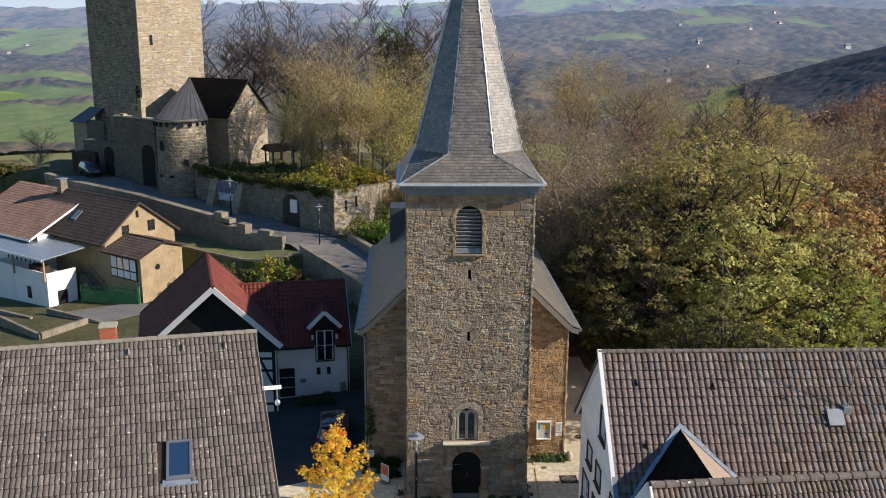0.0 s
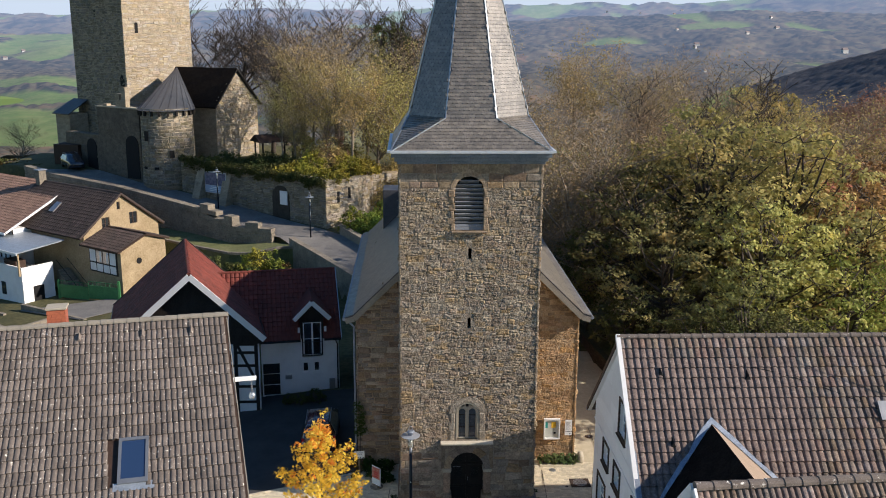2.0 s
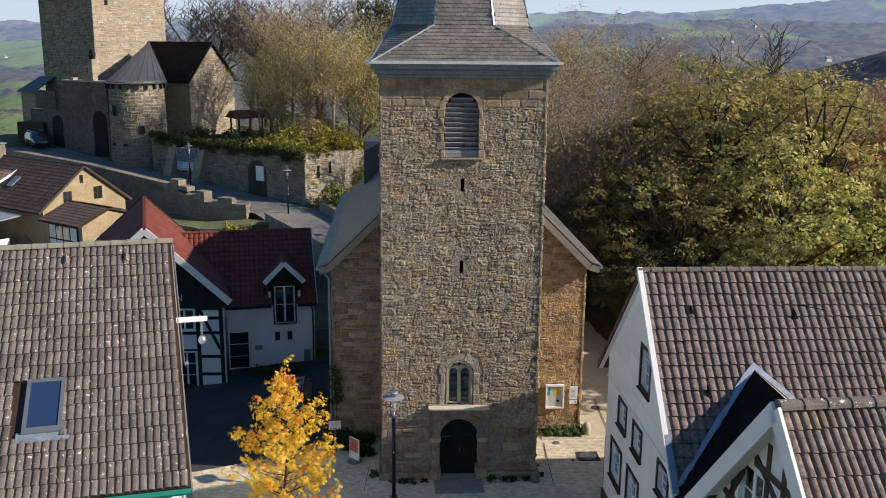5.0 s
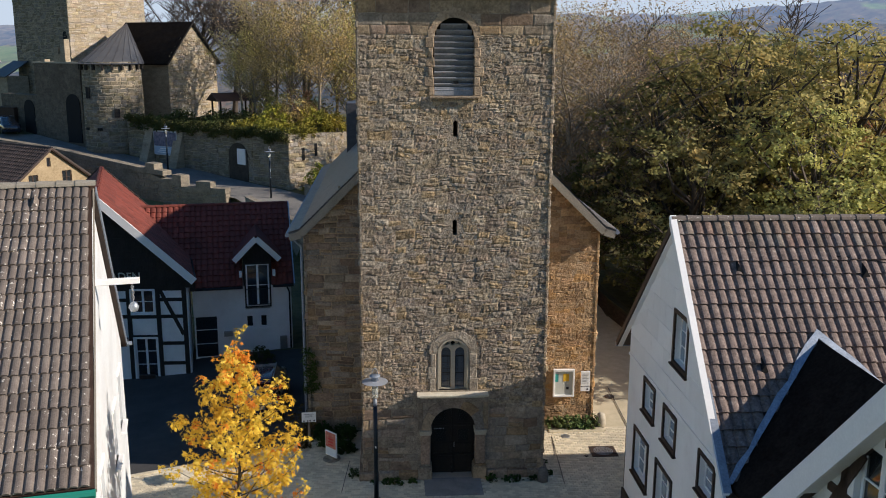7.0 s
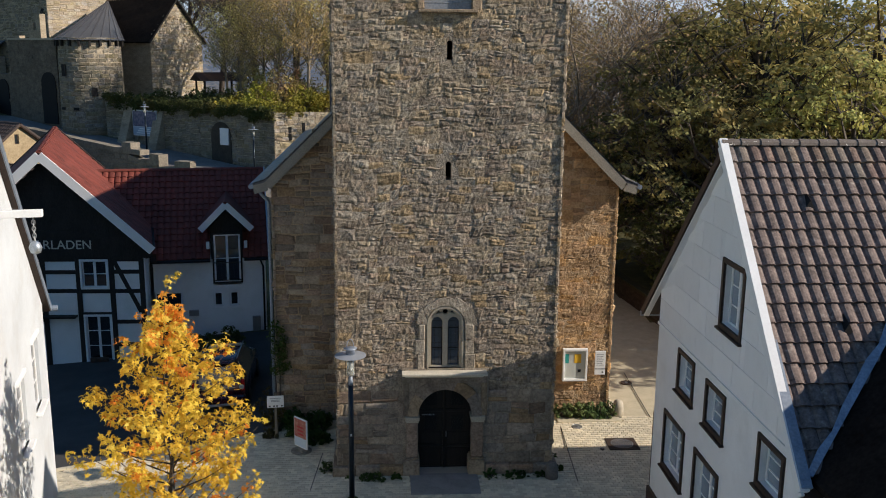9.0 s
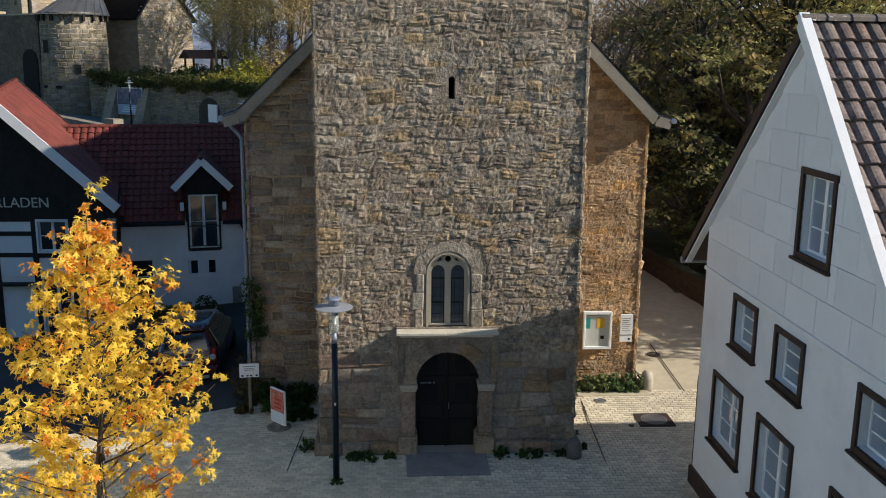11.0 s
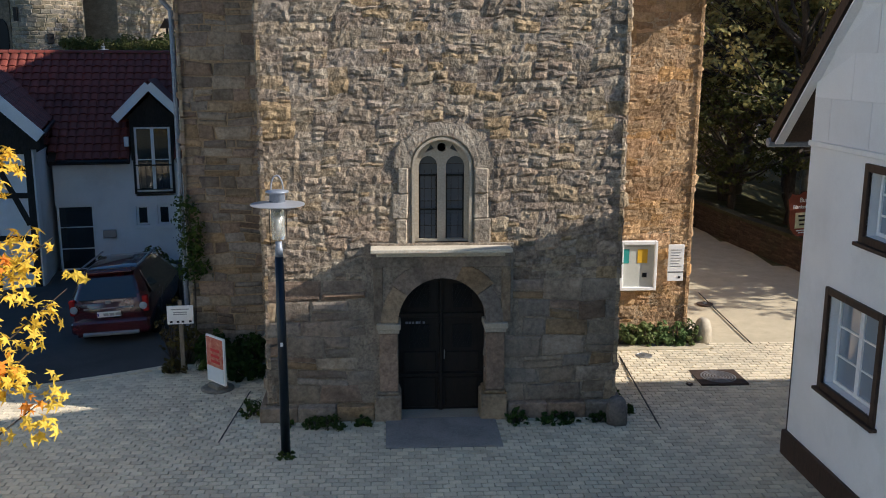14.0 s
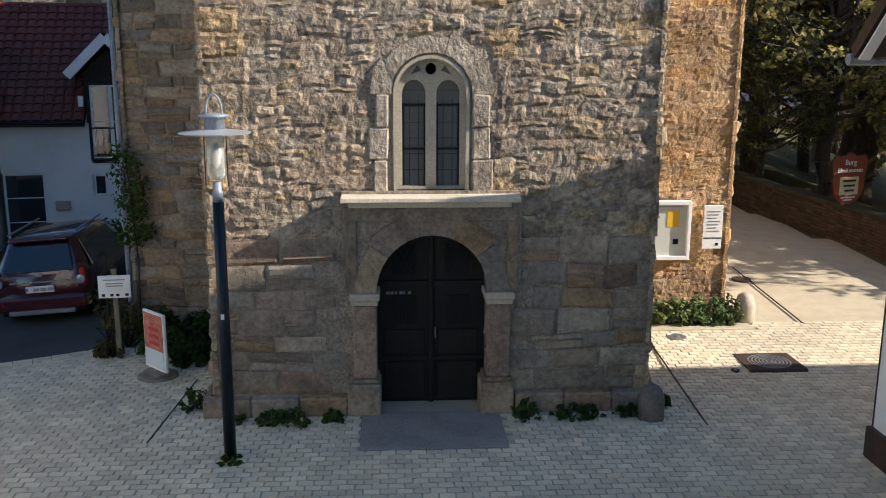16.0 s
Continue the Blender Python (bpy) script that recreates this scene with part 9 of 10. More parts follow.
for key, x, y, top in (("gold", -8.0, 103, 19.5), ("gold", -5.2, 101.5, 20.5), ("gold", -2.5, 104, 19.5), ("gold", -10.0, 106.5, 21), ("gold", -0.2, 102, 18.5), ("brown", -7, 109, 22.5), ("brown_b", -3, 110, 22), ("gold", 1.0, 107, 20), ("brown", -11.5, 112, 22), ("brown", 3.5, 110, 21), ("gold", -4.2, 106.5, 20.5), ("brown_b", 6.0, 106, 18.5), ("gold", -13.2, 106.8, 18.0), ("gold", -11.8, 104.2, 16.0)):
    plant(key, x, y, top, rg.uniform(0, 360), G_M, wide=0.9)
for x, y, top in ((-22.5, 130, 28), (-15.5, 128, 27), (-9, 131, 29), (-2, 133, 30), (-25, 140, 29), (-16.5, 121.5, 24), (-11.8, 114.8, 22)):
    plant("bare", x, y, top, rg.uniform(0, 360), "leafless trees behind the castle", wide=0.95)
plant("green", -1.5, 132, 26.0, 10, "leafless trees behind the castle", wide=0.6, label="dark green conifer-like tree among bare ones")
# woods left below the castle
for i in range(14):
    x, y = rg.uniform(-75, -47), rg.uniform(95, 150)
    plant(rg.choice(["olive", "green", "brown"]), x, y, height(x, y) + rg.uniform(6, 9), rg.uniform(0, 360), "trees below the castle", wide=1.2)


def shrub(x, y, r, h, material, seed, label, name="shrub", per=26, size=0.07, n=60, base=None):
    rng2 = random.Random(seed)
    z = height(x, y) if base is None else base
    s = empty(name, label, "shrub", at=(x, y, z))
    tips, segs = [], []
    for i in range(n):
        a, q = rng2.uniform(0, 6.28), math.sqrt(rng2.random())
        top = Vector((r * q * math.cos(a), r * q * math.sin(a), h * (0.25 + 0.75 * rng2.random()) * (1 - 0.55 * q * q)))
        tips.append(top)
        segs.append((Vector((0.15 * r * math.cos(a), 0.15 * r * math.sin(a), 0)), top, 0.018, 0.005))
    limb_mesh("branchwork", segs, M_BARK, s)
    leaf_mesh("foliage", rng2, tips, per, min(r, h) * 0.20, size, material, s)
    return s


# thicket on the edge of the slope beside the castle
for i in range(11):
    x, y = -63 + 1.7 * i + rg.uniform(-0.5, 0.5), 126 - 0.75 * i + rg.uniform(-1.0, 1.0)
    z = height(x, y) - 0.2
    shrub(x, y, rg.uniform(1.6, 2.4), 4.9 - z + rg.uniform(-0.6, 0.5), L_GREEN if i % 3 else L_BRIAR, 480 + i, "dark olive scrub on the slope beside the castle", per=22, size=0.16, n=80, name="scrub")["group"] = "scrub beside the castle"
# clipped bushes in the garden behind the red-roofed house
for i, (x, y, r, top, leaf, lab) in enumerate(((-14.2, 86.6, 1.15, 1.75, L_CHART, "rounded yellow-green garden bush"), (-13.0, 86.2, 1.25, 2.05, L_CHART, "rounded yellow-green garden bush"), (-11.6, 86.0, 1.1, 1.95, L_LIME, "rounded light green garden bush"), (-16.4, 86.0, 1.3, 1.25, L_GREEN, "dark green garden hedge bush"), (-17.8, 86.6, 1.2, 1.15, L_GREEN, "dark green garden hedge bush"), (-19.6, 88.0, 1.3, 0.9, L_GREEN, "dark green garden hedge bush"), (-15.2, 85.4, 1.1, 1.0, L_GREEN, "dark green garden hedge bush"), (-10.4, 85.2, 1.0, 0.95, L_BRIAR, "brownish garden bush by the lane wall"), (-12.6, 78.2, 0.85, 2.3, L_BED, "pale green garden shrub"), (-13.2, 83.6, 1.3, 0.9, L_GREEN, "dark green garden hedge bush"))):
    z = height(x, y) - 0.1
    shrub(x, y, r, top - z, leaf, 460 + i, lab, per=24, size=0.115, n=70, name="garden_bush")["group"] = "garden bushes"
# shrubs on the mound and along the lane
for i in range(16):
    u = i / 15
    x, y = -22.5 + 15.5 * u, 105.6 - 10.2 * u + rg.uniform(0.9, 2.2)
    bush = shrub(x, y, 1.5, rg.uniform(1.0, 1.9), L_GREEN if i < 10 else L_CHART, 300 + i, "dark green ivy and shrubs along wall top" if i < 10 else "yellow-green shrub on the castle wall", per=18, size=0.13, n=46, base=6.05)
    bush["group"] = "shrubs on the castle wall"
for i, (x, y, r, h) in enumerate(((-6.0, 100.5, 1.8, 2.4), (-9.5, 101, 1.6, 2.8), (-4.0, 101.5, 1.5, 2.0))):
    shrub(x, y, r, h, L_CHART, 330 + i, "yellow autumn shrub on the castle mound", per=24, size=0.13, n=70, base=6.1)
for i in range(9):
    x, y = -20.5 + i * 1.15, 108.2 - i * 0.62 + rg.uniform(-0.8, 0.8)
    shrub(x, y, 1.6, rg.uniform(1.2, 2.2), L_GREEN, 480 + i, "dark green shrubs before the chapel", per=20, size=0.13, n=60, base=6.1)["group"] = "shrubs before the chapel"
for i in range(16):
    x, y = rg.uniform(-11.5, 2.0), rg.uniform(100.5, 107.5)
    shrub(x, y, rg.uniform(1.5, 2.3), rg.uniform(3.0, 5.5), rg.choice((L_GOLD, L_BROWN, L_GOLD, L_OLIVE)), 450 + i, "tall many-stemmed autumn thicket on the castle mound", per=16, size=0.12, n=80, name="thicket")["group"] = "thicket on the castle mound"
for i, (x, y, r, h) in enumerate(((-4.9, 93.5, 1.4, 1.8), (-3.3, 92.5, 1.7, 1.7), (-1.4, 91.5, 1.8, 2.0), (0.6, 89.5, 1.7, 1.7), (-2.0, 94.5, 1.6, 2.2), (1.8, 87, 1.6, 1.5))):
    m_bush = shrub(x, y, r, h + 0.8, L_LIME, 340 + i, "light green shrub beside the lane", per=24, size=0.12, n=70)
    m_bush["group"] = "shrubs beside the lane"
for i, (x, y, r, h) in enumerate(((-13.5, 80.5, 1.3, 1.5), (-11.3, 80.2, 1.4, 1.7), (-9.2, 79.8, 1.4, 1.8), (-7.4, 79.2, 1.2, 1.5), (-15.5, 81, 1.2, 1.4), (-11.9, 77.5, 0.8, 1.3))):
    shrub(x, y, r, h + 1.3, L_LIME if i in (1, 2) else L_GREEN, 350 + i, "clipped dark green garden hedge bush", per=34, size=0.09, n=80)["group"] = "hedge in the garden"
# planting at the nave wall and weeds at the tower foot
for i in range(6):
    x = 7.08 + i * 0.31
    shrub(x, 47.62, 0.27, 0.52, L_BED, 360 + i, "small leafy green bed plant by the nave", per=16, size=0.045, n=42, name="bed_plant")["group"] = "bed plants by the nave"
bed = tagged(link("planting_bed", box(6.9, 47.2, gz(8, 47.5) - 0.1, 8.95, 48.08, gz(8, 47.5) + 0.05, 0.01), M_JOINT), "small soil bed edged with paving", "bed", "", "structure")
for i, (x, y, r, h) in enumerate(((0.9, 43.72, 0.20, 0.22), (1.25, 43.70, 0.26, 0.26), (1.75, 43.72, 0.16, 0.20), (4.35, 43.70, 0.20, 0.30), (4.95, 43.72, 0.24, 0.20), (5.25, 43.72, 0.2, 0.18), (5.75, 43.68, 0.18, 0.24), (6.35, 44.1, 0.18, 0.14), (0.45, 43.72, 0.14, 0.14), (0.545, 42.52, 0.17, 0.12), (-0.2, 44.3, 0.25, 0.3), (6.32, 45.0, 0.16, 0.12))):
    shrub(x, y, r, h, L_IVY, 380 + i, "low green weeds at the foot of the tower", per=12, size=0.035, n=26, name="weeds")["group"] = "weeds at the tower foot"
for i, (x, y, r, h) in enumerate(((-1.2, 46.7, 0.40, 0.45), (-0.6, 46.3, 0.38, 0.4), (-1.5, 47.5, 0.42, 0.6), (-0.7, 47.4, 0.45, 0.6))):
    shrub(x, y, r, h, L_IVY, 400 + i, "shady shrub in the corner by the church", per=18, size=0.055, n=60)["group"] = "shrubs in the church corner"
for i, (x, y, r, h) in enumerate(((-5.9, 56.7, 0.5, 0.7), (-5.0, 56.6, 0.6, 0.8), (-6.6, 56.8, 0.4, 0.6))):
    shrub(x, y, r, h, L_GREEN, 420 + i, "dark potted shrub before white wall", per=16, size=0.06, n=40)
for i, (x, y, r, h) in enumerate(((-2.35, 47.7, 0.42, 1.35), (-2.0, 47.3, 0.35, 1.0), (-2.1, 46.6, 0.25, 0.4))):
    shrub(x, y, r, h, L_BRIAR, 410 + i, "sparse brownish briar beside the notice post", per=7, size=0.055, n=34)["group"] = "shrubs in the church corner"
# ivy on the nave corner
rng2 = random.Random(9)
ivy = empty("ivy", "dark green ivy climbing the church corner", "climber")
tips = [Vector((NX0 - 0.10 + 0.55 * rng2.random() * (1 - 0.35 * u), NY0 - 0.12 - 0.10 * rng2.random(), 1.55 + 1.6 * u)) for u in [rng2.random() for _ in range(95)]]
leaf_mesh("foliage", rng2, tips, 9, 0.17, 0.048, L_IVY, ivy, flat=0.0)
limb_mesh("branchwork", [(Vector((NX0 + 0.1, NY0 - 0.05, -0.8)), Vector((NX0 + 0.15, NY0 - 0.05, 1.2)), 0.018, 0.015), (Vector((NX0 + 0.15, NY0 - 0.05, 1.2)), Vector((NX0 + 0.05, NY0 - 0.05, 3.0)), 0.02, 0.008)], M_BARK, ivy)
# ivy hanging over the forecourt wall
rng2 = random.Random(19)
hang = empty("wall_ivy", "dark green ivy hanging over the castle wall", "climber")
tips = []
for (a, b), n_tips, z_top in (((cw[0], cw[1]), 60, 7.2), ((cw[1], cw[2]), 150, 6.8), ((cw[2], cw[3]), 80, 6.7), ((cw[3], cw[4]), 90, 6.7)):
    d = (b - a).normalized()
    for _ in range(n_tips):
        u = rng2.random()
        p = a + (b - a) * u
        drop = (0.35 + 0.9 * max(0.0, noise.noise((p.x * 0.5, p.y * 0.5, 2)) + 0.25)) * rng2.random()
        tips.append(Vector((p.x + d.y * 0.2, p.y - d.x * 0.2, z_top + 0.45 * rng2.random() - drop)))
leaf_mesh("foliage", rng2, tips, 26, 0.34, 0.10, L_GREEN, hang, flat=0.2)
tagged(limb_mesh("branchwork", [(t + Vector((0, 0, 0.3)), t - Vector((0, 0, 0.4)), 0.015, 0.006) for t in tips[::4]], M_BARK, hang), "thin brown ivy stems", "", "", "stuff")
# yellow sweetgum in the square
rng2 = random.Random(515)
gum = empty("sweetgum_tree", "young tree with bright yellow star-shaped autumn leaves", "tree", at=(-2.85, 37.6, gz(-2.85, 37.6)))
segs, tips = [], []
trunk_top = 7.0
pz = Vector((0, 0, -0.2))
for k in range(12):
    q = Vector((0.06 * math.sin(k * 1.3), 0.06 * math.cos(k * 0.9), 0.45 + k * 0.58))
    segs.append((pz, q, 0.085 * (1 - k / 13), 0.085 * (1 - (k + 1) / 13)))
    pz = q
for k in range(3):
    q = pz + Vector((0.05, 0.03 * k, 0.18))
    segs.append((pz, q, 0.012, 0.008))
    pz = q
    tips.append(pz)
for k in range(58):
    u = (k + rng2.random()) / 58
    z = 1.7 + u * 4.9
    a = k * 2.399 + rng2.uniform(-0.4, 0.4)
    reach = 1.95 * (1 - u) ** 0.62 * (0.55 + 0.45 * min(1, u * 4 + 0.35)) * rng2.uniform(0.75, 1.12) + 0.12
    o = Vector((0.03, 0.03, z))
    e = o + Vector((math.cos(a) * reach, math.sin(a) * reach, reach * 0.62))
    mid = (o + e) / 2 + Vector((0, 0, -0.06))
    segs += [(o, mid, 0.022, 0.014), (mid, e, 0.014, 0.006)]
    for j in range(int(5 + reach * 6)):
        v = rng2.uniform(0.25, 1.05)
        tips.append(o + (e - o) * v + Vector((rng2.uniform(-1, 1), rng2.uniform(-1, 1), rng2.uniform(-0.6, 0.6))) * 0.24 * (0.4 + reach * 0.35))
limb_mesh("trunk", segs, M_BARK, gum)
ripe = [t for t in tips if rng2.random() < 0.06 + 0.50 * smooth01(5.0, 7.0, t.z)]
leaf_mesh("crown", rng2, [t for t in tips if t not in ripe], (6, 9), 0.16, 0.086, L_YELLOW, gum, star=True)
tagged(leaf_mesh("crown_top", rng2, ripe, (6, 9), 0.16, 0.082, L_ORANGE, gum, star=True), "orange-red leaves at the top", "", "", "stuff")
for p in proto.values():
    for o in (*p.children_recursive, p):
        bpy.data.objects.remove(o)

# distant woods: lumpy canopies over the hillsides
def canopy_sheet(name, label, x0, x1, y0, y1, step, crown, keep, material):
    """A far canopy: rounded crowns about crown metres wide over the ground, laid only where keep(x, y) holds."""
    nx_, ny_ = int((x1 - x0) / step), int((y1 - y0) / step)
    index, vs, fs = {}, [], []

    def at(i, j):
        if (i, j) not in index:
            x = x0 + (i + 0.35 * noise.noise((i * 3.1, j * 1.7, 0.5))) * step
            y = y0 + (j + 0.35 * noise.noise((i * 1.3, j * 2.9, 4.5))) * step
            d, _ = noise.voronoi((x / crown, y / crown, 0.0))
            lump = max(0.0, 1.0 - 1.1 * d[0] * d[0]) * crown * 0.22 + noise.noise((x / crown * 2.3, y / crown * 2.3, 2)) * crown * 0.12
            edge = 1.0 if all(keep(x + a, y + b) for a, b in ((step, 0), (-step, 0), (0, step), (0, -step))) else 0.0
            index[i, j] = len(vs)
            vs.append((x, y, height(x, y) + edge * (crown * 0.5 + lump) - 0.5))
        return index[i, j]

    for j in range(ny_):
        for i in range(nx_):
            if keep(x0 + (i + 0.5) * step, y0 + (j + 0.5) * step):
                fs.append((at(i, j), at(i + 1, j), at(i + 1, j + 1), at(i, j + 1)))
    return tagged(raw(name, vs, fs, material, None, True), label, "woods", "", "stuff")


def canopy_mat(name, crown, colours, rough_bump=0.15):
    """Autumn canopy: each crown has its own colour; fine leaf grain over it."""
    m = mat(name, (0.62, 0.62, 0.62), (1.0, 1.0, 1.0), 1.6 / crown, 0.95, bump=rough_bump, fine=6.0 / crown, dist=crown * 0.25)
    n, l = m.node_tree.nodes, m.node_tree.links
    b = n["Principled BSDF"]
    old = b.inputs["Base Color"].links[0].from_socket
    g = n.new("ShaderNodeNewGeometry")
    mp = n.new("ShaderNodeMapping")
    mp.inputs["Scale"].default_value = (1 / crown, 1 / crown, 0)
    l.new(g.outputs["Position"], mp.inputs["Vector"])
    v = n.new("ShaderNodeTexVoronoi")
    v.inputs["Scale"].default_value = 1.0
    l.new(mp.outputs[0], v.inputs["Vector"])
    sp = n.new("ShaderNodeSeparateColor")
    l.new(v.outputs["Color"], sp.inputs[0])
    big = n.new("ShaderNodeTexNoise")
    big.inputs["Scale"].default_value, big.inputs["Detail"].default_value = 0.12 / crown, 3
    l.new(g.outputs["Position"], big.inputs["Vector"])
    mixv = n.new("ShaderNodeMath")
    mixv.operation = "MULTIPLY_ADD"
    mixv.inputs[1].default_value = 0.45
    l.new(sp.outputs[0], mixv.inputs[0])
    sc = n.new("ShaderNodeMath")
    sc.operation = "MULTIPLY_ADD"
    sc.inputs[1].default_value, sc.inputs[2].default_value = 1.5, -0.5
    l.new(big.outputs[0], sc.inputs[0])
    l.new(sc.outputs[0], mixv.inputs[2])
    r = n.new("ShaderNodeValToRGB")
    r.color_ramp.elements[0].color = (*colours[0], 1)
    r.color_ramp.elements[1].color = (*colours[-1], 1)
    for i, c in enumerate(colours[1:-1]):
        r.color_ramp.elements.new((i + 1) / (len(colours) - 1)).color = (*c, 1)
    l.new(mixv.outputs[0], r.inputs[0])
    mu = n.new("ShaderNodeMix")
    mu.data_type, mu.blend_type = "RGBA", "MULTIPLY"
    mu.inputs[0].default_value = 1.0
    l.new(r.outputs[0], mu.inputs[6])
    l.new(old, mu.inputs[7])
    l.new(mu.outputs[2], b.inputs["Base Color"])
    b.inputs["Specular IOR Level"].default_value = 0.0
    tr = n.new("ShaderNodeBsdfTranslucent")
    l.new(mu.outputs[2], tr.inputs["Color"])
    mix = n.new("ShaderNodeMixShader")
    mix.inputs[0].default_value = 0.45
    l.new(b.outputs[0], mix.inputs[1])
    l.new(tr.outputs[0], mix.inputs[2])
    l.new(mix.outputs[0], n["Material Output"].inputs["Surface"])
    return m


canopy_sheet("slope_woods", "russet and brown autumn woods on the near hillside", 70, 330, 130, 440, 1.8, 5.5, lambda x, y: x > 0.33 * y - 10 and height(x, y) > -50,
             canopy_mat("rust_canopy", 5.5, ((0.26, 0.175, 0.14), (0.40, 0.275, 0.21), (0.46, 0.23, 0.15), (0.42, 0.32, 0.23), (0.55, 0.36, 0.17))))
# Blue-grey crown colours carry the haze and shade of this hill
canopy_sheet("hill_woods", "woods on the shaded hill, haze tinted in blue-grey", 160, 640, 440, 980, 3.2, 8, lambda x, y: x > 0.36 * y and height(x, y) > -52,
             canopy_mat("hazed_canopy", 8, ((0.15, 0.165, 0.20), (0.25, 0.245, 0.26), (0.19, 0.20, 0.23), (0.33, 0.28, 0.26))))
canopy_sheet("valley_woods", "olive and brown woods below the castle", -420, -60, 110, 620, 3.2, 8, lambda x, y: (noise.noise((x * 0.011, y * 0.011, 8)) > 0.28 or y < 160) and -x > 0.2 * y,
             canopy_mat("olive_canopy", 8, ((0.15, 0.14, 0.08), (0.25, 0.21, 0.12), (0.20, 0.19, 0.11), (0.32, 0.24, 0.14))))
def far_trees(name, label, count, x0, x1, y0, y1, radius, per, leaf, keep, material, seed):
    """Far trees, each an airy round crown of leaf sprays."""
    rng3 = np.random.default_rng(seed)
    vs, fs = [], []
    for _ in range(count):
        while True:
            x, y = float(rng3.uniform(x0, x1)), float(rng3.uniform(y0, y1))
            if keep(x, y):
                break
        r = radius * rng3.uniform(0.65, 1.25)
        h = r * rng3.uniform(1.1, 1.6)
        d = rng3.normal(size=(per, 3))
        d /= np.linalg.norm(d, axis=1)[:, None]
        q = d * (rng3.uniform(0.15, 1.0, per) ** 0.4)[:, None]
        nr = d * 0.7 + rng3.normal(size=(per, 3)) * 0.35 + np.array((0.15, -0.15, 0.5))
        nr /= np.linalg.norm(nr, axis=1)[:, None]
        u = np.cross(nr, rng3.normal(size=(per, 3)))
        u /= np.linalg.norm(u, axis=1)[:, None]
        w = np.cross(nr, u)
        s = (leaf * rng3.uniform(0.5, 1.4, per))[:, None]
        c = np.array((x, y, height(x, y) + h * 0.95)) + q * np.array((r, r, h))
        k = len(vs)
        vs += np.stack((c - u * s, c - w * s * 0.7, c + u * s, c + w * s * 0.7), 1).reshape(-1, 3).tolist()
        fs += [(k + 4 * i, k + 4 * i + 1, k + 4 * i + 2, k + 4 * i + 3) for i in range(per)]
    tagged(raw(name, vs, fs, material), label, "woods", "", "stuff")


far_trees("slope_trees", "russet and golden trees on the near hillside", 480, 70, 260, 140, 400, 4.0, 96, 0.46, lambda x, y: 0.33 * y - 10 < x < 0.56 * y and height(x, y) > -50, bpy.data.materials["rust_canopy"], 31)
far_trees("valley_trees", "grey-brown trees and hedges in the valley", 520, -420, 420, 280, 700, 5.5, 56, 0.85, lambda x, y: noise.noise((x * 0.006, y * 0.008, 2)) > (0.0 if x > -60 else 0.22) and abs(x) < 0.55 * y and height(x, y) < -44, canopy_mat("far_canopy", 13, ((0.15, 0.16, 0.12), (0.25, 0.225, 0.17), (0.20, 0.20, 0.15), (0.32, 0.25, 0.18))), 33)

# ---- far side of the valley: woods, meadows and ridges, paler with distance ----
def far_point(a, u, near, deep, base, left, right, seed):
    """A point of a far ridge: a: bearing in degrees, u: from its foot to its crest."""
    side = smooth01(-25, 25, a)
    top = (left + (right - left) * side) * (0.80 + 0.28 * noise.noise((a * 0.07 + seed, seed * 1.7, 0)) + 0.07 * noise.noise((a * 0.33 + seed, 4.0, 0)))
    d = near + deep * u
    r = math.radians(a)
    return Vector((d * math.sin(r), d * math.cos(r), base + (top - base) * u + 14 * noise.noise((a * 0.35, u * 3, seed)) * (1 - abs(2 * u - 1))))


MEADOWS = ((268, 810, 42, 130), (-330, 790, 190, 150), (-440, 1080, 190, 110), (-520, 1330, 190, 70), (760, 2300, 90, 70), (480, 2150, 70, 60))


def far_sheet(label, near, deep, base, left, right, seed, crown, cover, cols, rows, material):
    """One ridge: tree crowns stand as lumps over it where there is wood, fields lie bare between."""
    vs, wood, tint, depth = [], [], [], []
    for j in range(rows + 1):
        for i in range(cols + 1):
            p = far_point(-34 + 68 * i / cols, j / rows, near, deep, base, left, right, seed)
            f = noise.noise((p.x * 0.0034 + seed, p.y * 0.0011, seed)) + 0.5 * noise.noise((p.x * 0.011, p.y * 0.0035, seed + 3))
            w = smooth01(cover - 0.04, cover + 0.04, f)
            for mx_, my_, ax, ay in MEADOWS:
                w *= smooth01(0.85, 1.1, math.hypot((p.x - mx_) / ax, (p.y - my_) / ay) + 0.25 * noise.noise((p.x * 0.01, p.y * 0.005, 1)))
            dist, pts = noise.voronoi((p.x / crown, p.y / (crown * 1.7), seed))
            p.z += w * crown * (0.38 * max(0.0, 1 - 1.4 * dist[0] * dist[0]) + 0.25 * noise.noise((p.x * 0.012, p.y * 0.012, 6)))
            vs.append(p)
            wood.append(w)
            c = pts[0]
            tint.append(0.5 + 0.32 * math.sin(c.x * 91.7 + c.y * 53.3) + 0.45 * noise.noise((p.x * 0.006, p.y * 0.0025, 9)))
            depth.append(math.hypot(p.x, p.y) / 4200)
    k = cols + 1
    fs = [(j * k + i, j * k + i + 1, (j + 1) * k + i + 1, (j + 1) * k + i) for j in range(rows) for i in range(cols)]
    ob = raw("backdrop", vs, fs, material, smooth=True)
    for nm, values in (("wood", wood), ("tint", tint), ("depth", depth)):
        ob.data.attributes.new(nm, "FLOAT", "POINT").data.foreach_set("value", values)
    return tagged(ob, label, "backdrop", "", "structure")


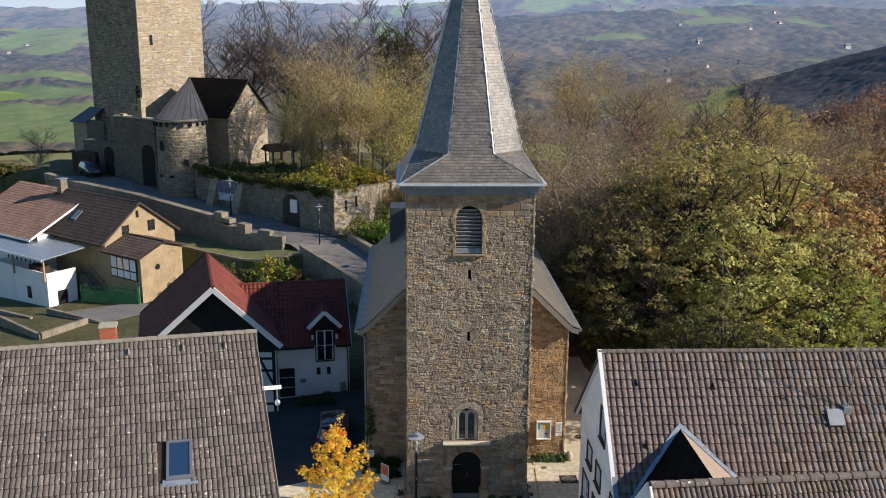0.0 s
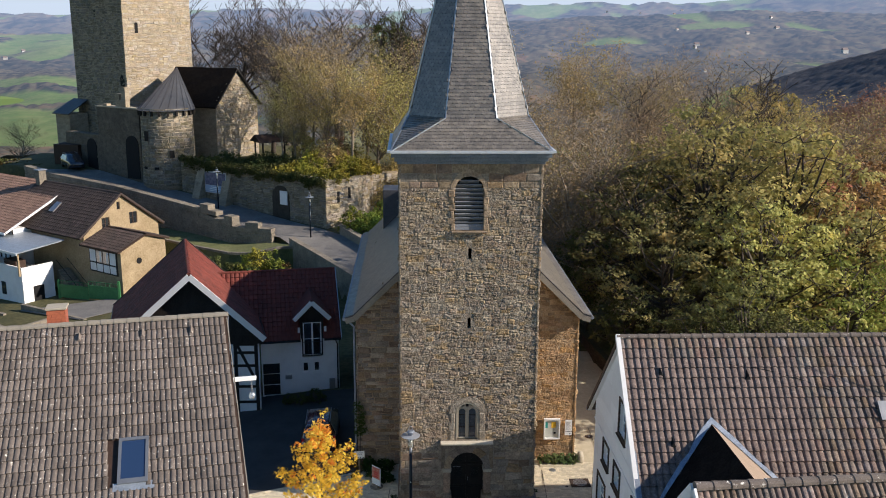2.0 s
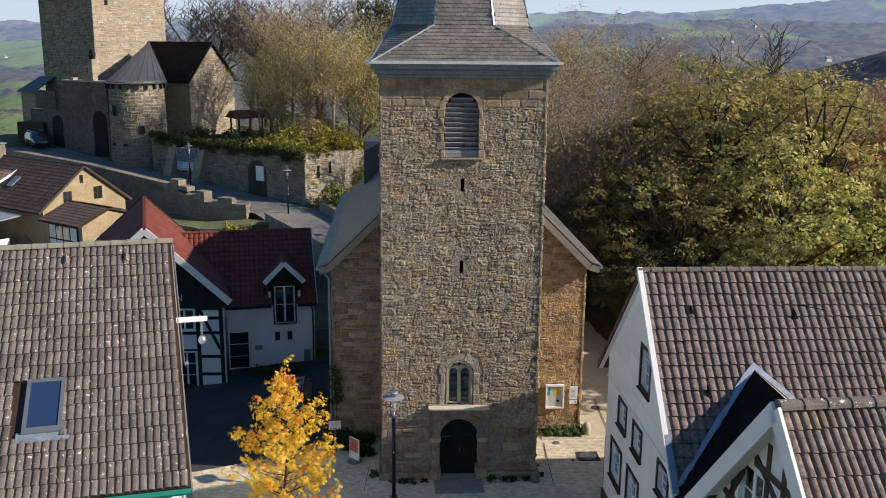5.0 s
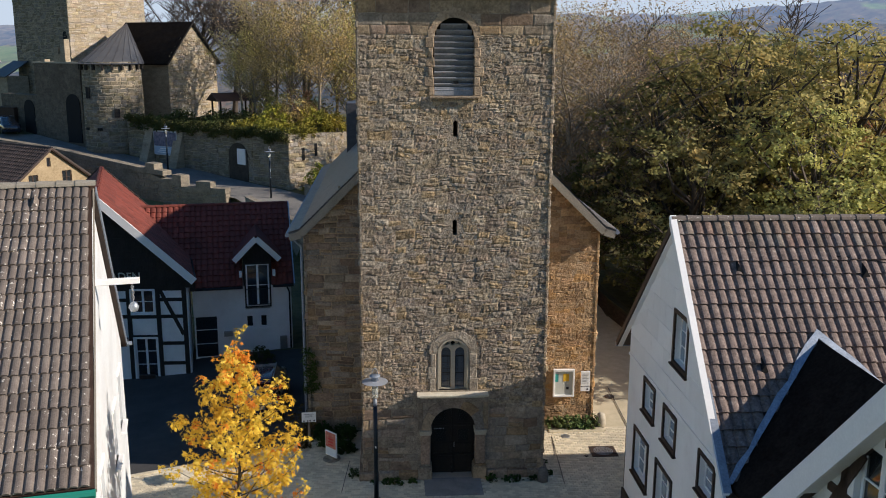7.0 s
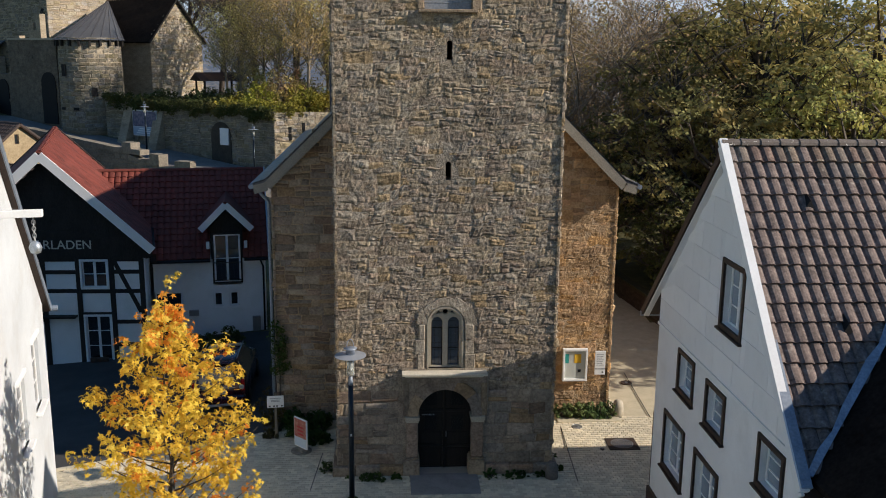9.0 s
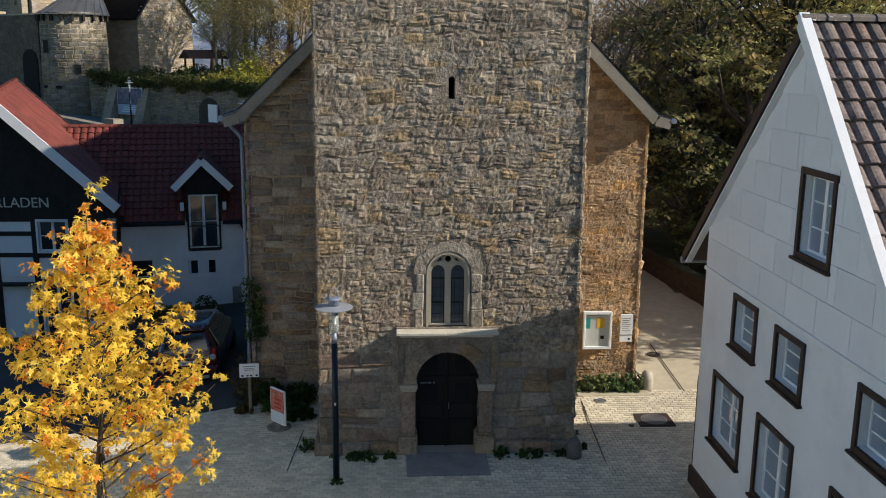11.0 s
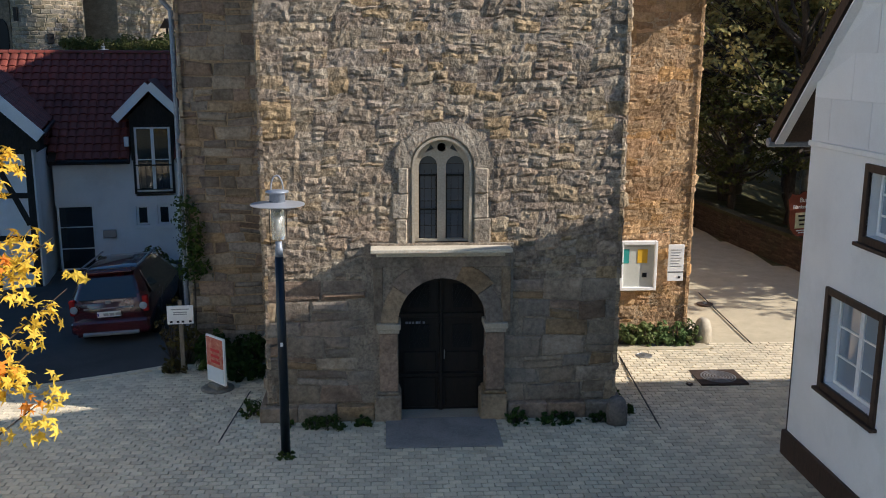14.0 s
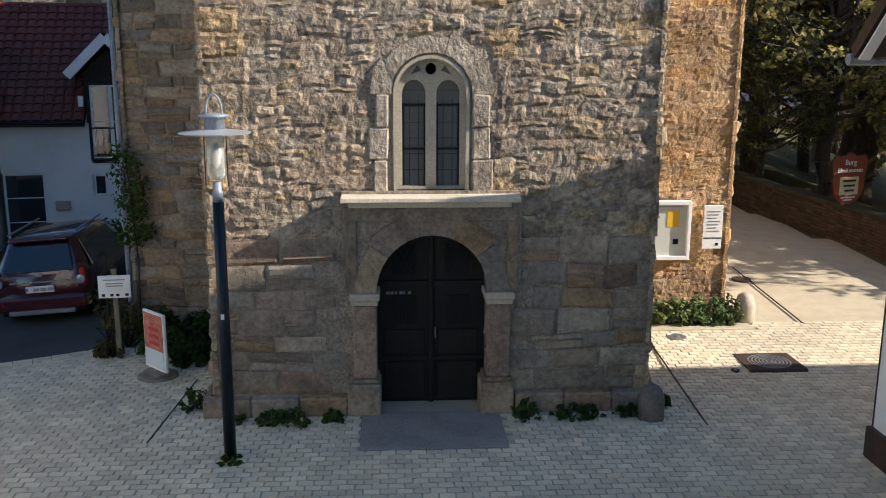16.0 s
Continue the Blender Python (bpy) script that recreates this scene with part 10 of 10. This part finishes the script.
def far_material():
    m = mat("hazed_far_land", (0.75, 0.75, 0.75), (1.0, 1.0, 1.0), 0.05, 1.0, bump=0, fine=0.25, stretch=(1, 0.3, 1))
    n, l = m.node_tree.nodes, m.node_tree.links
    b = n["Principled BSDF"]
    grain = b.inputs["Base Color"].links[0].from_socket

    def read(nm):
        a = n.new("ShaderNodeAttribute")
        a.attribute_name = nm
        return a.outputs["Fac"]

    woods = n.new("ShaderNodeValToRGB")
    el = woods.color_ramp.elements
    el[0].color, el[1].color = (0.035, 0.04, 0.036, 1), (0.21, 0.135, 0.085, 1)
    for at, c in ((0.3, (0.07, 0.068, 0.056, 1)), (0.55, (0.12, 0.098, 0.07, 1)), (0.75, (0.13, 0.12, 0.08, 1))):
        el.new(at).color = c
    l.new(read("tint"), woods.inputs[0])
    fields = n.new("ShaderNodeValToRGB")
    fields.color_ramp.elements[0].color, fields.color_ramp.elements[1].color = (0.12, 0.185, 0.05, 1), (0.19, 0.225, 0.08, 1)
    l.new(read("tint"), fields.inputs[0])
    mx = n.new("ShaderNodeMix")
    mx.data_type = "RGBA"
    l.new(read("wood"), mx.inputs[0])
    l.new(fields.outputs[0], mx.inputs[6])
    l.new(woods.outputs[0], mx.inputs[7])
    mu = n.new("ShaderNodeMix")
    mu.data_type, mu.blend_type = "RGBA", "MULTIPLY"
    mu.inputs[0].default_value = 1.0
    l.new(mx.outputs[2], mu.inputs[6])
    l.new(grain, mu.inputs[7])
    l.new(mu.outputs[2], b.inputs["Base Color"])
    # Distance haze painted as blue emission that grows with depth
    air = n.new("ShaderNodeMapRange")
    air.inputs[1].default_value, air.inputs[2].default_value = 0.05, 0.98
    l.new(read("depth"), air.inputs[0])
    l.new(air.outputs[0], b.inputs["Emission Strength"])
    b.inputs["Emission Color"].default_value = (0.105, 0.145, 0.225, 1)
    b.inputs["Specular IOR Level"].default_value = 0.0
    return m


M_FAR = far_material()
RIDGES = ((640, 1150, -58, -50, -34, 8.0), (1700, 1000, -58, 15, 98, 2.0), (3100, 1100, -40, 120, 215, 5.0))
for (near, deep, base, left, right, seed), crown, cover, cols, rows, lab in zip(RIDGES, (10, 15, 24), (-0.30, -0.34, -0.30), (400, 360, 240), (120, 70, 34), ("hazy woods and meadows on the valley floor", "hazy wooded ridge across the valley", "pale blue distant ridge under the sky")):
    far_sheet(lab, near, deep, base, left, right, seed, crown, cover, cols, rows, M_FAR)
rg = random.Random(4)
m_far_house = plain("far_house_white", (0.55, 0.55, 0.54), 0.6)
# Roof colour lightened to carry the haze of distance
m_far_roof = plain("far_house_roof", (0.24, 0.20, 0.20), 0.8)
for i in range(30):
    a = rg.choice([rg.uniform(12, 27), rg.uniform(-27, -20), rg.uniform(14, 26), rg.uniform(14, 26)])
    which = rg.choice((0, 1, 1, 2))
    which = max(which, 1) if a < 0 else which
    p = far_point(a, rg.uniform(0.3, 0.85), *RIDGES[which])
    s = rg.uniform(3.5, 6.5) * (0.7 if which == 0 else 1.0)
    h_ = empty("far_house", "tiny white house on the distant hillside", "house", "houses on the far hillside", at=(p.x, p.y, p.z + 3), rz=rg.uniform(0, 90))
    part("wall", box(-s, -s * 0.6, -9, s, s * 0.6, s * 0.9), m_far_house, h_)
    part("roof", prism([(-s, -s * 0.7, s * 0.9), (-s, s * 0.7, s * 0.9), (-s, 0, s * 1.6)], (2 * s, 0, 0)), m_far_roof, h_)

# glowing band added as the pale hazy air over the horizon
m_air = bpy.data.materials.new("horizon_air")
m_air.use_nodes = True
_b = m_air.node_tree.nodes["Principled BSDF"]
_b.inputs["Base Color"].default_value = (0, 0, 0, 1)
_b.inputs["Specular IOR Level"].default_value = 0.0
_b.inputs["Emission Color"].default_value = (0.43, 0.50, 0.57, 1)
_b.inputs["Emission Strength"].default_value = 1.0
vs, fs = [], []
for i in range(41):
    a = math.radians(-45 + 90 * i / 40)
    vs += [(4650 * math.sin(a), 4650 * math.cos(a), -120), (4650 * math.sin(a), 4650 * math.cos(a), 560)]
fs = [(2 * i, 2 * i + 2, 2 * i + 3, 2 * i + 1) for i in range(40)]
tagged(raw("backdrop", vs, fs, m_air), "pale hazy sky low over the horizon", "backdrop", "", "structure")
